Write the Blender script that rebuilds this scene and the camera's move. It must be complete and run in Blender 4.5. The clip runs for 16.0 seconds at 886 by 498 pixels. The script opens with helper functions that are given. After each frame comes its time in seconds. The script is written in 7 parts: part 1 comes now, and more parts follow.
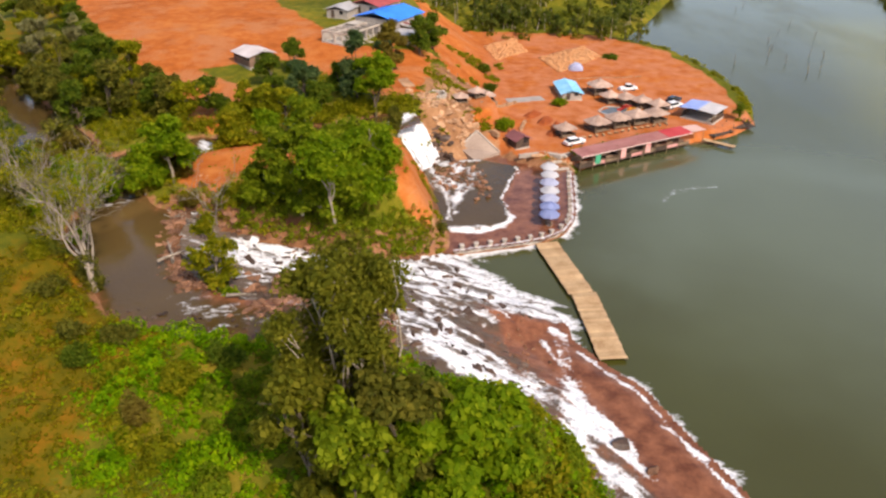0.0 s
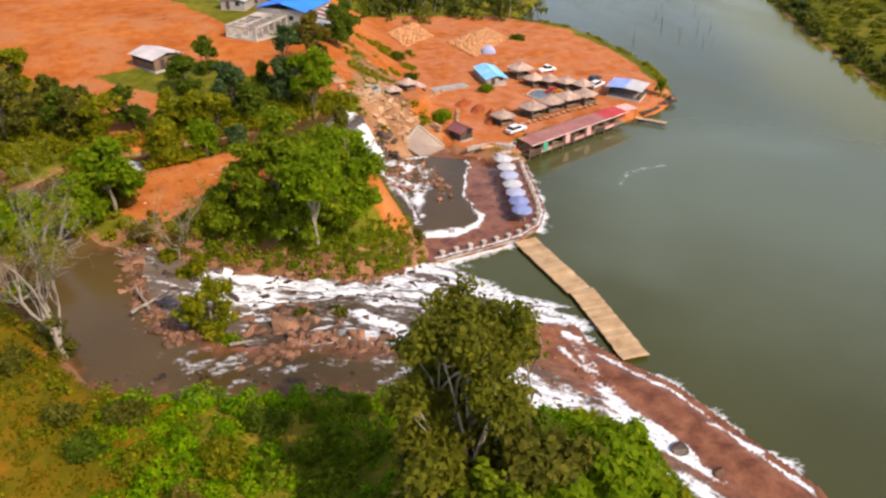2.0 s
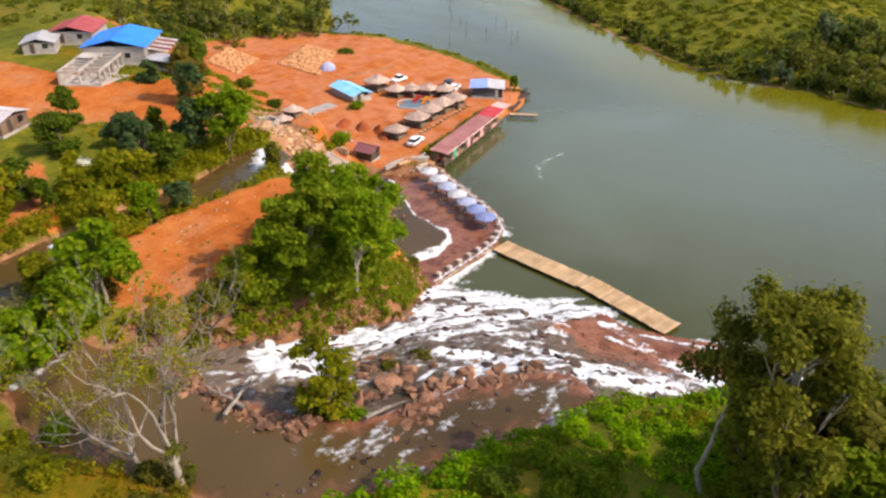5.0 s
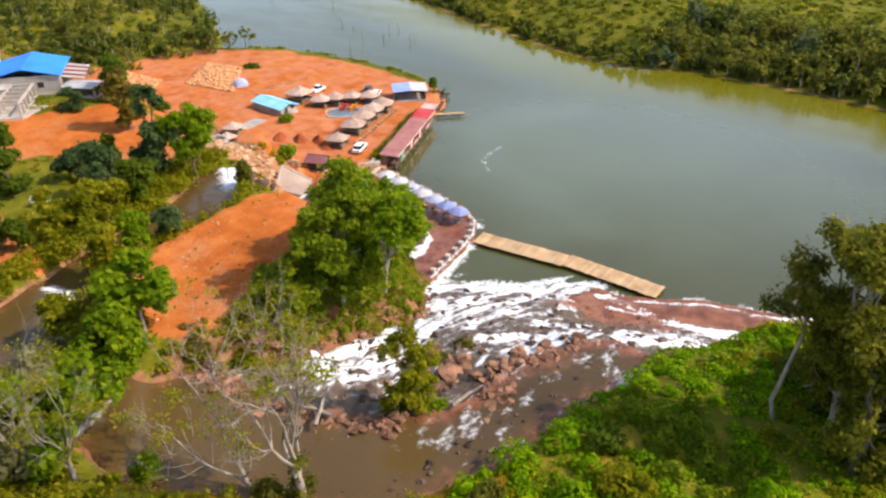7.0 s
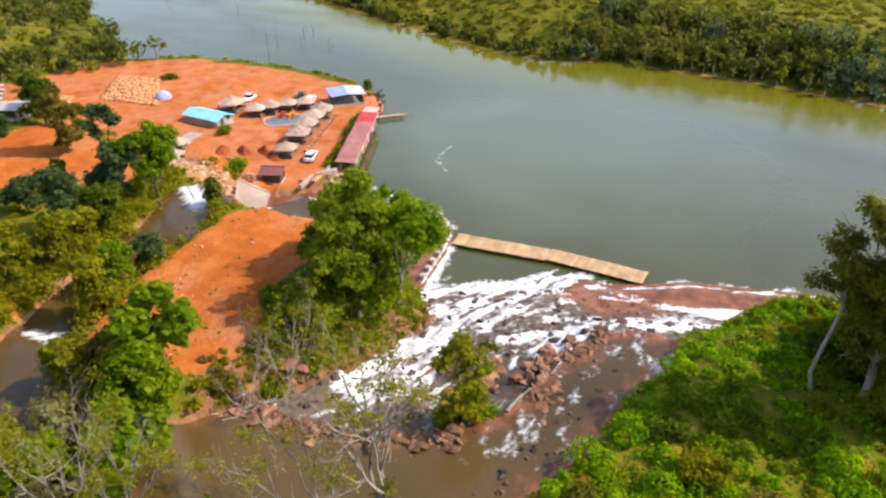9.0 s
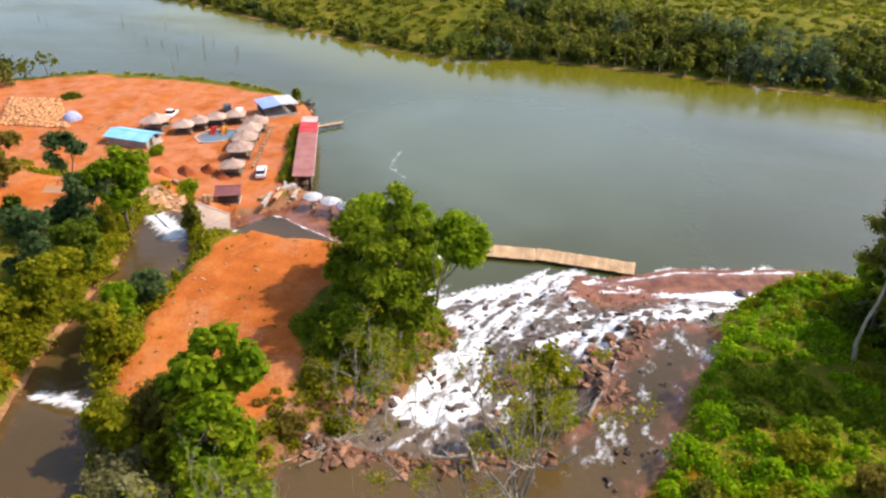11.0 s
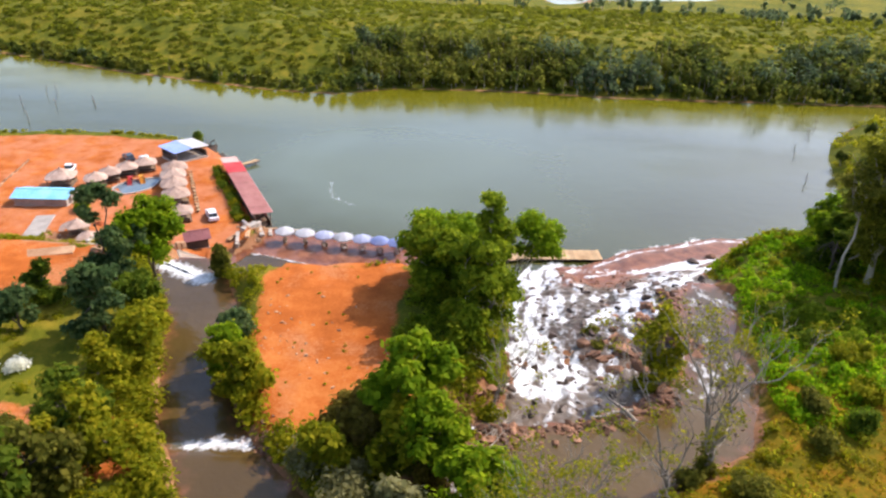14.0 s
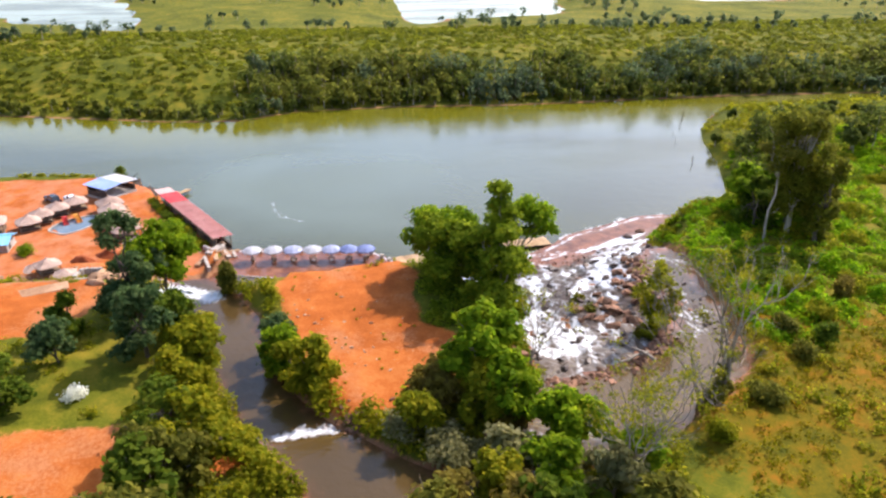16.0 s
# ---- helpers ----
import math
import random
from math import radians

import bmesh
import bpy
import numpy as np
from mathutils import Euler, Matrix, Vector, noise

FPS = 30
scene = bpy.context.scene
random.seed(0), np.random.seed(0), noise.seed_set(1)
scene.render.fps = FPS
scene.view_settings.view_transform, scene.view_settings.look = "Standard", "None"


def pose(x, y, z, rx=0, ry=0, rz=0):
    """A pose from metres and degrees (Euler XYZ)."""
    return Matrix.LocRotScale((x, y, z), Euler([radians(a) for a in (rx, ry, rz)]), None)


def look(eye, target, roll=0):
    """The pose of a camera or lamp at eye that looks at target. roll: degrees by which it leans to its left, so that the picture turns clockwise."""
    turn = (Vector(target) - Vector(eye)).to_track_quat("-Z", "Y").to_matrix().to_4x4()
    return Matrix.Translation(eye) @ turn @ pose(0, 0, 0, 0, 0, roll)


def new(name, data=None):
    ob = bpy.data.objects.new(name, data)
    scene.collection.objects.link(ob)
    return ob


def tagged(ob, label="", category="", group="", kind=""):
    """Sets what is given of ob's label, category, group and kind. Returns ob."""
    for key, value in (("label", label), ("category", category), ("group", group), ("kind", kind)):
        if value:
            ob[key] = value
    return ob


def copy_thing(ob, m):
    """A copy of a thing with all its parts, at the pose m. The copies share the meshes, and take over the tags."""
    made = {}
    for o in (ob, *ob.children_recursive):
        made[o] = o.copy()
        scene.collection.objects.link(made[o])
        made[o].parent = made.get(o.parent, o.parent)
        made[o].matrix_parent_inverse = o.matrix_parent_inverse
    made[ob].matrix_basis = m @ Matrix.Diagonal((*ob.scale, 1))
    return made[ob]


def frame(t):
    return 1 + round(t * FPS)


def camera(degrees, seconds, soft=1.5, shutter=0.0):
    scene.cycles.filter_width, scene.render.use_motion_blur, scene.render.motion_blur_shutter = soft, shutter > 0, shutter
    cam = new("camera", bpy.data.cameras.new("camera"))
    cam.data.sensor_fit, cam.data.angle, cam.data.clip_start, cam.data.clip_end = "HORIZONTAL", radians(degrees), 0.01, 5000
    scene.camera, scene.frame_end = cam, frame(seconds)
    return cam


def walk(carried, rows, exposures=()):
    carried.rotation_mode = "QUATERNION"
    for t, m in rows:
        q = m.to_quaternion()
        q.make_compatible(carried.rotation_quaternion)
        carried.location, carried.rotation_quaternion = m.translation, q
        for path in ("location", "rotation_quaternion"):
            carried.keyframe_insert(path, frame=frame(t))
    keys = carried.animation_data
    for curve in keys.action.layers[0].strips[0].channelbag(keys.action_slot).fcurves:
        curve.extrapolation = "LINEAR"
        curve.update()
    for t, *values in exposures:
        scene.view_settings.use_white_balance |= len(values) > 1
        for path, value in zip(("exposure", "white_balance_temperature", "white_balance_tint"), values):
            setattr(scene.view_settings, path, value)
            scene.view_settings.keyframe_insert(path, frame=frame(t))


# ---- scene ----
cam = camera(62.5, 16.0, 2.4)
METRES, EYE, TILT, LEAN, TURN = 160.0, 56.8, -29.5, 0.0, 0.0
ROWS = [
    (0.0, 0.0, 0.0, 0.0, 0.0, 0.0, 0.0),
    (0.5, -0.023, 0.0106, 0.0067, -2.16, -0.42, 1.15),
    (1.0, -0.0473, 0.0226, 0.0136, -4.94, -0.86, 2.65),
    (1.5, -0.0734, 0.0359, 0.0214, -7.75, -1.41, 4.07),
    (2.0, -0.1034, 0.0517, 0.0305, -10.76, -2.1, 5.49),
    (2.5, -0.1328, 0.0668, 0.0387, -13.69, -2.78, 6.91),
    (3.0, -0.1644, 0.0828, 0.0475, -16.9, -3.53, 8.44),
    (3.5, -0.1994, 0.0998, 0.0571, -20.29, -3.86, 10.08),
    (4.0, -0.2336, 0.116, 0.0662, -23.95, -4.21, 11.86),
    (6.5, -0.3851, 0.1873, 0.1064, -42.18, -8.14, 20.76),
    (7.0, -0.402, 0.1993, 0.1133, -44.1, -8.82, 21.44),
    (7.5, -0.415, 0.212, 0.1209, -46.3, -9.7, 22.22),
    (8.0, -0.4262, 0.2265, 0.1293, -48.3, -10.52, 22.87),
    (8.5, -0.4373, 0.2444, 0.1394, -51.33, -11.77, 23.78),
    (9.0, -0.4462, 0.2632, 0.1499, -53.98, -12.81, 24.49),
    (11.5, -0.4968, 0.3802, 0.2152, -69.87, -19.71, 26.95),
    (12.0, -0.5142, 0.4037, 0.2319, -73.78, -21.32, 27.14),
    (12.5, -0.529, 0.4324, 0.2477, -77.22, -22.36, 27.43),
    (13.0, -0.5433, 0.4598, 0.2627, -80.38, -23.28, 27.68),
    (13.5, -0.5588, 0.4896, 0.2791, -83.48, -24.11, 27.83),
    (14.0, -0.5743, 0.518, 0.2947, -87.04, -25.19, 27.96),
    (14.5, -0.5889, 0.5474, 0.3099, -90.61, -26.3, 28.03),
    (15.0, -0.603, 0.5777, 0.3262, -95.24, -27.98, 28.32),
    (15.5, -0.614, 0.6027, 0.3404, -99.27, -29.51, 28.52),
    (16.0, -0.624, 0.6231, 0.3522, -101.78, -30.46, 28.58),
]
walk(cam, [(t, pose(0, 0, EYE, TILT, LEAN, TURN) @ pose(METRES * x, METRES * y, METRES * z, 90 + pitch, roll, yaw)) for t, x, y, z, yaw, pitch, roll in ROWS],
     [(0.0, 0.66, 7650, 17), (4.0, 0.76, 7350, 16), (7.0, 0.98, 7200, 15), (9.0, 1.02, 7150, 15), (12.5, 1.05, 7000, 15), (16.0, 1.21, 6750, 17)])

# ---- world, sun ----
SUN = Vector((0.42, -0.57, 0.71)).normalized()
world = bpy.data.worlds.new("sky_world")
scene.world = world
world.use_nodes = True
wn = world.node_tree
sky = wn.nodes.new("ShaderNodeTexSky")
sky.sky_type, sky.sun_disc = "NISHITA", False
sky.sun_elevation, sky.sun_rotation = math.asin(SUN.z), math.atan2(SUN.x, SUN.y)
sky.air_density, sky.dust_density, sky.ozone_density = 1.0, 1.3, 1.2
wn.links.new(sky.outputs[0], wn.nodes["Background"].inputs[0])
wn.nodes["Background"].inputs[1].default_value = 0.15
sun_lamp = new("sun", bpy.data.lights.new("sun", "SUN"))
sun_lamp.data.energy, sun_lamp.data.angle, sun_lamp.data.color = 2.7, radians(0.5), (1.0, 0.95, 0.86)
sun_lamp.matrix_world = look((0, 0, 200), Vector((0, 0, 200)) - SUN)

# ---- materials ----


def shader(name, rough=0.7, metal=0.0, spec=0.3):
    mat = bpy.data.materials.new(name)
    mat.use_nodes = True
    nt = mat.node_tree
    b = nt.nodes["Principled BSDF"]
    b.inputs["Roughness"].default_value = rough
    b.inputs["Metallic"].default_value = metal
    b.inputs["Specular IOR Level"].default_value = spec
    return mat, nt, b


def node(nt, kind, **values):
    n = nt.nodes.new("ShaderNode" + kind)
    for key, value in values.items():
        n.inputs[key.replace("_", " ")].default_value = value
    return n


def coords(nt, scale=(1, 1, 1), turn=0.0):
    tc = nt.nodes.new("ShaderNodeTexCoord")
    mp = nt.nodes.new("ShaderNodeMapping")
    mp.inputs["Scale"].default_value = scale
    mp.inputs["Rotation"].default_value = (0, 0, turn)
    nt.links.new(tc.outputs["Object"], mp.inputs["Vector"])
    return mp.outputs[0]


def world_coords(nt, scale=(1, 1, 1)):
    g = nt.nodes.new("ShaderNodeNewGeometry")
    mp = nt.nodes.new("ShaderNodeMapping")
    mp.inputs["Scale"].default_value = scale
    nt.links.new(g.outputs["Position"], mp.inputs["Vector"])
    return mp.outputs[0]


def noise_out(nt, vec, scale, detail=4.0, rough=0.55):
    n = node(nt, "TexNoise", Scale=scale, Detail=detail, Roughness=rough)
    nt.links.new(vec, n.inputs["Vector"])
    return n.outputs["Fac"]


def ramp(nt, fac, stops):
    r = nt.nodes.new("ShaderNodeValToRGB")
    e = r.color_ramp.elements
    while len(e) < len(stops):
        e.new(0.5)
    for el, (p, c) in zip(e, stops):
        el.position, el.color = p, (*c, 1)
    nt.links.new(fac, r.inputs[0])
    return r.outputs[0]


def mixed(nt, fac, a, b, mode="MIX"):
    m = nt.nodes.new("ShaderNodeMix")
    m.data_type, m.blend_type = "RGBA", mode
    for sock, v in ((m.inputs[0], fac), (m.inputs[6], a), (m.inputs[7], b)):
        if isinstance(v, (int, float)):
            sock.default_value = v
        elif isinstance(v, tuple):
            sock.default_value = (*v, 1)
        else:
            nt.links.new(v, sock)
    return m.outputs[2]


def sums(nt, op, a, b=0.0):
    m = nt.nodes.new("ShaderNodeMath")
    m.operation = op
    for sock, v in zip(m.inputs, (a, b)):
        if isinstance(v, (int, float)):
            sock.default_value = v
        else:
            nt.links.new(v, sock)
    return m.outputs[0]


def clip01(nt, v, lo, hi):
    m = nt.nodes.new("ShaderNodeMapRange")
    m.interpolation_type = "SMOOTHSTEP"
    nt.links.new(v, m.inputs[0])
    m.inputs[1].default_value, m.inputs[2].default_value = lo, hi
    return m.outputs[0]


def attr(nt, name):
    a = nt.nodes.new("ShaderNodeAttribute")
    a.attribute_name = name
    return a.outputs["Fac"]


def bumped(nt, b, height, strength=0.3, distance=0.1):
    bp = node(nt, "Bump", Strength=strength, Distance=distance)
    nt.links.new(height, bp.inputs["Height"])
    nt.links.new(bp.outputs[0], b.inputs["Normal"])


def plain(name, dark, light, scale=1.5, rough=0.7, metal=0.0, spec=0.3, bump=0.15, stretch=(1, 1, 1), vary=0.0):
    """Two-tone weathered surface with grain at two scales."""
    mat, nt, b = shader(name, rough, metal, spec)
    v = world_coords(nt, stretch)
    big, fine = noise_out(nt, v, scale * 0.25, 3), noise_out(nt, v, scale * 2.5, 6, 0.65)
    f = sums(nt, "ADD", sums(nt, "MULTIPLY", big, 0.55), sums(nt, "MULTIPLY", fine, 0.45))
    col = ramp(nt, f, [(0.36, dark), (0.64, light)])
    if vary:
        oi = nt.nodes.new("ShaderNodeObjectInfo")
        k = sums(nt, "ADD", sums(nt, "MULTIPLY", oi.outputs["Random"], vary), 1 - vary / 2)
        col = mixed(nt, 1.0, col, k, "MULTIPLY")
    nt.links.new(col, b.inputs["Base Color"])
    bumped(nt, b, fine, bump, 0.05)
    return mat


def leafy(name, deep, mid, tip, gloss=0.65, speck=0.38, reach=0.45):
    """Leaves: colour differs leaf by leaf and in patches; light comes through."""
    mat, nt, b = shader(name, gloss, 0, 0.06)
    g = nt.nodes.new("ShaderNodeNewGeometry")
    patch = noise_out(nt, world_coords(nt), reach, 3)
    f = sums(nt, "ADD", sums(nt, "MULTIPLY", g.outputs["Random Per Island"], speck), sums(nt, "MULTIPLY", patch, 1.05 - speck))
    deep, mid, tip = (tuple(1.24 * q for q in c) for c in (deep, mid, tip))
    col = ramp(nt, f, [(0.2, deep), (0.5, mid), (0.85, tip)])
    nt.links.new(col, b.inputs["Base Color"])
    tr = nt.nodes.new("ShaderNodeBsdfTranslucent")
    nt.links.new(col, tr.inputs[0])
    mx = nt.nodes.new("ShaderNodeMixShader")
    mx.inputs[0].default_value = 0.66
    nt.links.new(b.outputs[0], mx.inputs[1])
    nt.links.new(tr.outputs[0], mx.inputs[2])
    nt.links.new(mx.outputs[0], nt.nodes["Material Output"].inputs[0])
    return mat


def ground_material():
    mat, nt, b = shader("ground_earth_and_grass", 0.95, 0, 0.1)
    v = world_coords(nt)
    n1, n2, n3 = noise_out(nt, v, 0.05, 4), noise_out(nt, v, 0.4, 5, 0.6), noise_out(nt, v, 3.0, 5, 0.7)
    mixn = sums(nt, "ADD", sums(nt, "MULTIPLY", n1, 0.4), sums(nt, "ADD", sums(nt, "MULTIPLY", n2, 0.35), sums(nt, "MULTIPLY", n3, 0.25)))
    grass = ramp(nt, mixn, [(0.36, (0.042, 0.056, 0.005)), (0.5, (0.110, 0.115, 0.008)), (0.64, (0.235, 0.175, 0.018))])
    meadow = ramp(nt, mixn, [(0.38, (0.050, 0.059, 0.003)), (0.5, (0.135, 0.102, 0.004)), (0.62, (0.27, 0.110, 0.008))])
    dirt = ramp(nt, mixn, [(0.34, (0.25, 0.060, 0.011)), (0.5, (0.42, 0.112, 0.022)), (0.66, (0.53, 0.195, 0.055))])
    worn = ramp(nt, n3, [(0.3, (0.34, 0.105, 0.032)), (0.7, (0.50, 0.20, 0.085))])
    dirt = mixed(nt, clip01(nt, sums(nt, "ADD", noise_out(nt, v, 0.11, 5, 0.62), sums(nt, "MULTIPLY", sums(nt, "SUBTRACT", n3, 0.5), 0.3)), 0.48, 0.66), dirt, worn)
    trod = ramp(nt, n2, [(0.3, (0.40, 0.125, 0.048)), (0.7, (0.50, 0.19, 0.092))])
    dirt = mixed(nt, sums(nt, "MULTIPLY", attr(nt, "trod"), clip01(nt, sums(nt, "ADD", noise_out(nt, v, 0.22, 5, 0.6), sums(nt, "MULTIPLY", n3, 0.2)), 0.45, 0.72)), dirt, trod)
    rock = ramp(nt, mixn, [(0.36, (0.10, 0.045, 0.022)), (0.52, (0.26, 0.12, 0.06)), (0.66, (0.42, 0.24, 0.13))])
    wob = sums(nt, "MULTIPLY", sums(nt, "SUBTRACT", sums(nt, "ADD", n2, n3), 1.0), 0.55)

    def mask(name):
        return clip01(nt, sums(nt, "ADD", attr(nt, name), wob), 0.38, 0.62)
    col = mixed(nt, mask("meadow"), grass, meadow)
    col = mixed(nt, mask("dirt"), col, dirt)
    col = mixed(nt, mask("rock"), col, rock)
    ochre = ramp(nt, mixn, [(0.36, (0.17, 0.075, 0.034)), (0.52, (0.36, 0.185, 0.092)), (0.66, (0.52, 0.32, 0.185))])
    col = mixed(nt, mask("ochre"), col, ochre)
    nt.links.new(col, b.inputs["Base Color"])
    bumped(nt, b, sums(nt, "ADD", n2, n3), 0.3, 0.25)
    return mat


def water_material(name, deep, shallow, rough, wave, spec=0.5, bed=0.0, ior=1.4):
    mat, nt, b = shader(name, rough, 0, spec)
    b.inputs["IOR"].default_value = ior
    v = world_coords(nt)
    n1, n2 = noise_out(nt, v, 0.03, 3), noise_out(nt, v, wave, 3)
    col = ramp(nt, n1, [(0.35, deep), (0.65, shallow)])
    if bed:
        n3 = noise_out(nt, v, 0.5, 5, 0.65)
        col = mixed(nt, clip01(nt, sums(nt, "ADD", attr(nt, "shoal"), sums(nt, "SUBTRACT", n3, 0.5)), 0.2, 0.9), col,
                    ramp(nt, n3, [(0.35, (0.110, 0.036, 0.018)), (0.65, (0.265, 0.105, 0.055))]))
    if not bed:
        col = mixed(nt, attr(nt, "silt"), col, (0.125, 0.150, 0.098))
        # "shallow" holds the far trees' olive reflection, painted into the water colour
        col = mixed(nt, attr(nt, "shallow"), col, (0.120, 0.112, 0.006))
    foam = attr(nt, "foam")
    mp = nt.nodes.new("ShaderNodeMapping")
    mp.inputs["Rotation"].default_value, mp.inputs["Scale"].default_value = (0, 0, 0.2), (0.8, 1.35, 0.8)
    nt.links.new(v, mp.inputs["Vector"])
    nf, ns = noise_out(nt, v, 2.2, 5, 0.7), noise_out(nt, mp.outputs[0], 1.1, 5, 0.65)
    wob = sums(nt, "ADD", sums(nt, "MULTIPLY", sums(nt, "SUBTRACT", ns, 0.5), 1.5), sums(nt, "MULTIPLY", sums(nt, "SUBTRACT", nf, 0.5), 0.7))
    f = clip01(nt, sums(nt, "ADD", sums(nt, "MULTIPLY", foam, 1.15), sums(nt, "MULTIPLY", wob, clip01(nt, foam, 0.02, 0.3))), 0.3, 0.92)
    col = mixed(nt, f, col, ramp(nt, noise_out(nt, v, 1.6, 6, 0.7), [(0.34, (0.40, 0.43, 0.48)), (0.54, (0.76, 0.77, 0.79))]))
    nt.links.new(col, b.inputs["Base Color"])
    wind = rough
    if not bed:
        wp = nt.nodes.new("ShaderNodeMapping")
        wp.inputs["Rotation"].default_value, wp.inputs["Scale"].default_value = (0, 0, 0.5), (1.0, 0.35, 1.0)
        nt.links.new(v, wp.inputs["Vector"])
        wind = sums(nt, "ADD", sums(nt, "MULTIPLY", clip01(nt, noise_out(nt, wp.outputs[0], 0.035, 5, 0.6), 0.42, 0.62), 0.14), rough - 0.04)
    nt.links.new(sums(nt, "ADD", sums(nt, "MULTIPLY", f, 0.6), wind), b.inputs["Roughness"])
    bumped(nt, b, sums(nt, "ADD", n2, sums(nt, "MULTIPLY", f, nf)), 0.22 if not bed else 0.35, 0.2)
    return mat


GROUND = ground_material()
LAKE = water_material("lake_water", (0.050, 0.050, 0.008), (0.062, 0.066, 0.016), 0.15, 0.35, 0.6, 0.0, 1.5)
RIVER = water_material("river_water", (0.046, 0.028, 0.009), (0.100, 0.062, 0.022), 0.12, 0.8, 0.5, 1.0)
RAPID = water_material("rapid_water", (0.075, 0.050, 0.034), (0.135, 0.098, 0.072), 0.3, 1.2, 0.3, 1.0)
BARK = plain("pale_bark", (0.17, 0.13, 0.09), (0.42, 0.36, 0.28), 3, 0.9, bump=0.4, stretch=(3, 3, 0.6))
BARK_DARK = plain("dark_bark", (0.06, 0.045, 0.03), (0.17, 0.13, 0.09), 3, 0.9, bump=0.4, stretch=(3, 3, 0.6))
DEADWOOD = plain("weathered_deadwood", (0.16, 0.125, 0.095), (0.38, 0.32, 0.26), 3, 0.9, bump=0.3, stretch=(3, 3, 0.6))
ROCK = plain("red_brown_rock", (0.085, 0.040, 0.024), (0.33, 0.165, 0.095), 2.2, 0.85, bump=0.6, vary=0.7)
ROCK_WET = plain("wet_dark_rock", (0.032, 0.022, 0.018), (0.12, 0.072, 0.052), 2.2, 0.45, bump=0.6, vary=0.6)
OCHRE = plain("ochre_sandstone", (0.24, 0.12, 0.06), (0.54, 0.33, 0.195), 1.2, 0.9, bump=0.5, vary=0.4)
LEAF_VIVID = leafy("leaves_vivid_green", (0.055, 0.115, 0.004), (0.145, 0.235, 0.008), (0.33, 0.38, 0.018))
LEAF_GREEN = leafy("leaves_mid_green", (0.064, 0.108, 0.005), (0.155, 0.215, 0.011), (0.33, 0.36, 0.022))
LEAF_DEEP = leafy("leaves_deep_green", (0.034, 0.068, 0.006), (0.090, 0.138, 0.011), (0.20, 0.23, 0.022))
LEAF_OLIVE = leafy("leaves_olive", (0.050, 0.060, 0.009), (0.128, 0.130, 0.018), (0.27, 0.235, 0.035))
LEAF_YELLOW = leafy("leaves_yellow_green", (0.085, 0.110, 0.005), (0.200, 0.212, 0.009), (0.40, 0.335, 0.020))
LEAF_GREY = leafy("leaves_grey_green", (0.11, 0.11, 0.04), (0.23, 0.22, 0.09), (0.4, 0.37, 0.18))
LEAF_FAR = leafy("leaves_far_woods", (0.030, 0.052, 0.012), (0.078, 0.102, 0.017), (0.185, 0.19, 0.03), speck=0.2, reach=0.2)
LEAF_BLUE = leafy("leaves_blue_green", (0.030, 0.064, 0.022), (0.072, 0.122, 0.040), (0.165, 0.215, 0.075))
LEAF_PALE = leafy("leaves_pale_woods", (0.052, 0.068, 0.013), (0.125, 0.138, 0.02), (0.26, 0.245, 0.04), speck=0.2, reach=0.2)
LEAF_TALL = leafy("leaves_tall_olive", (0.062, 0.074, 0.008), (0.145, 0.152, 0.015), (0.29, 0.265, 0.03))
LEAF_BROWN = leafy("leaves_dry_brown_green", (0.085, 0.060, 0.015), (0.17, 0.13, 0.022), (0.30, 0.25, 0.04))
SCRUB = leafy("scrub_leaves", (0.058, 0.150, 0.003), (0.155, 0.300, 0.006), (0.38, 0.47, 0.012))
LEAF_HILL = leafy("far_hill_scrub", (0.052, 0.074, 0.006), (0.118, 0.132, 0.010), (0.22, 0.21, 0.018), speck=0.2, reach=0.2)
# bluish mist over the far woods is mixed into this leaf colour
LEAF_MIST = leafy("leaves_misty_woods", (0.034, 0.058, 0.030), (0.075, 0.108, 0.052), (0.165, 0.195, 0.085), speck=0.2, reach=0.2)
LEAF_SUNNY = leafy("sunny_hill_scrub", (0.074, 0.092, 0.007), (0.152, 0.166, 0.012), (0.26, 0.245, 0.02), speck=0.2, reach=0.2)
WHITE_BLOOM = leafy("white_blossom", (0.55, 0.55, 0.45), (0.75, 0.75, 0.68), (0.85, 0.85, 0.8))
MEADOW_TUFT = leafy("meadow_tufts", (0.085, 0.100, 0.003), (0.175, 0.160, 0.005), (0.31, 0.205, 0.010))

# ---- geometry helpers ----


def sstep(v, lo, hi):
    t = np.clip((v - lo) / (hi - lo), 0, 1)
    return t * t * (3 - 2 * t)


def vnoise(x, y, seed=0):
    """Smooth value noise on a unit lattice, 0 to 1."""
    def h(i, j):
        s = np.sin(i * 127.1 + j * 311.7 + seed * 74.7) * 43758.5453
        return s - np.floor(s)
    i, j = np.floor(x), np.floor(y)
    u, v = x - i, y - j
    u, v = u * u * (3 - 2 * u), v * v * (3 - 2 * v)
    return (h(i, j) * (1 - u) + h(i + 1, j) * u) * (1 - v) + (h(i, j + 1) * (1 - u) + h(i + 1, j + 1) * u) * v


def fbm(x, y, seed=0, octaves=4):
    total, amp, norm = 0, 1.0, 0
    for k in range(octaves):
        total, norm = total + amp * vnoise(x * 2 ** k, y * 2 ** k, seed + k), norm + amp
        amp *= 0.5
    return total / norm


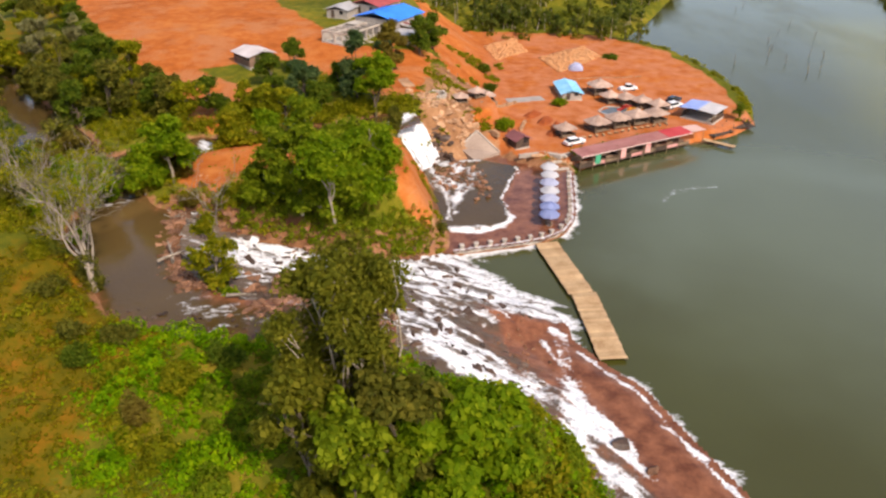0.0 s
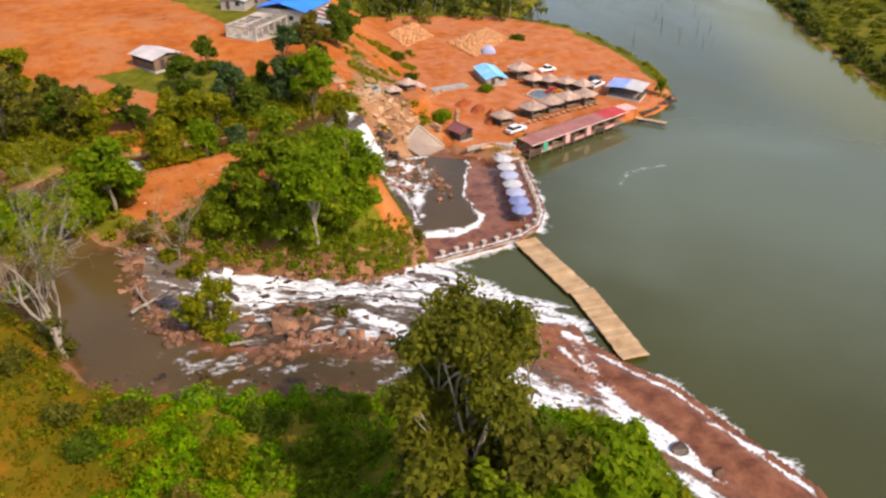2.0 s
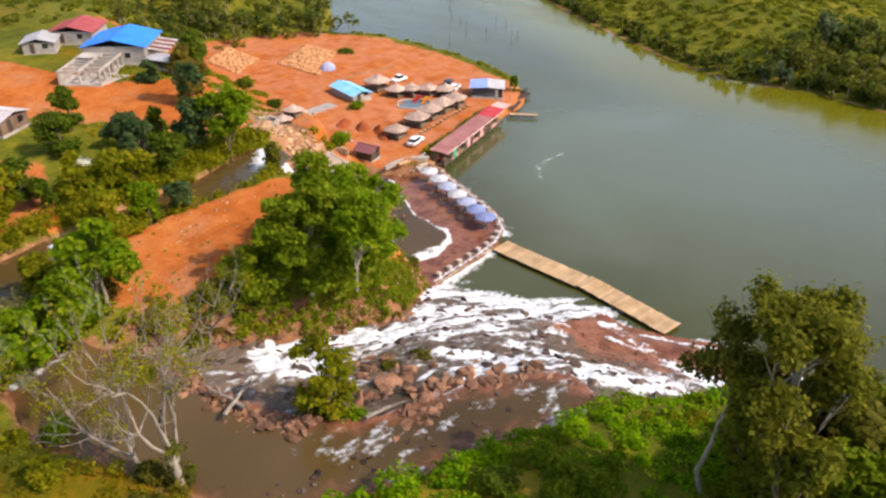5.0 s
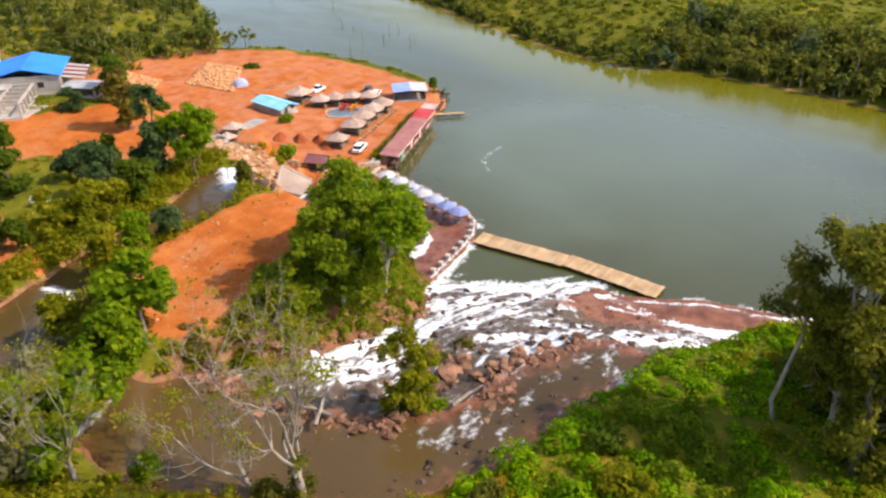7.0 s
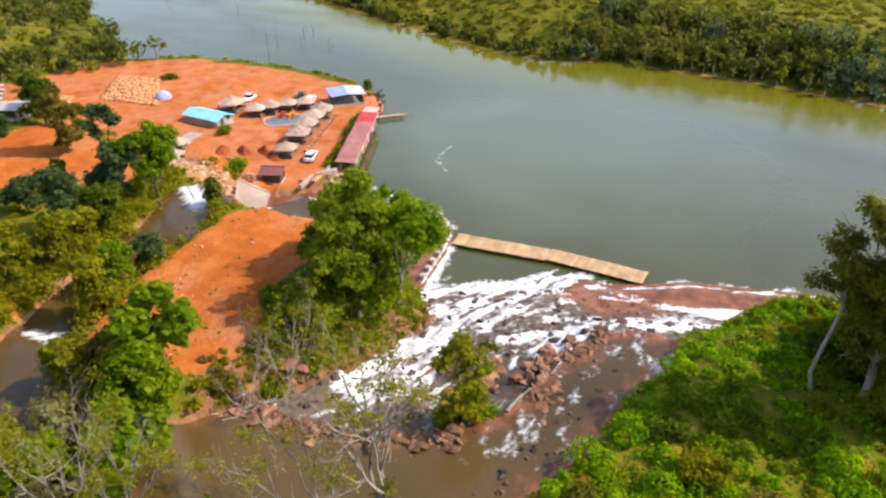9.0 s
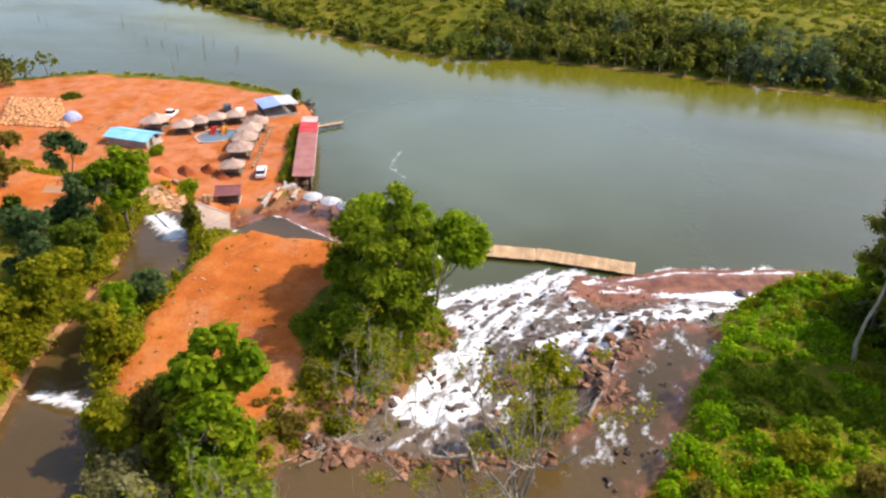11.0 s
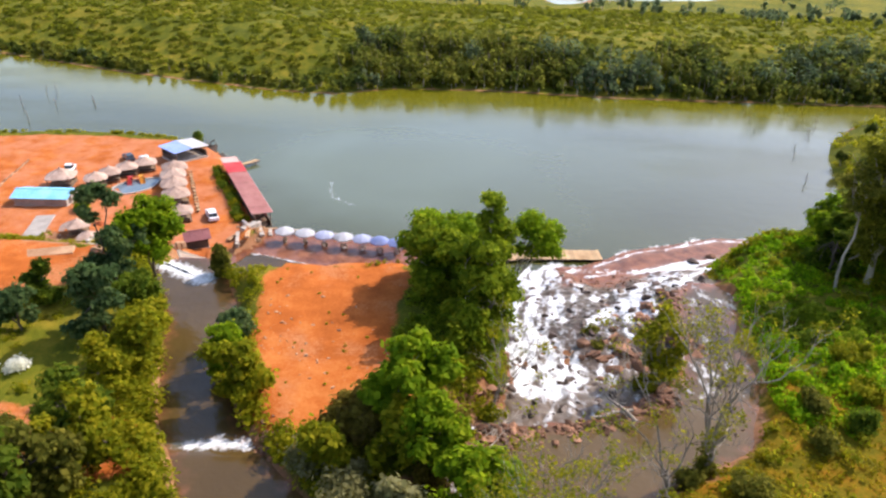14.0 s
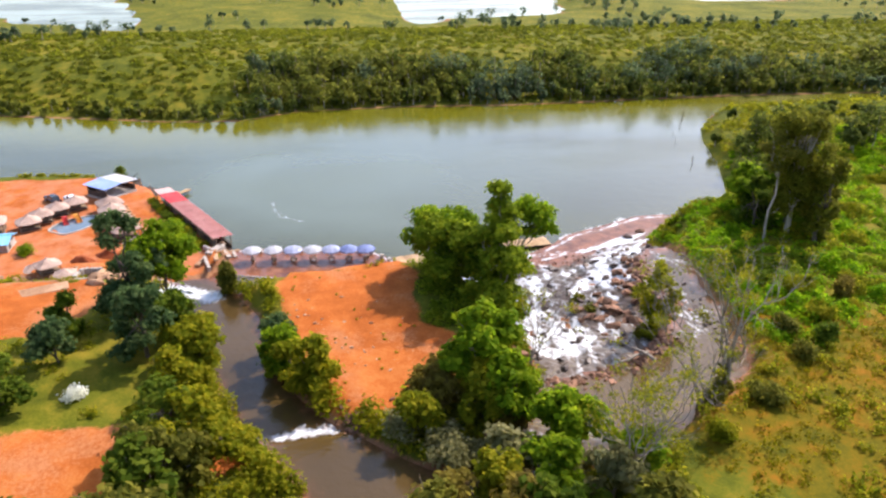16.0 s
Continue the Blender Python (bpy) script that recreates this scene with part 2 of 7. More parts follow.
def poly_sd(x, y, pts):
    """Signed distance to a closed outline, positive inside."""
    best, inside = np.full(x.shape, 1e9), np.zeros(x.shape, bool)
    for (ax, ay), (bx, by) in zip(pts, pts[1:] + pts[:1]):
        dx, dy = bx - ax, by - ay
        t = np.clip(((x - ax) * dx + (y - ay) * dy) / (dx * dx + dy * dy), 0, 1)
        best = np.minimum(best, (x - ax - t * dx) ** 2 + (y - ay - t * dy) ** 2)
        if ay != by:
            inside ^= ((ay > y) != (by > y)) & (x < dx * (y - ay) / dy + ax)
    best = np.sqrt(best)
    return np.where(inside, best, -best)


def line_d(x, y, pts):
    best = np.full(x.shape, 1e9)
    for (ax, ay), (bx, by) in zip(pts, pts[1:]):
        dx, dy = bx - ax, by - ay
        t = np.clip(((x - ax) * dx + (y - ay) * dy) / (dx * dx + dy * dy), 0, 1)
        best = np.minimum(best, (x - ax - t * dx) ** 2 + (y - ay - t * dy) ** 2)
    return np.sqrt(best)


def stream_d(x, y, path):
    """Distance outside a stream given by centres and half widths; negative in it."""
    best = np.full(x.shape, 1e9)
    for (ax, ay, ar), (bx, by, br) in zip(path, path[1:]):
        dx, dy = bx - ax, by - ay
        t = np.clip(((x - ax) * dx + (y - ay) * dy) / (dx * dx + dy * dy), 0, 1)
        best = np.minimum(best, np.hypot(x - ax - t * dx, y - ay - t * dy) - (ar + t * (br - ar)))
    return best


def mesh_np(name, verts, quads, mat, smooth=False):
    me = bpy.data.meshes.new(name)
    verts, quads = np.asarray(verts, np.float32), np.asarray(quads, np.int32)
    k = quads.shape[1]
    me.vertices.add(len(verts))
    me.vertices.foreach_set("co", verts.ravel())
    me.loops.add(quads.size)
    me.loops.foreach_set("vertex_index", quads.ravel())
    me.polygons.add(len(quads))
    me.polygons.foreach_set("loop_start", np.arange(0, quads.size, k, dtype=np.int32))
    if smooth:
        me.polygons.foreach_set("use_smooth", np.ones(len(quads), bool))
    me.update()
    me.validate()
    me.materials.append(mat)
    return me


def give_attr(me, name, values):
    a = me.attributes.new(name, "FLOAT", "POINT")
    a.data.foreach_set("value", np.asarray(values, np.float32).ravel())


def grid_sheet(name, xs, ys, fz, mat, keep=None, attrs=None, smooth=True):
    X, Y = np.meshgrid(xs, ys)
    Z = fz(X, Y)
    n, m = len(xs), len(ys)
    idx = np.arange(n * m).reshape(m, n)
    q = np.stack([idx[:-1, :-1], idx[:-1, 1:], idx[1:, 1:], idx[1:, :-1]], -1).reshape(-1, 4)
    if keep is not None:
        ok = keep(X, Y).ravel()
        q = q[ok[q].all(1)]
    used = np.unique(q)
    back = np.zeros(n * m, int)
    back[used] = np.arange(len(used))
    me = mesh_np(name, np.stack([X.ravel(), Y.ravel(), Z.ravel()], 1)[used], back[q], mat, smooth)
    for key, f in (attrs or {}).items():
        give_attr(me, key, np.asarray(f(X, Y)).ravel()[used])
    return new(name, me)


def part(name, bm, mat, parent=None, label=""):
    me = bpy.data.meshes.new(name)
    bm.to_mesh(me)
    bm.free()
    if mat:
        me.materials.append(mat)
    ob = new(name, me)
    ob.parent = parent
    return tagged(ob, label)


def under(ob, parent, label=""):
    ob.parent = parent
    return tagged(ob, label)


def thing(name, m, label, category, group="", kind=""):
    ob = new(name)
    ob.empty_display_size = 0.3
    ob.matrix_world = m
    return tagged(ob, label, category, group, kind)


def box(bm, x, y, z, sx, sy, sz, rz=0.0, bevel=0.0):
    """A box with its base centre at (x, y, z)."""
    r = bmesh.ops.create_cube(bm, size=1, matrix=pose(x, y, z + sz / 2, 0, 0, rz) @ Matrix.Diagonal((sx, sy, sz, 1)))
    if bevel:
        es = {e for v in r["verts"] for e in v.link_edges}
        bmesh.ops.bevel(bm, geom=list(es), offset=bevel, segments=1, affect="EDGES")
    return bm


def boxed(*args, **kw):
    return box(bmesh.new(), *args, **kw)


def rod(bm, a, b, r1, r2=None, sides=6):
    a, b = Vector(a), Vector(b)
    m = Matrix.Translation((a + b) / 2) @ (b - a).to_track_quat("Z", "Y").to_matrix().to_4x4()
    bmesh.ops.create_cone(bm, cap_ends=True, segments=sides, radius1=r1, radius2=r1 if r2 is None else r2, depth=(b - a).length, matrix=m)
    return bm


def rodded(*args, **kw):
    return rod(bmesh.new(), *args, **kw)


def tube(points, radii, sides=6):
    """A bent tapering tube: vertices and quads."""
    P = np.asarray(points, float)
    T = np.gradient(P, axis=0)
    T /= np.linalg.norm(T, axis=1, keepdims=True) + 1e-9
    ref = np.where(np.abs(T[:, 2:3]) > 0.9, np.array([[1.0, 0, 0]]), np.array([[0, 0, 1.0]]))
    U = np.cross(T, ref)
    U /= np.linalg.norm(U, axis=1, keepdims=True) + 1e-9
    W = np.cross(T, U)
    a = np.linspace(0, 2 * math.pi, sides, endpoint=False)
    ring = U[:, None] * np.cos(a)[None, :, None] + W[:, None] * np.sin(a)[None, :, None]
    V = (P[:, None] + ring * np.asarray(radii)[:, None, None]).reshape(-1, 3)
    q = []
    for i in range(len(P) - 1):
        for j in range(sides):
            k = (j + 1) % sides
            q.append((i * sides + j, i * sides + k, (i + 1) * sides + k, (i + 1) * sides + j))
    return V, np.array(q)


def joined(pieces):
    vs, qs, base = [], [], 0
    for v, q in pieces:
        vs.append(v)
        qs.append(np.asarray(q) + base)
        base += len(v)
    return np.concatenate(vs), np.concatenate(qs)


def leaf_quads(rng, centres, normals, size, droop=0.0):
    """One small bent leaf spray at each centre."""
    n = len(centres)
    rnd = rng.normal(size=(n, 3))
    nrm = normals + 0.55 * rnd
    nrm /= np.linalg.norm(nrm, axis=1, keepdims=True) + 1e-9
    t = np.cross(nrm, rng.normal(size=(n, 3)))
    t /= np.linalg.norm(t, axis=1, keepdims=True) + 1e-9
    b = np.cross(nrm, t)
    s = size * rng.uniform(0.55, 1.35, (n, 1))
    l, w = t * s, b * s * rng.uniform(0.45, 0.8, (n, 1))
    bend = nrm * s * 0.22
    v = np.stack([centres - l, centres - w + bend, centres + l, centres + w + bend], 1)
    v[:, 2, 2] -= droop * s[:, 0]
    return v.reshape(-1, 3), np.arange(4 * n).reshape(n, 4)

# ---- the plan: shores, streams and heights ----
SHORE_NORTH = [(340, 1500), (170, 600), (115, 350), (94, 310), (68, 254), (57, 236), (62, 229), (70, 218), (74, 200), (76, 182), (74, 169),
               (70, 157), (62, 149.6), (53.2, 146.4), (42.2, 140.9), (31.2, 134.5), (27.0, 132.0), (24.5, 129)]
SHORE_MID = [(23.7, 124), (22.8, 116), (21.7, 109), (19.7, 105), (16, 102.3), (11, 100.6), (6, 99.4), (1.6, 98.2), (5.5, 92.1), (9.2, 86.5),
             (13.6, 83.6), (15.5, 79.2), (15.8, 76), (19.2, 70.9), (23, 66.2), (25.6, 59.3), (27.7, 54.4), (29.6, 50), (29.6, 44), (27.6, 36.5)]
SHORE_SOUTH = [(27.5, 30), (42, 23), (60, 14.5), (78, 9), (91, 3), (106, -9), (112, -40), (114, -77), (112, -160), (90, -500), (60, -1500)]
SHORE_FAR = [(110, -1500), (124, -500), (128, -160), (127, -85), (130, -30), (129, 11), (128, 51), (131.5, 87), (130, 118), (121, 136), (123, 156), (128, 172),
             (138, 207), (153, 245), (210, 400), (300, 700), (520, 1500)]
LAKE_SHORE = SHORE_NORTH + SHORE_MID + SHORE_SOUTH + SHORE_FAR
FAR_WATER_A = [(315, 198), (345, 245), (380, 290), (480, 330), (800, 470), (900, 330), (480, 250), (400, 222)]
FAR_WATER_B = [(330, 57), (352, 5), (372, -48), (440, -62), (900, -130), (900, 90), (450, 49)]
FAR_WATER_C = [(420, -150), (410, -240), (900, -420), (900, -260)]
MAIN_STREAM = [(-190, 190, 9), (-100, 152, 7), (-66, 117, 5.5), (-57, 107, 4.2), (-51, 101.2, 3.4), (-47.4, 95.5, 3.6), (-43.5, 88, 7), (-40, 80, 5), (-34.5, 71.5, 4.8), (-27, 67, 3.6),
               (-17, 66.3, 3.2), (-9, 63.5, 3.2)]
SIDE_STREAM = [(-54, 105, 3.0), (-48, 113.5, 4.2), (-42.5, 117, 3.4), (-36, 121, 3.3), (-27, 124, 3.6), (-18, 126.5, 3.8), (-12, 129.8, 4.2), (-8.8, 132.2, 4.0)]
RAPIDS = [(-37, 95), (-29.5, 90.4), (-24, 89.4), (-16, 89.9), (-9, 89.6), (-3.5, 94.5), (1.6, 98.4), (5.9, 92.5), (9.6, 87), (14, 84.1), (16.2, 79.2), (16.4, 76), (19.6, 71.2), (23.4, 66.5), (26, 59.6), (28.1, 54.6), (30, 50), (30, 44), (28, 36),
          (25, 33), (19, 40), (15.5, 47), (13.4, 56), (7.5, 59), (0, 59.2), (-6, 63), (-8, 66), (-11.6, 68.6), (-23, 69), (-30, 72.5), (-34, 78), (-36.5, 87)]
ROCK_ARC = [(-37.6, 94.6), (-37, 88), (-35, 81), (-32, 75.5), (-29, 72.6), (-23.5, 69.6), (-17, 69.2)]
TERRACE = [(1.0, 98.2), (6, 99.6), (11, 100.8), (16, 102.4), (19.6, 105.2), (21.6, 109), (22.7, 116), (23.6, 124), (24.5, 129.2), (17.5, 131.4), (13, 135), (9.8, 137.2),
           (5, 133), (-1.5, 132.2), (-3.2, 129), (-1.4, 117), (0.3, 106)]
FOAM_LINE = [(1.2, 104.4), (6, 104.8), (10.4, 106.3), (11.4, 109.5), (10.3, 116), (12, 121.5), (14.8, 130.5)]
ISLAND_DIRT = [(-7.5, 118.5), (-12, 120.5), (-25, 119), (-34, 116.5), (-41, 112.5), (-40, 107), (-39, 100), (-35.5, 96), (-29, 97.5), (-24, 103.5), (-16, 103), (-11, 101), (-7, 104)]
FIELD_DIRT = [(-150, 250), (-102, 211), (-84, 184), (-66, 158), (-55, 145), (-46, 122), (-40, 123.5), (-39, 136), (-38, 145), (-46, 150), (-52, 156), (-36, 164), (-24, 152), (-18, 141), (-8, 142),
              (2, 150), (0, 175), (-20, 178), (-29, 186), (-46, 215), (-62, 260)]
SLAB_BED = [(2.6, 137.2), (6.8, 140.6), (12.2, 137.4), (6.2, 132.6)]
SHELF_FALL = [(14.6, 77), (14.4, 70), (16, 63), (18.8, 56), (18.4, 49), (20, 42)]


def lake_d(x, y):
    """Distance from the lakes' edge: positive on land."""
    d = -poly_sd(x, y, LAKE_SHORE)
    for far in (FAR_WATER_A, FAR_WATER_B, FAR_WATER_C):
        d = np.minimum(d, -poly_sd(x, y, far))
    return d


def stream_z(x, y):
    return 10.0 + 0.9 * sstep(-x - 0.55 * np.maximum(98 - y, 0), 40.2, 43.0)


def rapid_z(x, y, d=None, du=None):
    d = lake_d(x, y) if d is None else d
    du = stream_d(x, y, MAIN_STREAM) if du is None else du
    du = np.minimum(du, line_d(x, y, ROCK_ARC))
    a, b = np.maximum(d, 0), np.maximum(du - 0.5, 0)
    shelf = 5.5 * sstep(80 - y, 0, 6) * sstep(y, 30, 38)
    f = np.clip((a - shelf) / (a - shelf + b + 0.6), 0, 1)
    return 0.25 + 0.35 * sstep(a, 0, 2) + 9.1 * (0.55 * f + 0.45 * f * f * (3 - 2 * f))


def land_z(x, y):
    d = lake_d(x, y)
    dm, ds = stream_d(x, y, MAIN_STREAM), stream_d(x, y, SIDE_STREAM)
    wob = (fbm(x / 14, y / 14, 3) - 0.5) * 2
    high = 11.6 + 0.6 * wob + 3.0 * sstep(y - 0.3 * x, 138, 210) + 1.2 * sstep(-y, -60, 40)
    low = 1.3 + 0.02 * np.clip(d, 0, 40) + 0.3 * wob
    u = sstep(x + 0.06 * (y - 150) + 2.0 * wob, -8, 17)
    north = high * (1 - u) + low * u
    north = north + (9 - north) * sstep(y, 225, 300) * sstep(d, 3, 40)
    north = np.maximum(north, 7.3 * sstep(1.3 - np.hypot((x - 3.5) / 8, (y - 152) / 9), 0, 0.4))
    z = np.where(y > 131, north, high)
    k = sstep(y, 128, 135)
    z = high * (1 - k) + north * k
    south = sstep(68 - y, 0, 4)
    z = np.where((y < 68) & (x > -30), high * south + z * (1 - south), z)
    edge = np.where(y > 131, 7.0, np.where(y > 96, 3.0, 20.0))
    bank = 0.25 + 0.7 * sstep(d, 0, 1.5) + np.maximum(d - 1.0, 0) * np.where(y > 131, 0.55, np.where(y < 68, 0.62, 1.3))
    z = np.minimum(z, bank)
    z = np.where(y < 60, np.minimum(z, 13.0 - 9.5 * sstep(x - 0.25 * y, 42, 76)), z)
    east = sstep(x, 100, 118)
    hill = (9.0 + 1.5 * wob + 3 * (fbm(x / 90, y / 90, 8) - 0.5) * 2) * sstep(d, 0, 42) * (1 - 0.7 * sstep(x, 200, 300)) + 0.2
    z = z * (1 - east) + hill * east
    # streams, terrace and rapids cut in
    for dd in (dm, ds):
        z = np.minimum(z, stream_z(x, y) - 0.9 + 0.75 * np.clip(dd + 1.0, 0, 40))
    casc = np.clip(((x + 7.8) * 5.5 - (y - 133.0) * 3.2) / (5.5 ** 2 + 3.2 ** 2), 0, 1)
    cd = np.hypot(x + 7.8 - 5.5 * casc, y - 133.0 + 3.2 * casc)
    z = np.minimum(z, 9.2 - 8.6 * (0.35 * casc + 0.65 * casc ** 1.4) + 1.5 * np.maximum(cd - 4.5, 0))
    ps = poly_sd(x, y, SLAB_BED)
    z = np.where(ps > -4, np.minimum(z, np.clip(-0.4776 * x + 0.6535 * y - 84.9, 0.6, 3.3) + 1.2 * np.maximum(-ps - 0.3, 0)), z)
    pt = poly_sd(x, y, TERRACE)
    z = np.where(pt > -6, np.minimum(z, 0.75 + 1.9 * np.maximum(-pt, 0)), z)
    pr = poly_sd(x, y, RAPIDS)
    rz = rapid_z(x, y, d, dm)
    near = pr > -6
    z = np.where(near, np.where(pr > 0, rz - 0.35, np.minimum(z, rz - 0.35 + 1.1 * np.maximum(-pr, 0))), z)
    z = np.where(d < 0, np.maximum(-2.5, d * 0.5), z)
    far = np.maximum(np.abs(x), np.abs(y - 100))
    z = z + np.where(d > 4, (fbm(x / 3.1, y / 3.1, 5) - 0.5) * 0.35, 0) * (far < 300)
    z = z + sstep(far, 700, 2600) * 40 * (fbm(x / 500, y / 500, 2) - 0.35) * (d > 0)
    return z


EAST_CLIFF = [(-6.5, 100), (-1.5, 99), (0, 106), (-1.2, 117), (-2.5, 125), (-6, 122), (-7, 110)]


def dirt_mask(x, y):
    w = (fbm(x / 5, y / 5, 11) - 0.5) * 5
    a = np.maximum(np.maximum(poly_sd(x, y, ISLAND_DIRT), poly_sd(x, y, FIELD_DIRT)), poly_sd(x, y, EAST_CLIFF))
    d = lake_d(x, y)
    spit = np.minimum(np.minimum(x + 0.10 * (y - 135) - 1.0, y - 132), np.minimum(d + 0.8 - 5.5 * sstep(y, 155, 172), 236 - y))
    a = np.maximum(a, np.where(x < 100, spit, -9))
    a = a - 4.0 * sstep(fbm(x / 4.5, y / 4.5, 27), 0.44, 0.58) * sstep(x, -30, -22) * sstep(13 - x, 0, 5) * sstep(y, 138, 143) * sstep(182 - y, 0, 8)
    return np.clip(0.5 + (a + w * 0.5) / 3.0, 0, 1)


def rock_mask(x, y):
    w = (fbm(x / 4, y / 4, 21) - 0.5) * 4
    pr = np.minimum(poly_sd(x, y, RAPIDS) + 0.8 + 2.2 * (x < 2) * (y > 86), 5)
    cliff = np.minimum(1.6 - np.abs(x + 0.3), np.minimum(y - 95, 128 - y))
    pr = np.maximum(pr, cliff)
    st = 0.8 - np.abs(np.minimum(stream_d(x, y, MAIN_STREAM), stream_d(x, y, SIDE_STREAM)))
    gully = np.minimum(5.5 - np.abs(x - 1 - (y - 136) * 0.05), np.minimum(y - 131, 172 - y))
    pt = np.minimum(poly_sd(x, y, TERRACE) + 1.0, 4)
    pt = np.maximum(pt, np.where(x > 100, 0.7 - lake_d(x, y), -9))
    return np.clip(0.5 + (np.maximum(np.maximum(pr, pt), np.maximum(st, gully * 0.5 - 0.6)) + w * 0.5) / 2.5, 0, 1)


def ochre_mask(x, y):
    """Bare sandstone round the cascade and up the gully."""
    a = 1 - np.hypot((x - 3.5) / 9.5, (y - 137) / 7.5)
    b = 1 - np.hypot((x - 1.0) / 6.0, (y - 150) / 12.0)
    return np.clip(0.5 + 1.6 * np.maximum(a, b * 0.7) + (fbm(x / 3, y / 3, 25) - 0.5) * 0.8 - 0.25, 0, 1)


def meadow_mask(x, y):
    x, y = x + 26 * (fbm(x / 22, y / 22, 35) - 0.5), y + 26 * (fbm(x / 22, y / 22, 36) - 0.5)
    west = sstep(-x, 22, 42) * sstep(92 - y, 0, 24)
    far = sstep(x, 175, 230)
    lawn = 0.42 * sstep(y, 126, 134) * sstep(-x, 14, 20)
    slope = 0.5 * sstep(x, 6, 12) * sstep(62 - y, 0, 6) * (x < 40)
    return np.clip(west * 0.95 + far * 0.2 + lawn + slope + (fbm(x / 18, y / 18, 31) - 0.5) * 0.7, 0, 1)


def spread(fine_lo, fine_hi, step, reach):
    inner = list(np.arange(fine_lo, fine_hi + step / 2, step))
    grow, s = [], step
    v = 0.0
    while v < reach:
        s *= 1.16
        v += s
        grow.append(v)
    return np.array([fine_lo - g for g in reversed(grow)] + inner + [fine_hi + g for g in grow])


GX, GY = spread(-125, 145, 1.25, 3600), spread(-30, 262, 1.25, 3600)
ground = grid_sheet("ground", GX, GY, land_z, GROUND, None, {"dirt": dirt_mask, "rock": rock_mask, "ochre": ochre_mask, "meadow": meadow_mask, "trod": lambda x, y: sstep(x, 4, 20) * sstep(y, 130, 136) * (x < 100)})
tagged(ground, "orange earth, rough grass and rocky river banks", "ground", kind="structure")
_gx, _gy = np.meshgrid(GX, GY)
GZ = land_z(_gx, _gy)


def ground_at(x, y):
    """Height of the ground sheet."""
    i = int(np.clip(np.searchsorted(GX, x) - 1, 0, len(GX) - 2))
    j = int(np.clip(np.searchsorted(GY, y) - 1, 0, len(GY) - 2))
    u, v = (x - GX[i]) / (GX[i + 1] - GX[i]), (y - GY[j]) / (GY[j + 1] - GY[j])
    return float((GZ[j, i] * (1 - u) + GZ[j, i + 1] * u) * (1 - v) + (GZ[j + 1, i] * (1 - u) + GZ[j + 1, i + 1] * u) * v)


# ---- water ----


def lake_foam(x, y):
    """White water where the falls and spillways enter the lake."""
    foot = line_d(x, y, [(1.6, 98.2), (5.5, 92.1), (9.2, 86.5), (13.6, 83.6), (15.6, 79)])
    f = 1.1 - foot / (1.5 + 9.0 * fbm((0.37 * x + 0.93 * y) / 1.1, (0.93 * x - 0.37 * y) / 7, 41, 3) ** 2.4)
    spill = line_d(x, y, [(1.6, 98.4), (6, 99.2), (11, 100.4), (14.5, 101.6)])
    f = np.maximum(f, 0.95 - spill / (1.2 + 2.0 * vnoise(x * 1.1, y * 1.1, 44)))
    spill = line_d(x, y, [(19.7, 104.6), (21.9, 109), (23.2, 116), (24.0, 124), (24.6, 128)])
    f = np.maximum(f, 0.98 - spill / (1.1 + 2.6 * vnoise(x * 0.9, y * 0.9, 42) ** 2))
    swirl = line_d(x, y, [(39.5, 117.8), (41.0, 120.5), (44, 122.6), (51, 124.0)])
    f = np.maximum(f, 0.35 - swirl / (3.0 + 5.0 * vnoise(x / 2.2, y / 2.2, 46)))
    edge = line_d(x, y, [(21, 69.5), (23.2, 66.4), (25.9, 59.4), (28, 54.4), (29.9, 50), (30, 44), (28, 37)])
    return np.clip(np.maximum(np.minimum(f, 0.9), 0.95 - edge / (0.5 + 3.4 * vnoise(0.1 * x, y * 0.8, 43) ** 1.6)), 0, 1)


def lake_bank_reflection(x, y):
    """Olive reflection of the far-shore trees, painted as a tint fading out from the bank."""
    d = line_d(x, y, SHORE_FAR[3:14])
    return sstep(40 - d + 12 * (fbm(x / 18, y / 18, 45) - 0.5), 0, 30)


def lake_silt(x, y):
    """Milky water drifting out from the falls and past the bar."""
    wx, wy = x + 14 * (fbm(x / 16, y / 16, 47) - 0.5), y + 14 * (fbm(x / 16, y / 16, 48) - 0.5)
    a = 1 - np.hypot((wx - 72) / 62, (wy - 108) / 66)
    b = 1 - line_d(wx, wy, [(33, 96), (40, 118), (46, 128), (64, 138), (84, 128)]) / 12
    return np.clip(0.62 * sstep(a, 0, 0.8) + 0.2 * sstep(b, 0, 1), 0, 1)


LX, LY = np.concatenate([[-3500, -600, -40], np.arange(0, 34.1, 0.5), np.arange(35, 54, 0.8), np.arange(56, 132, 4.0), [140, 400, 1200, 3500]]), np.concatenate([[-3500, -600], np.arange(-160, 34, 6.0), np.arange(34, 131, 0.5), np.arange(136, 330, 6.0), [700, 3500]])
lake = grid_sheet("water_lake", LX, LY, lambda x, y: 0 * x, LAKE, None, {"foam": lake_foam, "shallow": lake_bank_reflection, "silt": lake_silt})
tagged(lake, "still green-brown lake with white foam below the falls", "lake", kind="structure")


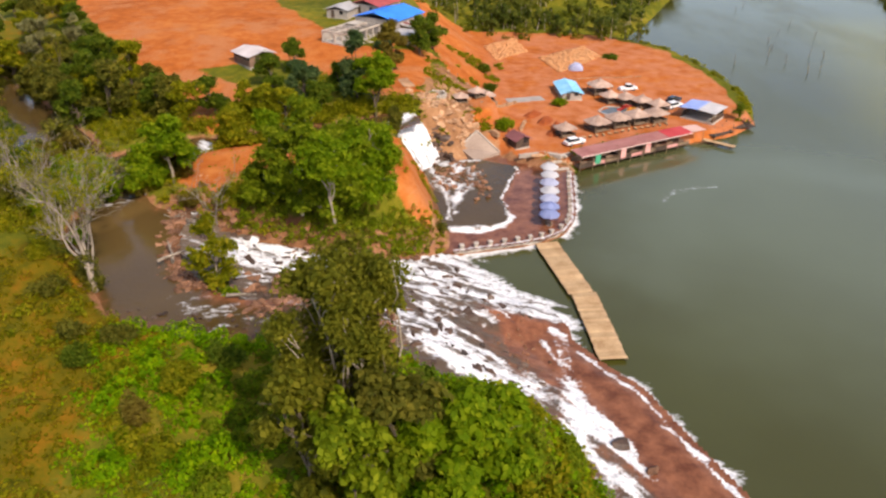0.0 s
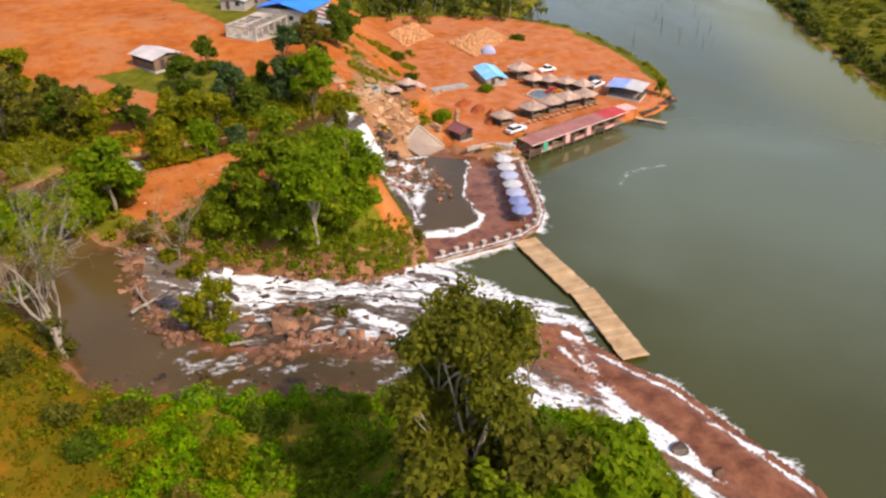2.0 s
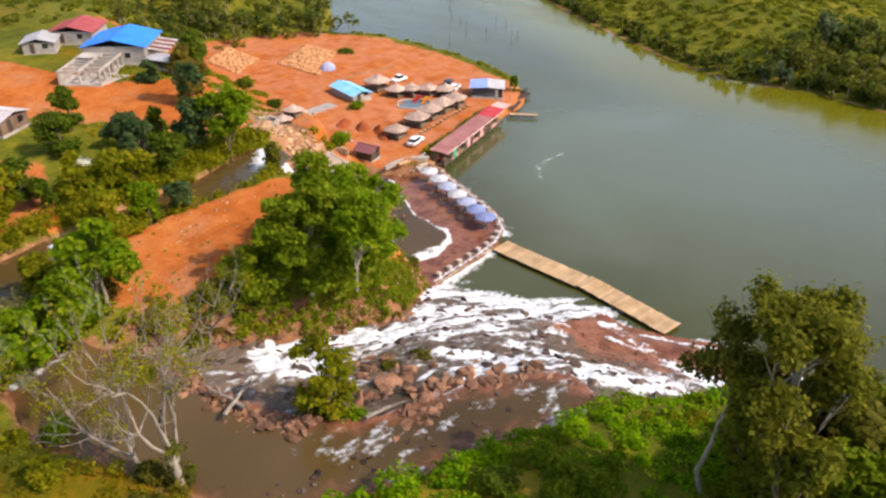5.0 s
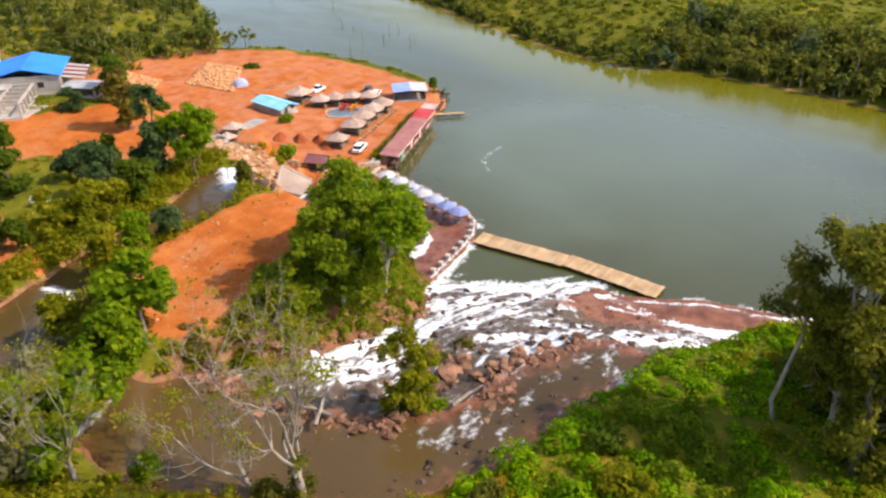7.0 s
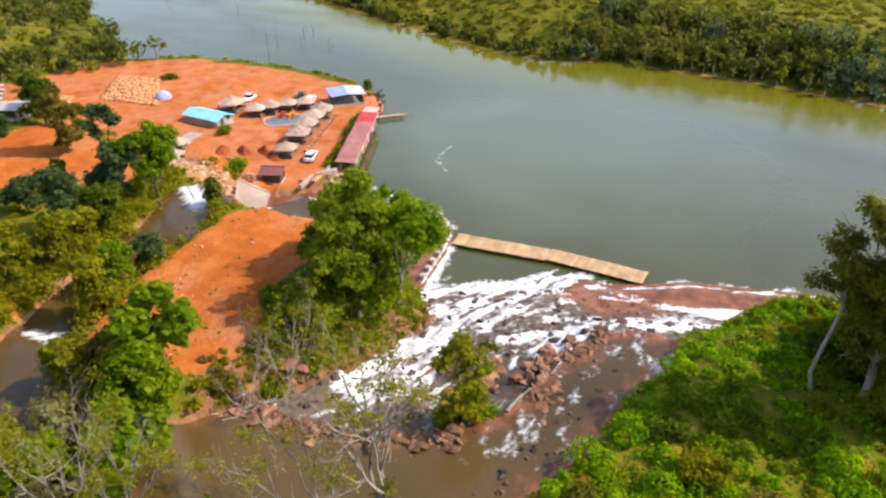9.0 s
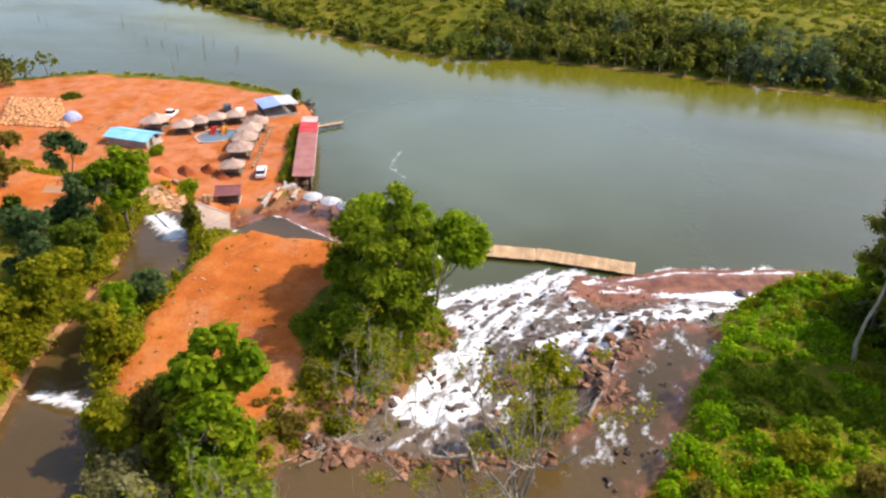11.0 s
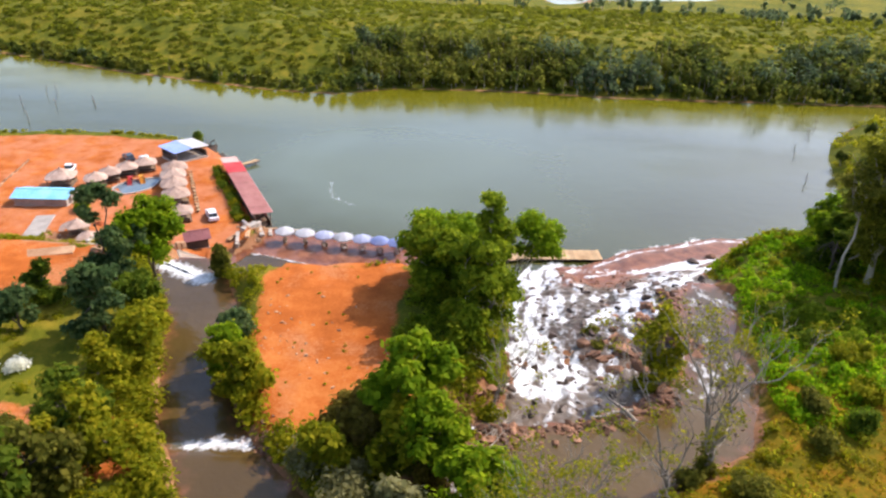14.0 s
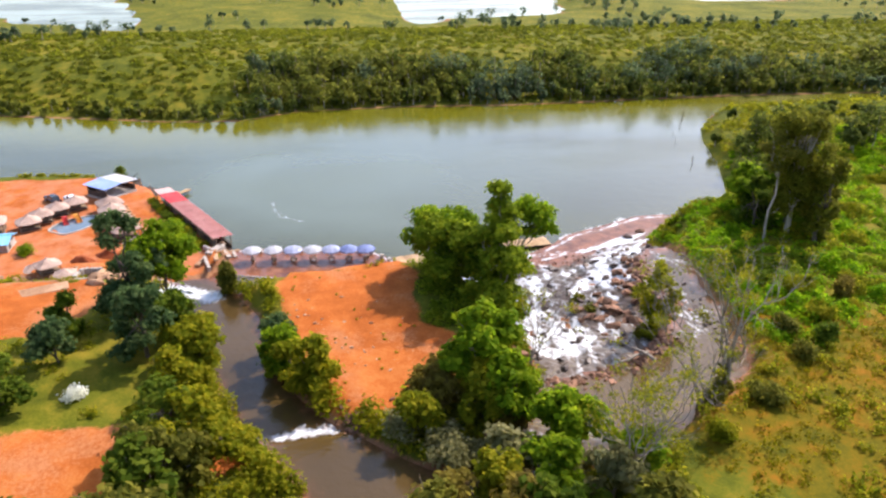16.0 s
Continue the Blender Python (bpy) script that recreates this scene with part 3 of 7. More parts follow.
def swirl_foam(x, y):
    d = np.minimum(line_d(x, y, [(-50.6, 93.2), (-47.6, 94.0), (-44.8, 95.2)]), line_d(x, y, [(-42.0, 120.4), (-40.9, 117.4), (-41.2, 114.4)]))
    f = 0.62 - d / 2.2 + (fbm(x * 0.7, y * 0.4, 52) - 0.5) * 0.7 * (d < 3)
    step = (fbm(x * 0.5, y * 0.9, 51, 3) - 0.40) * 2.2 * sstep(x, -36, -30) * sstep(75 - y, 0, 5)
    f = np.maximum(f, np.minimum(step * 0.7, 0.40))
    apron = line_d(x, y, [(-41.4, 119.8), (-40.4, 117.4), (-40.6, 115)])
    f = np.maximum(f, 0.85 - apron / (1.2 + 2.0 * vnoise(x / 1.2, y / 1.2, 53)))
    lip = line_d(x, y, [(-10.0, 129.1), (-5.6, 136.9)])
    return np.clip(np.maximum(f, 0.95 - lip / 3.0), 0, 1)


def stream_keep(x, y):
    return np.minimum(stream_d(x, y, MAIN_STREAM), stream_d(x, y, SIDE_STREAM)) < 1.3


def shoal_main(x, y):
    d = np.minimum(stream_d(x, y, MAIN_STREAM), stream_d(x, y, SIDE_STREAM))
    return np.clip(0.25 + (d + 1.2) / 5 + 0.12 * sstep(x, -38, -26) * (y < 80), 0, 0.8)


river = grid_sheet("water_river", np.arange(-125, -3, 0.75), np.arange(58, 165, 0.75), stream_z, RIVER, stream_keep, {"foam": swirl_foam, "shoal": shoal_main})
tagged(river, "brown shallow river above the falls", "river", kind="structure")


def rapid_surface(x, y):
    z = rapid_z(x, y)
    amp = sstep(z, 0.6, 2.0)
    return z + amp * ((fbm(x * 0.45, y * 0.8, 61, 4) - 0.5) * 0.9 + (vnoise(x * 1.5, y * 1.9, 62) - 0.5) * 0.3) - 0.03


def rapid_streaks(x, y):
    """Streaks drawn out along the fall line of the rapids, 0 to 1."""
    z = rapid_z(x, y)
    for _ in range(6):
        z[1:-1, 1:-1] = (z[1:-1, 1:-1] * 2 + z[:-2, 1:-1] + z[2:, 1:-1] + z[1:-1, :-2] + z[1:-1, 2:]) / 6
    gy, gx = np.gradient(z)
    steep = np.hypot(gx, gy) + 1e-6
    turn = sstep(x, 5, 14) * sstep(78 - y, 0, 9)
    gx, gy = -0.45 * gx / steep + 0.86 * (1 - turn) + 0.22 * turn, -0.45 * gy / steep - 0.50 * (1 - turn) - 0.97 * turn
    n = np.hypot(gx, gy) + 1e-6
    gx, gy = gx / n, gy / n
    rng = np.random.RandomState(60)
    grain = 0.7 * rng.rand(*x.shape) + 0.8 * vnoise(x * 1.5, y * 1.5, 68)
    total, count = grain.copy(), 1
    for sign in (-1, 1):
        px, py = np.meshgrid(np.arange(x.shape[1], dtype=float), np.arange(x.shape[0], dtype=float))
        for _ in range(15):
            i, j = np.clip(px.round().astype(int), 0, x.shape[1] - 1), np.clip(py.round().astype(int), 0, x.shape[0] - 1)
            px, py = px + sign * gx[j, i], py + sign * gy[j, i]
            i, j = np.clip(px.round().astype(int), 0, x.shape[1] - 1), np.clip(py.round().astype(int), 0, x.shape[0] - 1)
            total, count = total + grain[j, i], count + 1
    total = total / count
    return np.clip(0.5 + (total - total.mean()) / (total.std() * 4), 0, 1)


def rapid_foam(x, y):
    """How white the water is: fullest on the north side and at the foot of each step."""
    d = lake_d(x, y)
    streak = rapid_streaks(x, y)
    lumps = fbm(x * 0.28, y * 0.32, 64, 4)
    dens = np.full(x.shape, 0.24)
    for cx, cy, rx, ry, k in ((-24, 86, 6, 6.5, 0.82), (-15, 87, 8, 5.5, 0.62), (-5, 90, 8, 6, 0.68), (-4, 82, 7, 5, 0.52), (-9, 72.5, 6.5, 3.2, 0.72), (3, 65.5, 7, 4.5, 0.66), (9, 62, 3.0, 6, 0.58), (16.5, 56, 4.6, 9, 0.80), (1, 75, 7, 5, 0.40)):
        dens = np.maximum(dens, k * sstep(1.35 - np.hypot((x - cx) / rx, (y - cy) / ry), 0, 0.8))
    dens = dens - 1.3 * np.maximum(lumps - 0.56, 0)
    for w, jet in ((2.2, [(-6, 95.5), (0, 93.8), (3.7, 91.1)]), (3.6, [(-12, 92), (-8.3, 90.6), (0, 87), (5.9, 83.6), (14.9, 78.2)]), (1.9, [(-12.5, 79), (-8.8, 76.9), (-3, 72), (3, 67.2)]), (2.1, [(-7, 69), (-3, 68.6), (1, 68.8), (4, 66)]),
                   (2.6, [(-24.5, 89), (-24, 84), (-23, 81), (-18.7, 83.7)]), (1.5, [(-18.5, 86.4), (-12.5, 87.7), (-6, 88)]), (0.8, [(-16.5, 74.5), (-12.5, 76.2)]), (1.8, [(-20, 91), (-15, 89.5)])):
        dens = np.maximum(dens, 0.9 - line_d(x, y, jet) / (w * (0.55 + 1.0 * vnoise(x / 1.7, y / 1.7, 70))))
    foot = line_d(x, y, [(1.0, 97), (4.5, 91.5), (8.5, 85.5), (13, 82.6), (15.2, 79)])
    dens = np.maximum(dens, 0.9 - foot / (4 + 5 * vnoise(x / 3, y / 3, 65)))
    second = line_d(x, y, SHELF_FALL)
    dens = np.where((y < 80) & (d < 6.5) & (second > 1.5), np.minimum(dens, 0.02), dens)
    dens = np.maximum(dens, 0.8 - second / (0.5 + 3.0 * fbm(x / 3.5, y / 3.5, 66) * sstep(79 - y, 0, 12)))
    apron = np.hypot((x - 9.6) / 4.8, (y - 73.0) / 5.4) < 1 + 0.4 * (lumps - 0.5)
    dens = np.where(apron, np.minimum(dens, 0.06), dens)
    for w, jet in ((0.8, [(12.6, 75.5), (14.6, 69.5), (16.2, 64)]), (3.0, [(16.0, 63.6), (17, 58), (18.2, 52.7), (18.6, 45)]), (1.5, [(8, 64.9), (9.4, 60), (10.4, 55.5)])):
        dens = np.maximum(dens, 0.92 - line_d(x, y, jet) / (w * (0.5 + 1.0 * vnoise(x / 1.4, y / 2.2, 70))))
    rim = np.clip(0.8 - np.abs(d - 0.3) / (0.35 + 1.4 * vnoise(0 * x, y * 1.1, 67) ** 2), 0, 1) * (y < 74)
    dens = np.maximum(dens, rim)
    clots = fbm(x * 0.55, y * 0.55, 69, 4) - 0.5
    return np.clip(dens + ((streak - 0.5) * 1.0 + clots * 0.75) * np.clip(dens * 3, 0, 1), 0, 1)


def rapid_shoal(x, y):
    d = lake_d(x, y)
    return np.clip(0.15 + 0.9 * sstep(9.5 - d, 0, 3) * sstep(82 - y, 0, 4) + 0.25 * sstep(x, -2, 8) * (y < 80), 0, 1)


rapids = grid_sheet("water_rapids", np.arange(-39, 33, 0.32), np.arange(32, 100, 0.32), rapid_surface, RAPID, lambda x, y: poly_sd(x, y, RAPIDS) > -0.6,
                    {"foam": rapid_foam, "shoal": rapid_shoal})
tagged(rapids, "white water rapids running over brown rock to the lake", "rapids", kind="structure")


def terrace_z(x, y):
    inner = poly_sd(x, y, FOAM_LINE + [(5, 135), (-8, 133), (-6, 104)])
    return 0.98 + 0.45 * sstep(inner, -0.5, 0.4) + 0.03 * (vnoise(x * 1.5, y * 1.5, 71) - 0.5)


def terrace_foam(x, y):
    wx, wy = x + 1.6 * (vnoise(x * 0.5, y * 0.5, 75) - 0.5), y + 1.6 * (vnoise(x * 0.5, y * 0.5, 76) - 0.5)
    f = 0.9 - line_d(wx, wy, FOAM_LINE) / (0.24 + 0.55 * sstep(112 - y, 0, 6) + 0.5 * vnoise(x, y, 72))
    foot = line_d(x, y, [(-2.6, 129.5), (-0.5, 124), (0.6, 117), (1.2, 108)])
    f = np.maximum(f, 0.8 - foot / (0.4 + 1.9 * fbm(x / 1.5, y / 1.5, 73) * sstep(y, 112, 119)))
    run = line_d(x, y, [(-2.0, 131.0), (2.2, 127.5), (1.8, 121), (2.4, 114), (1.2, 108)])
    reach = 1.2 + 4.6 * sstep(y, 114, 123)
    f = np.maximum(f, (fbm(x / 1.3, y / 1.9, 74) - 0.24) * 1.75 * np.clip(1.25 - run / reach, 0, 1))
    f = np.maximum(f, (0.85 - line_d(x, y, [(0, 132.3), (7.4, 133.2)]) / 1.3) * (0.35 + fbm(x, y, 78)))
    rim = line_d(x, y, [(1.6, 98.2), (6, 99.4), (11, 100.6), (16, 102.3), (19.7, 105), (21.7, 109), (22.8, 116), (23.7, 124), (24.5, 129)])
    f = np.maximum(f, 0.82 - rim / 0.55)
    return np.clip(f, 0, 1)


def terrace_shoal(x, y):
    inner = poly_sd(x, y, FOAM_LINE + [(5, 135), (-8, 133), (-6, 104)])
    return np.clip(0.95 - 0.85 * sstep(inner, -0.6, 0.6), 0, 1)


terrace = grid_sheet("water_terrace_pool", np.arange(-5, 26, 0.4), np.arange(97, 139, 0.4), terrace_z, RIVER, lambda x, y: poly_sd(x, y, TERRACE) > -0.9,
                     {"foam": terrace_foam, "shoal": terrace_shoal})
tagged(terrace, "shallow bathing pool over brown rock with foam lines", "pool", kind="structure")


def side_fall():
    """The cascade from the side stream down into the bathing pool."""
    rng = np.random.RandomState(7)
    a = np.linspace(0, 1, 40)
    s = np.linspace(-1, 1, 30)
    A, S = np.meshgrid(a, s)
    x = -7.8 + 5.5 * A + S * (4.5 - 0.5 * A) * 0.5
    y = 133.0 - 3.2 * A + S * (4.5 - 0.5 * A) * 0.866
    z = 10.2 - 8.7 * (0.35 * A + 0.65 * A ** 1.4) - 0.35 * S * S + 0.5 * (fbm(S * 4, A * 4, 83) - 0.5) + 0.35 * np.abs(np.sin(A * 9 + S)) * (A > 0.15) + rng.uniform(-0.1, 0.1, A.shape)
    idx = np.arange(A.size).reshape(A.shape)
    q = np.stack([idx[:-1, :-1], idx[:-1, 1:], idx[1:, 1:], idx[1:, :-1]], -1).reshape(-1, 4)
    me = mesh_np("water_side_fall", np.stack([x, y, z], -1).reshape(-1, 3), q, RAPID, True)
    give_attr(me, "foam", np.clip(0.3 + 1.1 * fbm(S * 6 + 7, A * 1.2, 81) - 0.2 * np.abs(S), 0, 1))
    give_attr(me, "shoal", np.zeros(A.size))
    return tagged(new("water_side_fall", me), "white cascade falling over rock into the bathing pool", "waterfall", kind="structure")


side_fall()

# ---- trees and shrubs ----


def crown_mesh(rng, blobs, leaves, size, mat, clump=0.6, hollow=0.5, droop=0.0):
    """Leaf sprays gathered in clumps over uneven, gappy crowns. blobs: (x, y, z, rx, ry, rz)."""
    parts = []
    for x, y, z, rx, ry, rz in blobs:
        for _ in range(6):
            u = rng.normal(size=3)
            u = u / np.linalg.norm(u) * rng.uniform(0.45, 0.85)
            g = rng.uniform(0.32, 0.58)
            parts.append((x + u[0] * rx, y + u[1] * ry, z + u[2] * rz, rx * g, ry * g, max(rz * g, 0.35)))
    blobs = np.asarray(parts, float)
    area = (blobs[:, 3] * blobs[:, 4] + blobs[:, 4] * blobs[:, 5] + blobs[:, 3] * blobs[:, 5])
    share = rng.multinomial(leaves, area / area.sum())
    cs, ns = [], []
    for (x, y, z, rx, ry, rz), n in zip(blobs, share):
        k = max(5, int(n / 16))
        u = rng.normal(size=(k, 3))
        u /= np.linalg.norm(u, axis=1, keepdims=True)
        lump = 0.78 + 0.42 * rng.rand(k, 1)
        rad = (hollow + (1 - hollow) * rng.rand(k, 1) ** 0.6) * lump
        tuft = np.array([x, y, z]) + u * rad * np.array([rx, ry, rz])
        pick = rng.randint(0, k, n)
        off = rng.normal(size=(n, 3)) * clump * np.array([0.5, 0.5, 0.36])
        cs.append(tuft[pick] + off)
        ns.append(u[pick] * 0.7 + off / clump * 0.4 + np.array([0, 0, 0.75]))
    v, q = leaf_quads(rng, np.concatenate(cs), np.concatenate(ns), size, droop)
    return mesh_np("crown", v, q, mat)


def limb_path(rng, a, b, bow=0.12, n=5):
    a, b = np.asarray(a, float), np.asarray(b, float)
    t = np.linspace(0, 1, n)[:, None]
    L = np.linalg.norm(b - a)
    side = rng.normal(size=3) * bow * L
    p = a + (b - a) * t + side * (t * (1 - t)) * 2 + rng.normal(size=(n, 3)) * L * 0.02 * (t > 0) * (t < 1)
    return p


def tree(name, label, x, y, height, blobs, leaves, leaf, mat, bark=None, trunk=0.25, lean=(0, 0), seed=0, clump=0.6, group="", droop=0.0, stems=1, z=None, fork_at=0.5):
    """A tree: tapered trunk with limbs into each part of its crown. blobs are relative to the foot."""
    rng = np.random.RandomState(seed + 17)
    z = ground_at(x, y) - 0.15 if z is None else z
    t = thing(name, Matrix.Translation((x, y, z)), label, "tree", group)
    pieces = []
    for s in range(stems):
        off = np.array([rng.uniform(-0.5, 0.5), rng.uniform(-0.5, 0.5), 0]) * (stems > 1)
        fork = np.array([lean[0] * 0.7, lean[1] * 0.7, height * fork_at]) + off * 2.5
        p = limb_path(rng, off, fork, 0.018, 6)
        pieces.append(tube(p, np.linspace(trunk * 1.25, trunk * 0.7, 6), 8))
        for bx, by, bz, rx, ry, rz in blobs[s::stems]:
            start = p[rng.randint(2 if fork_at < 0.6 else 4, 6)]
            tip = np.array([bx, by, bz + rz * 0.45])
            lp = limb_path(rng, start, tip, 0.12, 6)
            pieces.append(tube(lp, np.linspace(trunk * 0.5, 0.04, 6), 5))
            for _ in range(2):
                e = np.array([bx, by, bz]) + rng.normal(size=3) * np.array([rx, ry, rz]) * 0.55
                pieces.append(tube(limb_path(rng, lp[rng.randint(2, 5)], e, 0.15, 4), np.linspace(trunk * 0.2, 0.025, 4), 4))
    v, q = joined(pieces)
    under(new("trunk", mesh_np("trunk", v, q, bark or BARK_DARK, True)), t)
    under(new("crown", crown_mesh(rng, blobs, int(leaves * 1.25), leaf * 1.03, mat, clump, droop=droop)), t)
    return t


def round_crown(rng, height, spread_r, base=0.35, n=9):
    """A loose crown of several masses for a common tree."""
    blobs = []
    for k in range(n):
        a, f = rng.uniform(0, 6.28), rng.rand()
        zz = height * (base + (0.92 - base) * f)
        rr = spread_r * (0.2 + 0.85 * rng.rand() * (1 - abs(f - 0.35)))
        w = rng.uniform(0.26, 0.56)
        blobs.append((math.cos(a) * rr, math.sin(a) * rr, zz, spread_r * w, spread_r * w * rng.uniform(0.8, 1.2), min(height * rng.uniform(0.09, 0.17), spread_r * 0.5)))
    blobs.append((rng.uniform(-0.3, 0.3) * spread_r, rng.uniform(-0.3, 0.3) * spread_r, height * 0.88, spread_r * 0.36, spread_r * 0.36, height * 0.12))
    return blobs


def common_tree(label, x, y, height, spread_r, mat, seed, leaves=2600, leaf=0.34, name="tree", group="", base=0.35, bark=None, n=9, z=None):
    rng = np.random.RandomState(seed)
    return tree(name, label, x, y, height, round_crown(rng, height, spread_r, base, n), leaves, leaf, mat, bark, 0.05 + height * 0.018, seed=seed, group=group, z=z)


def shrub(label, x, y, r, h, mat, seed, leaves=500, leaf=0.26, name="shrub", group=""):
    rng = np.random.RandomState(seed)
    t = thing(name, Matrix.Translation((x, y, ground_at(x, y) - 0.05)), label, "shrub", group)
    blobs = [(rng.uniform(-0.45, 0.45) * r, rng.uniform(-0.45, 0.45) * r, h * rng.uniform(0.35, 0.62), r * rng.uniform(0.4, 0.65), r * rng.uniform(0.4, 0.65), h * rng.uniform(0.3, 0.42)) for _ in range(4)]
    pieces = [tube(limb_path(rng, (0, 0, 0), (b[0], b[1], b[2]), 0.1, 4), np.linspace(0.07, 0.02, 4), 4) for b in blobs]
    v, q = joined(pieces)
    under(new("stems", mesh_np("stems", v, q, BARK_DARK, True)), t)
    under(new("leaves", crown_mesh(rng, blobs, leaves, leaf, mat, 0.6, 0.4)), t)
    return t


def bare_tree(label, x, y, height, seed, spread_r=5.0, trunk=0.35, lean=(0, 0), bark=None, name="bare_tree", twigs=5, z=None, sprays=0, leaf=None):
    """A leafless tree: forked limbs, branches and twigs."""
    rng = np.random.RandomState(seed)
    t = thing(name, Matrix.Translation((x, y, (ground_at(x, y) if z is None else z) - 0.2)), label, "tree")
    fork = np.array([lean[0] * 0.25, lean[1] * 0.25, height * 0.28])
    p = limb_path(rng, (0, 0, 0), fork, 0.06, 5)
    v, q = tube(p, np.linspace(trunk * 1.4, trunk * 0.85, 5), 8)
    under(new("trunk", mesh_np("trunk", v, q, bark or DEADWOOD, True)), t)

    ends = []

    def grow(pieces, a, b, r, depth):
        lp = limb_path(rng, a, b, 0.16, 6)
        pieces.append(tube(lp, np.linspace(r, r * 0.35, 6), 5 if depth < 2 else 4))
        if depth >= 2:
            ends.append(lp[-1])
        if depth >= 3:
            return
        for _ in range(4 if depth == 0 else twigs - 1):
            s = lp[rng.randint(2, 6)]
            d = (b - a) / np.linalg.norm(b - a) + rng.normal(size=3) * 0.55 + np.array([0, 0, 0.25])
            L = np.linalg.norm(b - a) * rng.uniform(0.32, 0.6)
            grow(pieces, s, s + d / np.linalg.norm(d) * L, r * 0.42, depth + 1)
    for k in range(5):
        a = 6.28 * k / 5 + rng.uniform(-0.4, 0.4)
        rr = spread_r * rng.uniform(0.5, 1.0)
        tip = np.array([math.cos(a) * rr + lean[0], math.sin(a) * rr + lean[1], height * rng.uniform(0.7, 1.0)])
        pieces = []
        grow(pieces, p[rng.randint(2, 5)], tip, trunk * 0.55, 0)
        v, q = joined(pieces)
        under(new("limb", mesh_np("limb", v, q, bark or DEADWOOD, True)), t)
    if sprays:
        tufts = np.array(ends)[rng.randint(0, len(ends), sprays // 40)]
        c = tufts[rng.randint(0, len(tufts), sprays)] + rng.normal(size=(sprays, 3)) * np.array([0.42, 0.42, 0.3])
        v, q = leaf_quads(rng, c, np.tile([0, 0, 1.0], (sprays, 1)), 0.14)
        under(new("leaf_sprays", mesh_np("leaf_sprays", v, q, leaf)), t, "sparse green leaf sprays")
    return t


# the big tree group on the island
tree("tree", "tall thin tree with a round head above the rapids", -19.8, 92.0, 15,
     [(1.1, 0.5, 15.7, 1.9, 1.9, 1.5), (0.8, 0.4, 13.4, 1.9, 1.9, 1.4), (-1.4, 1.4, 11.8, 2.5, 2.5, 1.5), (2.2, -0.4, 11.0, 2.5, 2.3, 1.5), (0.6, 2.8, 10.4, 2.7, 2.7, 1.6), (-2.8, 0.4, 9.4, 2.5, 2.4, 1.5),
      (-1.6, -1.0, 7.6, 2.4, 2.2, 1.6), (2.6, 1.8, 8.6, 2.7, 2.7, 1.7), (0.4, 0.6, 5.6, 2.6, 2.4, 1.8), (3.4, 4.4, 9.4, 2.6, 2.6, 1.6), (0.2, -0.6, 3.4, 2.2, 2.0, 1.6)], 12500, 0.27, LEAF_GREEN, BARK, 0.2, seed=1, z=10.2)
tree("tree", "broad leafy tree on the island", -14.6, 98.0, 8.6,
     [(0, 1.0, 9.0, 2.9, 2.9, 1.9), (-1.8, -1.0, 8.2, 2.8, 2.8, 2.0), (1.8, -0.8, 7.6, 2.9, 2.9, 2.0), (0.4, 2.6, 6.6, 2.8, 2.8, 1.9), (3.0, 2.2, 6.4, 2.6, 2.7, 1.8), (1.6, -2.8, 4.8, 2.5, 2.4, 1.9), (-1.0, -3.0, 3.6, 2.5, 2.3, 1.8), (-2.4, 0.8, 5.0, 2.4, 2.4, 1.8), (0, 0, 3.4, 3.0, 3.0, 2.0)],
     13500, 0.27, LEAF_GREEN, BARK, 0.26, seed=21, z=11.2)
tree("tree", "dense dark tree rooted at the rapids bank", -17.6, 93.6, 6.4,
     [(0.5, 0, 5.0, 2.7, 2.7, 1.9), (-2.2, 1.4, 3.8, 2.5, 2.5, 1.8), (2.4, -0.2, 4.4, 2.6, 2.4, 1.9), (3.6, 1.6, 3.4, 2.4, 2.4, 1.8), (4.6, -1.4, 3.6, 2.5, 2.2, 2.0), (2.0, 2.6, 6.0, 2.5, 2.5, 1.8), (5.8, 1.0, 5.2, 2.5, 2.5, 2.0), (1.0, -2.0, 2.2, 2.2, 1.8, 1.5)], 9800, 0.28, LEAF_GREEN, BARK, 0.22, seed=22, z=10.4)
tree("tree", "low bushy tree at the island edge", -25.4, 94.2, 6.0,
     [(0, 0, 4.6, 2.0, 2.0, 1.6), (-1.6, 1.0, 3.4, 1.9, 1.9, 1.5), (1.6, 1.4, 3.2, 2.2, 2.2, 1.5), (-0.6, -1.6, 2.4, 2.2, 2.0, 1.5), (2.2, -1.0, 2.0, 2.0, 1.8, 1.3)], 4600, 0.27, LEAF_GREEN, BARK, 0.16, seed=23)
tree("tree", "spreading tree with a bright green open crown", -15.0, 90.2, 10.5,
     [(-0.6, -2.8, 12.6, 2.2, 2.2, 1.2), (-0.4, -5.0, 11.4, 1.9, 1.9, 1.2), (-2.6, -3.2, 11.2, 1.8, 1.8, 1.1), (1.6, -3.0, 11.2, 1.9, 1.9, 1.1), (-0.6, -0.6, 11.2, 1.9, 1.9, 1.1), (-1.8, -4.6, 9.8, 1.7, 1.7, 1.0), (0.9, -4.6, 9.8, 1.7, 1.7, 1.0), (-0.4, -2.6, 9.2, 1.8, 1.8, 0.9)],
     6200, 0.22, LEAF_VIVID, BARK, 0.17, (-0.5, -1.5), seed=2, z=10.0)
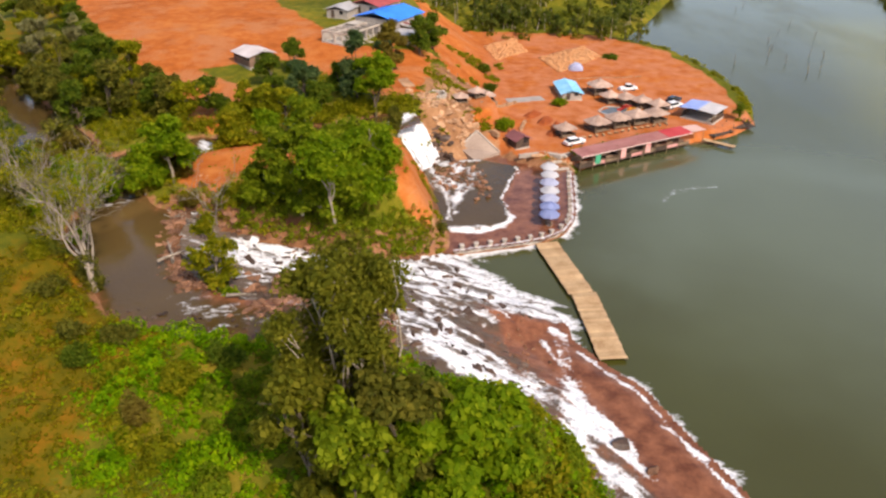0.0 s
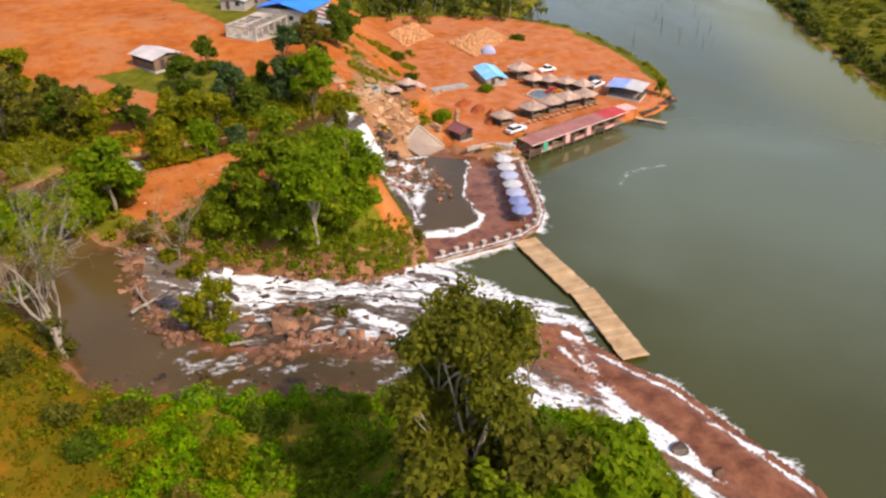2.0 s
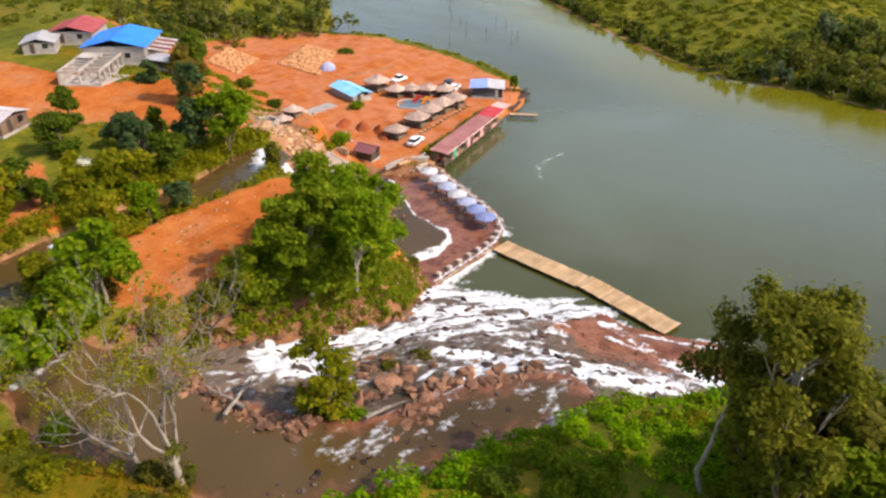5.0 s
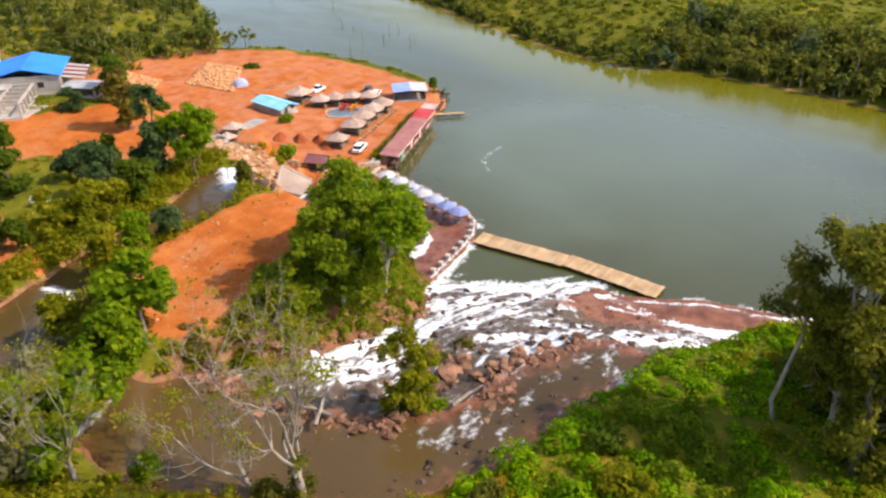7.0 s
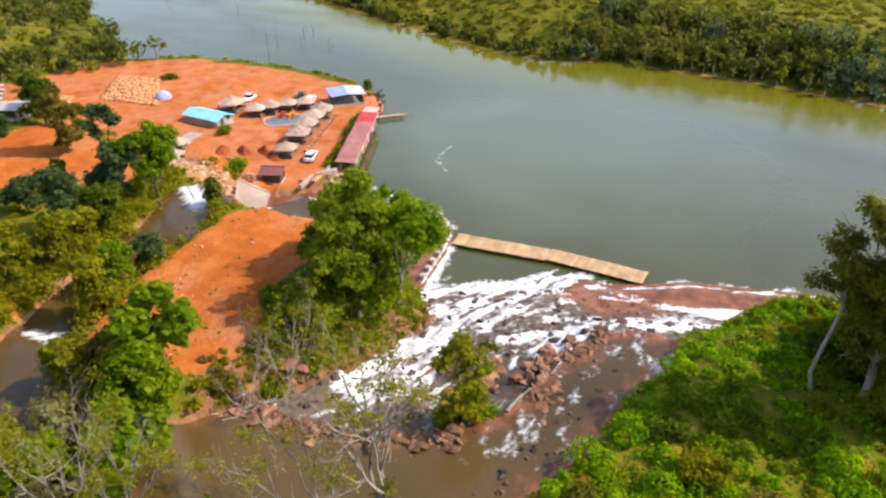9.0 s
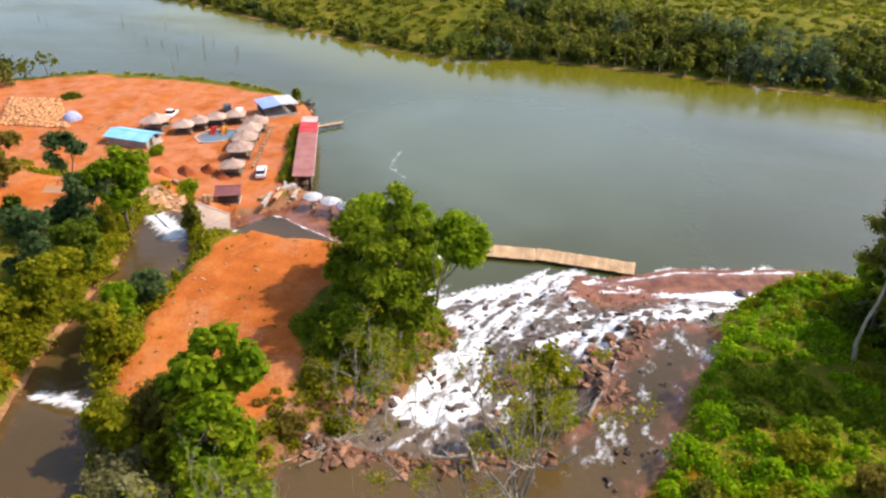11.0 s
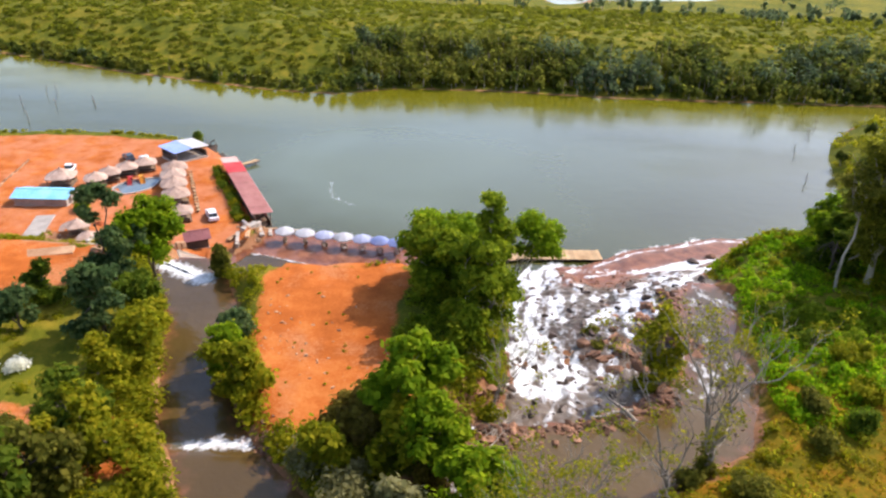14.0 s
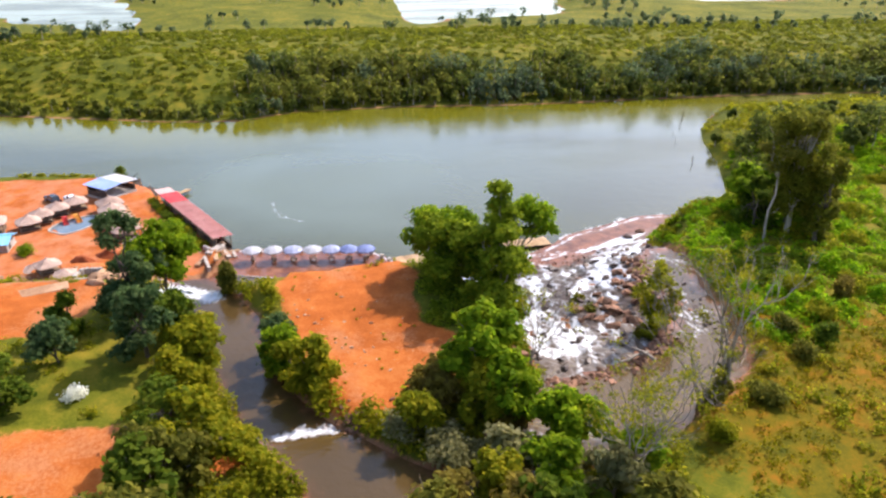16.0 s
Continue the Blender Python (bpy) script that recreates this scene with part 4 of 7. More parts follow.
tree("tree", "broad bright green tree at the cliff edge", -11.2, 96.2, 10,
     [(0.8, 1.6, 8.6, 3.0, 3.0, 2.2), (-2.0, 0.6, 7.8, 2.9, 2.9, 2.2), (2.4, -0.6, 6.8, 2.7, 2.8, 2.2), (0.2, -2.4, 6.0, 3.0, 2.7, 2.2), (1.2, 4.6, 6.8, 2.7, 2.8, 2.0), (-3.4, -1.6, 5.2, 2.8, 2.6, 2.2),
      (0.8, -3.8, 3.0, 2.7, 2.2, 2.0), (-2.4, -3.8, 2.6, 2.6, 2.2, 1.9), (2.4, -2.4, 3.2, 2.2, 2.3, 2.0), (2.2, 3.0, 4.4, 2.2, 2.6, 2.0), (0.4, 1.0, 4.2, 3.0, 3.0, 2.2)],
     16500, 0.27, LEAF_VIVID, BARK, 0.28, seed=3)
tree("tree", "vivid green tree at the water's edge", -43.6, 97.2, 7.5,
     [(0.3, 0.4, 6.6, 1.8, 1.8, 1.6), (-0.8, 1.2, 5.0, 1.9, 1.9, 1.7), (0.8, -1.0, 4.6, 1.9, 1.9, 1.7), (-0.6, -1.2, 2.8, 1.9, 1.9, 1.6), (0.6, 1.2, 2.6, 2.1, 2.1, 1.6)], 4200, 0.3, LEAF_VIVID, BARK, 0.16, seed=24)
tree("tree", "tall glossy green tree near the falls", -12.8, 134.0, 13,
     [(0, 0, 11.4, 2.4, 2.4, 1.6), (-1.8, 0.8, 9.8, 2.2, 2.2, 1.6), (1.9, -0.6, 10.0, 2.2, 2.2, 1.6), (0.4, 2.1, 9.0, 2.3, 2.3, 1.6), (0.6, -2.1, 9.0, 2.3, 2.3, 1.6), (-2.1, -1.2, 7.6, 2.0, 2.0, 1.4), (2.1, 1.4, 7.6, 2.0, 2.0, 1.4), (0, 0, 7.0, 2.2, 2.2, 1.4)],
     7000, 0.28, LEAF_VIVID, BARK_DARK, 0.22, seed=25)
tree("tree", "vivid green young tree on the island bank", -40.0, 99.0, 10.5,
     [(0.5, 0.3, 8.6, 1.8, 1.8, 1.8), (-1.4, 1.6, 7.2, 1.8, 1.9, 1.9), (1.6, -1.6, 7.4, 1.9, 1.9, 2.0), (0, 2.4, 5.4, 2.2, 2.2, 2.0), (2.2, 1.0, 5.0, 2.2, 2.0, 2.0), (-2.2, -0.6, 5.0, 2.0, 2.2, 1.8)],
     5200, 0.36, LEAF_VIVID, BARK, 0.22, seed=4)
# tall trees on the south point
tall_rng = np.random.RandomState(55)
tall_blobs = []
for k in range(28):
    f, a = tall_rng.rand(), tall_rng.uniform(0, 6.28)
    rr = (4.6 - 2.2 * abs(f - 0.5)) * tall_rng.rand() ** 0.5
    tall_blobs.append((math.cos(a) * rr - 0.3, math.sin(a) * rr + 0.6, 11.0 + 8.4 * f, 1.5, 1.5, 1.1))
for k in range(12):
    a = tall_rng.uniform(0, 6.28)
    tall_blobs.append((math.cos(a) * 1.7, math.sin(a) * 1.7, 1.8 + 9.5 * tall_rng.rand(), 1.5, 1.5, 1.5))
tree("tree", "very tall dark olive tree hung with creepers", -7.4, 43.4, 21, tall_blobs, 25000, 0.2, LEAF_TALL, BARK, 0.36, seed=5, clump=0.75)
tree("tree", "slender pale-trunked tree with an open olive crown", -8.2, 47.6, 17.5,
     [(0.2, 0.8, 16.4, 1.7, 1.7, 1.1), (-1.7, 0.4, 14.6, 1.5, 1.5, 0.9), (1.6, 1.4, 14.2, 1.5, 1.5, 0.9), (0.4, -1.3, 13.2, 1.4, 1.4, 0.9), (-1.2, 1.6, 12.4, 1.3, 1.3, 0.8), (1.2, -0.4, 11.6, 1.2, 1.2, 0.8)], 2600, 0.19, LEAF_OLIVE, BARK, 0.17, seed=6, fork_at=0.72)
tree("tree", "leaning dark tree on the south point", 0.5, 40.5, 11,
     [(0, 0, 8.5, 2.6, 2.6, 1.8), (1.8, 1.2, 6.6, 2.4, 2.4, 1.8), (-2.2, 0.5, 6.4, 2.4, 2.4, 1.8), (0, -1.8, 5, 2.6, 2.4, 1.8)], 5200, 0.33, LEAF_VIVID, BARK_DARK, 0.3, seed=7)
tree("tree", "rounded bright green tree above the falls", 4.0, 43.5, 9,
     [(0, 0, 6.6, 2.6, 2.6, 1.9), (1.6, 1.4, 5.0, 2.4, 2.4, 1.9), (-1.8, 1.2, 5.0, 2.4, 2.4, 1.9), (0.5, -2, 4.5, 2.6, 2.4, 1.9)], 5000, 0.33, LEAF_VIVID, BARK_DARK, 0.26, seed=8)
common_tree("dark olive tree on the south point", -3.5, 41.0, 13, 3.6, LEAF_OLIVE, 9, 5200, 0.32)
common_tree("olive tree crowded under the tall one", -10.2, 40.4, 13, 3.5, LEAF_TALL, 10, 5600, 0.28, base=0.12, n=14)
common_tree("deep green tree crowded under the tall one", -6.4, 38.4, 11.5, 3.3, LEAF_GREEN, 11, 5000, 0.3, base=0.12, n=13)
common_tree("deep green tree on the falls bank", -2.0, 45.6, 8.5, 3.0, LEAF_DEEP, 13, 4200, 0.3, base=0.1, n=12)

# bare trees by the upper river
bare_tree("brown leafless tree with upright limbs", -41.0, 72.6, 13.0, 31, 3.0, 0.34, (-0.6, 1.2), twigs=6, sprays=2210, leaf=LEAF_YELLOW)
bare_tree("pale leafless tree leaning over the pool", -43.2, 76.5, 11.0, 34, 3.6, 0.2, (-1.5, 3.0), sprays=850, leaf=LEAF_YELLOW)
bare_tree("grey leafless tree with a forked trunk", -55.0, 90.0, 10.0, 32, 4.0, 0.2, sprays=1360, leaf=LEAF_YELLOW)
bare_tree("pale leafless tree on the island bank", -32.0, 91.8, 8.0, 35, 3.4, 0.15, (1.0, -1.5), sprays=510, leaf=LEAF_YELLOW)
bare_tree("thin leafless sapling on the pool bank", -52.8, 87.0, 9.0, 33, 3.0, 0.18, sprays=1020, leaf=LEAF_YELLOW)
tree("tree", "thin-leaved yellow-green sapling on the rocky islet", -27.0, 74.2, 9.6,
     [(0.2, 0.2, 9.4, 1.2, 1.2, 1.0), (-1.2, 1.0, 8.0, 1.4, 1.4, 1.0), (1.3, -0.8, 7.2, 1.4, 1.4, 1.1), (-0.6, -1.4, 6.2, 1.4, 1.4, 1.0), (1.0, 1.6, 5.6, 1.4, 1.4, 1.0), (-1.6, -0.2, 4.6, 1.5, 1.5, 1.2), (1.4, 0, 3.4, 1.7, 1.7, 1.3), (-0.4, 0.6, 2.0, 2.0, 2.0, 1.3)], 3000, 0.23, LEAF_YELLOW, BARK, 0.13, seed=12, clump=0.45)

# banks of the side stream and the lawn
for i, (lab, x, y, h, r, mt) in enumerate([
        ("yellow-green tree leaning over the stream", -35.2, 116.2, 7.6, 2.9, LEAF_YELLOW), ("yellow-green tree between the streams", -45.0, 106.6, 4.6, 2.0, LEAF_YELLOW), ("bright green tree beside the stream", -30.0, 118.8, 6.4, 2.4, LEAF_VIVID),
        ("small blue-green tree beside the stream", -25.0, 120.2, 4.5, 2.0, LEAF_BLUE), ("dense blue-green tree on the lawn", -26.2, 134.2, 9.0, 3.4, LEAF_BLUE),
        ("tall dark tree near the falls", -16.6, 137.4, 13.5, 3.8, LEAF_BLUE),
        ("small dark round tree on the lawn", -26.6, 143.4, 5.0, 2.2, LEAF_BLUE), ("deep green tree beside the lawn", -34.8, 146.0, 6.5, 2.8, LEAF_DEEP),
        ("yellow-green tree beside the stream", -36.0, 129.5, 6.5, 3.0, LEAF_YELLOW), ("yellow-green tree beside the stream", -28.9, 128.6, 6.4, 2.8, LEAF_YELLOW), ("yellow-green tree beside the stream", -32.6, 127.8, 6.8, 2.8, LEAF_YELLOW),
        ("deep green tree beside the stream", -23.0, 131.5, 6.0, 2.6, LEAF_DEEP), ("leafy green tree by the weir", -46.0, 126.5, 8.0, 3.4, LEAF_YELLOW),
        ("green tree by the weir", -42.0, 130.0, 7.0, 3.2, LEAF_DEEP), ("olive tree above the weir", -50.5, 128.5, 8.0, 3.4, LEAF_OLIVE),
        ("brown-green tree beside the river pool", -41.4, 104.4, 5.0, 2.7, LEAF_BROWN), ("yellow-green tree beside the river pool", -43.2, 100.0, 6.4, 2.6, LEAF_YELLOW),
        ("yellow-green tree on the far pool bank", -54.6, 101.4, 6.0, 2.4, LEAF_YELLOW), ("light green tree on the far pool bank", -54.2, 96.2, 6.4, 2.2, LEAF_VIVID), ("grey-green tree on the far pool bank", -56.0, 91.6, 6.0, 2.6, LEAF_GREY), ("bright green bushy tree on the pool bank", -53.4, 88.8, 4.6, 2.0, LEAF_VIVID), ("grey-green tree leaning over the pool", -50.8, 99.6, 6.0, 2.4, LEAF_GREY), ("dry brown-green tree on the far pool bank", -57.4, 106.6, 7.0, 3.0, LEAF_BROWN), ("dry brown-green tree on the far pool bank", -58.6, 100.6, 6.4, 2.8, LEAF_BROWN),
        ("slender young tree in the stream", -8.6, 127.0, 6.0, 0.9, LEAF_OLIVE), ("narrow dark tree by the track", -21.0, 143.5, 5.5, 1.5, LEAF_DEEP),
        ("leafy tree by the grey house", -31.5, 155.0, 7.0, 2.4, LEAF_DEEP), ("tall airy brown-olive tree by the track", -11.0, 157.5, 11.0, 3.2, LEAF_BROWN),
        ("dark tree by the unfinished building", -5.5, 172.0, 9.0, 3.2, LEAF_DEEP), ("dark tree by the unfinished building", -2.5, 180.0, 9.0, 3.2, LEAF_DEEP),
        ("small dark tree by the unfinished building", -14.0, 172.0, 4.2, 1.6, LEAF_BLUE)]):
    common_tree(lab, x, y, h, r, mt, 100 + i, int(900 + 430 * h), 0.29, base=0.2)

# woods west of the river
rw = np.random.RandomState(5)
WEST_WOOD = [(-48, 93, 9), (-62, 92, 8), (-68, 98, 8), (-61, 109, 10), (-51.5, 129.5, 8), (-60, 128, 10), (-66, 124, 9), (-72, 104, 9), (-76, 112, 9), (-70, 128, 9),
             (-64, 137, 9), (-56, 138, 8), (-78, 120, 9), (-84, 130, 9), (-74, 136, 9), (-82, 142, 9), (-92, 138, 9), (-90, 150, 9), (-100, 160, 9), (-96, 172, 9), (-108, 170, 10), (-112, 186, 9),
             (-105, 194, 9), (-118, 150, 9), (-106, 134, 9), (-80, 98, 7), (-64, 146, 8), (-70, 152, 9), (-76, 160, 8), (-82, 168, 9), (-88, 176, 8), (-94, 184, 9), (-100, 196, 9),
             (-107, 206, 9), (-80, 152, 9), (-88, 161, 9), (-98, 179, 9), (-92, 151, 9), (-104, 167, 9), (-113, 199, 9), (-69, 141, 9)]
for i, (x, y, h) in enumerate(WEST_WOOD):
    mt = (LEAF_OLIVE, LEAF_DEEP, LEAF_YELLOW, LEAF_OLIVE, LEAF_GREY)[rw.randint(5)] if i else LEAF_VIVID
    word = {LEAF_OLIVE: "olive-green", LEAF_DEEP: "deep green", LEAF_YELLOW: "yellow-green", LEAF_GREY: "grey-green", LEAF_VIVID: "bright green"}[mt]
    common_tree(word + " tree in the riverside wood", x + rw.uniform(-1, 1), y + rw.uniform(-1, 1), h * rw.uniform(0.85, 1.1), h * rw.uniform(0.34, 0.44), mt, 300 + i, 2600, 0.36, group="riverside wood", base=0.22)

rw = np.random.RandomState(15)
k = 0
while k < 46:
    x, y = rw.uniform(-135, -48), rw.uniform(98, 215)
    if stream_d(np.array([x]), np.array([y]), MAIN_STREAM)[0] < 3 or dirt_mask(np.array([x]), np.array([y]))[0] > 0.2 or x > -58 - 0.15 * (y - 130) or y - 0.9 * (-x) > 62:
        continue
    mt, word = ((LEAF_OLIVE, "olive-green"), (LEAF_DEEP, "deep green"), (LEAF_OLIVE, "olive-green"))[rw.randint(3)]
    common_tree(word + " tree in the riverside wood", x, y, rw.uniform(6.5, 10), rw.uniform(2.8, 4.0), mt, 400 + k, 1300, 0.42, group="riverside wood", base=0.2)
    k += 1
under(new("creeper", crown_mesh(np.random.RandomState(6), [(0, 0, 2.2, 0.9, 0.9, 2.2), (0.1, 0.3, 4.4, 0.7, 0.7, 1.4), (-0.4, 0.6, 1.0, 1.3, 1.3, 0.9)], 900, 0.22, LEAF_OLIVE, 0.5)), bpy.data.objects["bare_tree"], "olive creeper leaves")

# ---- woods, scrub and tufts that nobody could count ----


def leaf_mass(name, label, category, x, y, r, h, n, leaf, mat, seed, lift=0.0, zs=None, flat=0.3):
    """Many low clumps of leaves as one mass. x, y, r, h: one value a clump."""
    rng = np.random.RandomState(seed)
    z = np.array([ground_at(a, b) for a, b in zip(x, y)]) if zs is None else zs
    k = np.repeat(np.arange(len(x)), n)
    u = rng.normal(size=(len(k), 3))
    u /= np.linalg.norm(u, axis=1, keepdims=True)
    rad = rng.rand(len(k), 1) ** 0.45 * rng.uniform(0.75, 1.2, (len(k), 1))
    c = u * rad
    pos = np.stack([x[k] + c[:, 0] * r[k], y[k] + c[:, 1] * r[k], z[k] + lift * h[k] + h[k] * (0.5 - 0.5 * lift) + np.abs(c[:, 2]) ** 1.0 * np.sign(c[:, 2]) * h[k] * (0.5 - 0.5 * lift)], 1)
    v, q = leaf_quads(rng, pos, u * 0.7 + np.array([0, 0, 0.8]), leaf)
    return tagged(new(name, mesh_np(name, v, q, mat)), label, category, kind="stuff")


def scattered(seed, n, x0, x1, y0, y1, ok):
    rng = np.random.RandomState(seed)
    x, y = rng.uniform(x0, x1, n), rng.uniform(y0, y1, n)
    m = ok(x, y)
    return x[m], y[m], rng


def mounds(name, label, category, x, y, r, h, dens, leaf, mat, seed, lobes=7, up=0.25):
    """Rounded bushes with lobed outlines as one mass of leaves; dens: leaves a square metre of bush."""
    rng = np.random.RandomState(seed)
    z = np.array([ground_at(a, b) for a, b in zip(x, y)])
    n = np.maximum(12, (dens * r * (r + 1.2 * h)).astype(int))
    k = np.repeat(np.arange(len(x)), n)
    u = rng.normal(size=(len(k), 3))
    u[:, 2] = np.abs(u[:, 2]) - 0.12
    u /= np.linalg.norm(u, axis=1, keepdims=True)
    c = rng.normal(size=(len(x), lobes, 3))
    c[:, :, 2] = np.abs(c[:, :, 2]) * 0.9
    c /= np.linalg.norm(c, axis=2, keepdims=True)
    near = np.clip(np.einsum("ij,ikj->ik", u, c[k]), 0, 1).max(1)
    rad = (0.58 + 0.46 * near ** 9) * (1 - 0.28 * rng.rand(len(k)) ** 2.5)
    pos = np.stack([x[k], y[k], z[k] - 0.1], 1) + u * rad[:, None] * np.stack([r[k], r[k], h[k]], 1)
    v, q = leaf_quads(rng, pos, u * 1.1 + np.array([0, 0, up]), leaf)
    return tagged(new(name, mesh_np(name, v, q, mat)), label, category, kind="stuff")


def apart_spots(seed, n, x0, x1, y0, y1, ok, size):
    """Spots for bushes that crowd together but don't share one place. size: radius at x, y."""
    x, y, rng = scattered(seed, n, x0, x1, y0, y1, ok)
    r = size(x, y) * rng.uniform(0.75, 1.25, len(x))
    keep = np.zeros(len(x), bool)
    for i in range(len(x)):
        j = np.flatnonzero(keep[:i])
        if not np.any((x[i] - x[j]) ** 2 + (y[i] - y[j]) ** 2 < (0.52 * (r[i] + r[j])) ** 2):
            keep[i] = True
    return x[keep], y[keep], r[keep], rng


# scrub on the south point, in rounded bushes of three kinds
x, y, rr, rs = apart_spots(41, 3600, -40, 62, -14, 64, lambda x, y: (poly_sd(x, y, RAPIDS) < -1.2) & (stream_d(x, y, MAIN_STREAM) > 1.2) & (lake_d(x, y) > 1.4)
                           & (y > 20 - 0.6 * x - 60 * (x > 12)) & (x + 0.45 * y > -11 + 5 * vnoise(x / 4, y / 4, 3)),
                           lambda x, y: 1.0 + 1.5 * sstep(fbm(x / 5, y / 5, 14, 3), 0.4, 0.68))
edge = np.minimum(-poly_sd(x, y, RAPIDS), lake_d(x, y))
hh = rr * rs.uniform(0.75, 1.15, len(x)) * (0.55 + 0.45 * sstep(edge, 1, 9))
kind = fbm(x / 9, y / 9, 15, 3) + rs.uniform(-0.07, 0.07, len(x)) - 0.05 * sstep(rr, 1.6, 2.4)
for name, label, mat, m in (("scrub", "dense bright green scrub on the south point", SCRUB, (kind >= 0.40) & (kind < 0.61)), ("tall_grass", "yellow-green bushes among the scrub", LEAF_YELLOW, kind >= 0.61), ("scrub", "deep green bushes among the scrub", LEAF_GREEN, kind < 0.40)):
    mounds(name, label, "scrub", x[m], y[m], rr[m], hh[m], 62, 0.2, mat, 42)
x, y, rs = scattered(42, 2600, -40, 40, -10, 62, lambda x, y: (poly_sd(x, y, RAPIDS) < -0.8) & (stream_d(x, y, MAIN_STREAM) > 0.8) & (lake_d(x, y) > 1.0) & (y > 20 - 0.6 * x - 60 * (x > 12)) & (x + 0.45 * y > -13 + 5 * vnoise(x / 4, y / 4, 3)))
leaf_mass("ground_cover", "bright green grass and creepers between the bushes", "grass", x, y, rs.uniform(0.8, 1.5, len(x)), rs.uniform(0.3, 0.8, len(x)), 22, 0.2, SCRUB, 41)
x, y, rs = scattered(43, 900, -6, 34, 28, 62, lambda x, y: (poly_sd(x, y, RAPIDS) < -0.2) & (lake_d(x, y) > 0.6) & (lake_d(x, y) < 22) & (x > 2))
leaf_mass("bank_grass", "tall yellow-green grass on the falls bank", "grass", x, y, rs.uniform(0.5, 1.0, len(x)), rs.uniform(0.6, 1.3, len(x)), 36, 0.24, LEAF_YELLOW, 44)
# meadow on the west bank


def rs_edge(x, y):
    """Thins the tufts out unevenly away from the river."""
    far = np.maximum(-x - 62, 14 - y) / 40
    return vnoise(x * 3.1, y * 3.1, 90) > far + 0.5 * (fbm(x / 9, y / 9, 91) - 0.5)


x, y, rs = scattered(45, 7600, -120, -14, -26, 92, lambda x, y: (rs_edge(x, y)) & (stream_d(x, y, MAIN_STREAM) > 0.8) & (x + 0.45 * y < -4 + 6 * vnoise(x / 5, y / 5, 3)) & (fbm(x / 7, y / 7, 9) > 0.38))
leaf_mass("meadow_grass", "rough yellow-green meadow grass and weeds", "grass", x, y, rs.uniform(0.5, 1.2, len(x)), rs.uniform(0.25, 0.8, len(x)), 13, 0.17, MEADOW_TUFT, 46)
x, y, rs = scattered(47, 2200, -110, -8, -20, 96, lambda x, y: (x < -22 + 22 * (fbm(x / 11, y / 11, 93) - 0.5)) & rs_edge(x, y) & (stream_d(x, y, MAIN_STREAM) > 0.8) & (x + 0.45 * y < -6) & (fbm(x / 9, y / 9, 19) > 0.5))
leaf_mass("meadow_weeds", "green weeds in the meadow by the river", "weeds", x, y, rs.uniform(0.6, 1.5, len(x)), rs.uniform(0.5, 1.7, len(x)), 40, 0.24, LEAF_YELLOW, 48)
# undergrowth along the streams and on the island
x, y, rs = scattered(49, 6000, -110, 4, 84, 175, lambda x, y: (np.minimum(stream_d(x, y, MAIN_STREAM), stream_d(x, y, SIDE_STREAM)) > 0.5) & (np.minimum(stream_d(x, y, MAIN_STREAM), stream_d(x, y, SIDE_STREAM)) < 13)
                     & (dirt_mask(x, y) < 0.3) & (poly_sd(x, y, RAPIDS) < -0.6) & (poly_sd(x, y, TERRACE) < -2) & ((x < -43) | (y < 124) | (y > 129)) & ((y < 133) | (x < -36) | (stream_d(x, y, SIDE_STREAM) < 4)))
leaf_mass("undergrowth", "mixed green undergrowth along the streams", "undergrowth", x, y, rs.uniform(0.5, 1.3, len(x)), rs.uniform(0.5, 1.8, len(x)), 34, 0.24, LEAF_YELLOW, 50)
x, y, rs = scattered(51, 1300, -30, -2, 88, 108, lambda x, y: (dirt_mask(x, y) < 0.35) & (poly_sd(x, y, RAPIDS) < -0.5) & (poly_sd(x, y, TERRACE) < -2.5) & (vnoise(x / 3, y / 3, 13) > 0.3))
leaf_mass("island_scrub", "leafy green scrub under the island trees", "scrub", x, y, rs.uniform(0.4, 1.0, len(x)), rs.uniform(0.3, 1.6, len(x)), 26, 0.19, LEAF_GREEN, 52)
x, y, rs = scattered(57, 2600, -50, -6, 108, 142, lambda x, y: (stream_d(x, y, SIDE_STREAM) > 0.2) & (stream_d(x, y, SIDE_STREAM) < 3.4) & (poly_sd(x, y, ISLAND_DIRT) < 0.5) & ((y > 124) | (vnoise(x / 3, y / 3, 16) > 0.55)) & (np.hypot(x + 42, y - 117) > 4) & (np.hypot(x + 5.5, y - 129) > 5.5))
leaf_mass("bank_bushes", "leafy bushes crowding the stream bank", "bushes", x, y, rs.uniform(0.7, 1.5, len(x)), rs.uniform(0.8, 3.0, len(x)), 44, 0.24, LEAF_YELLOW, 58)
x, y, rs = scattered(59, 34, -40, -8, 100, 120, lambda x, y: poly_sd(x, y, ISLAND_DIRT) > 0.5)
leaf_mass("earth_tufts", "small dry tufts on the bare island earth", "grass", x, y, rs.uniform(0.12, 0.3, len(x)), rs.uniform(0.1, 0.3, len(x)), 12, 0.12, LEAF_YELLOW, 60)
x, y, rr, rs = apart_spots(70, 700, -36, 0, 88, 100, lambda x, y: (poly_sd(x, y, RAPIDS) < -0.5) & (poly_sd(x, y, RAPIDS) > -4.5), lambda x, y: 0.8 + 0 * x)
m = rs.rand(len(x)) > 0.35
mounds("bank_weeds", "yellow-green weeds on the rocky island foot", "weeds", x[m], y[m], rr[m], rr[m] * 0.9, 70, 0.16, LEAF_YELLOW, 74)
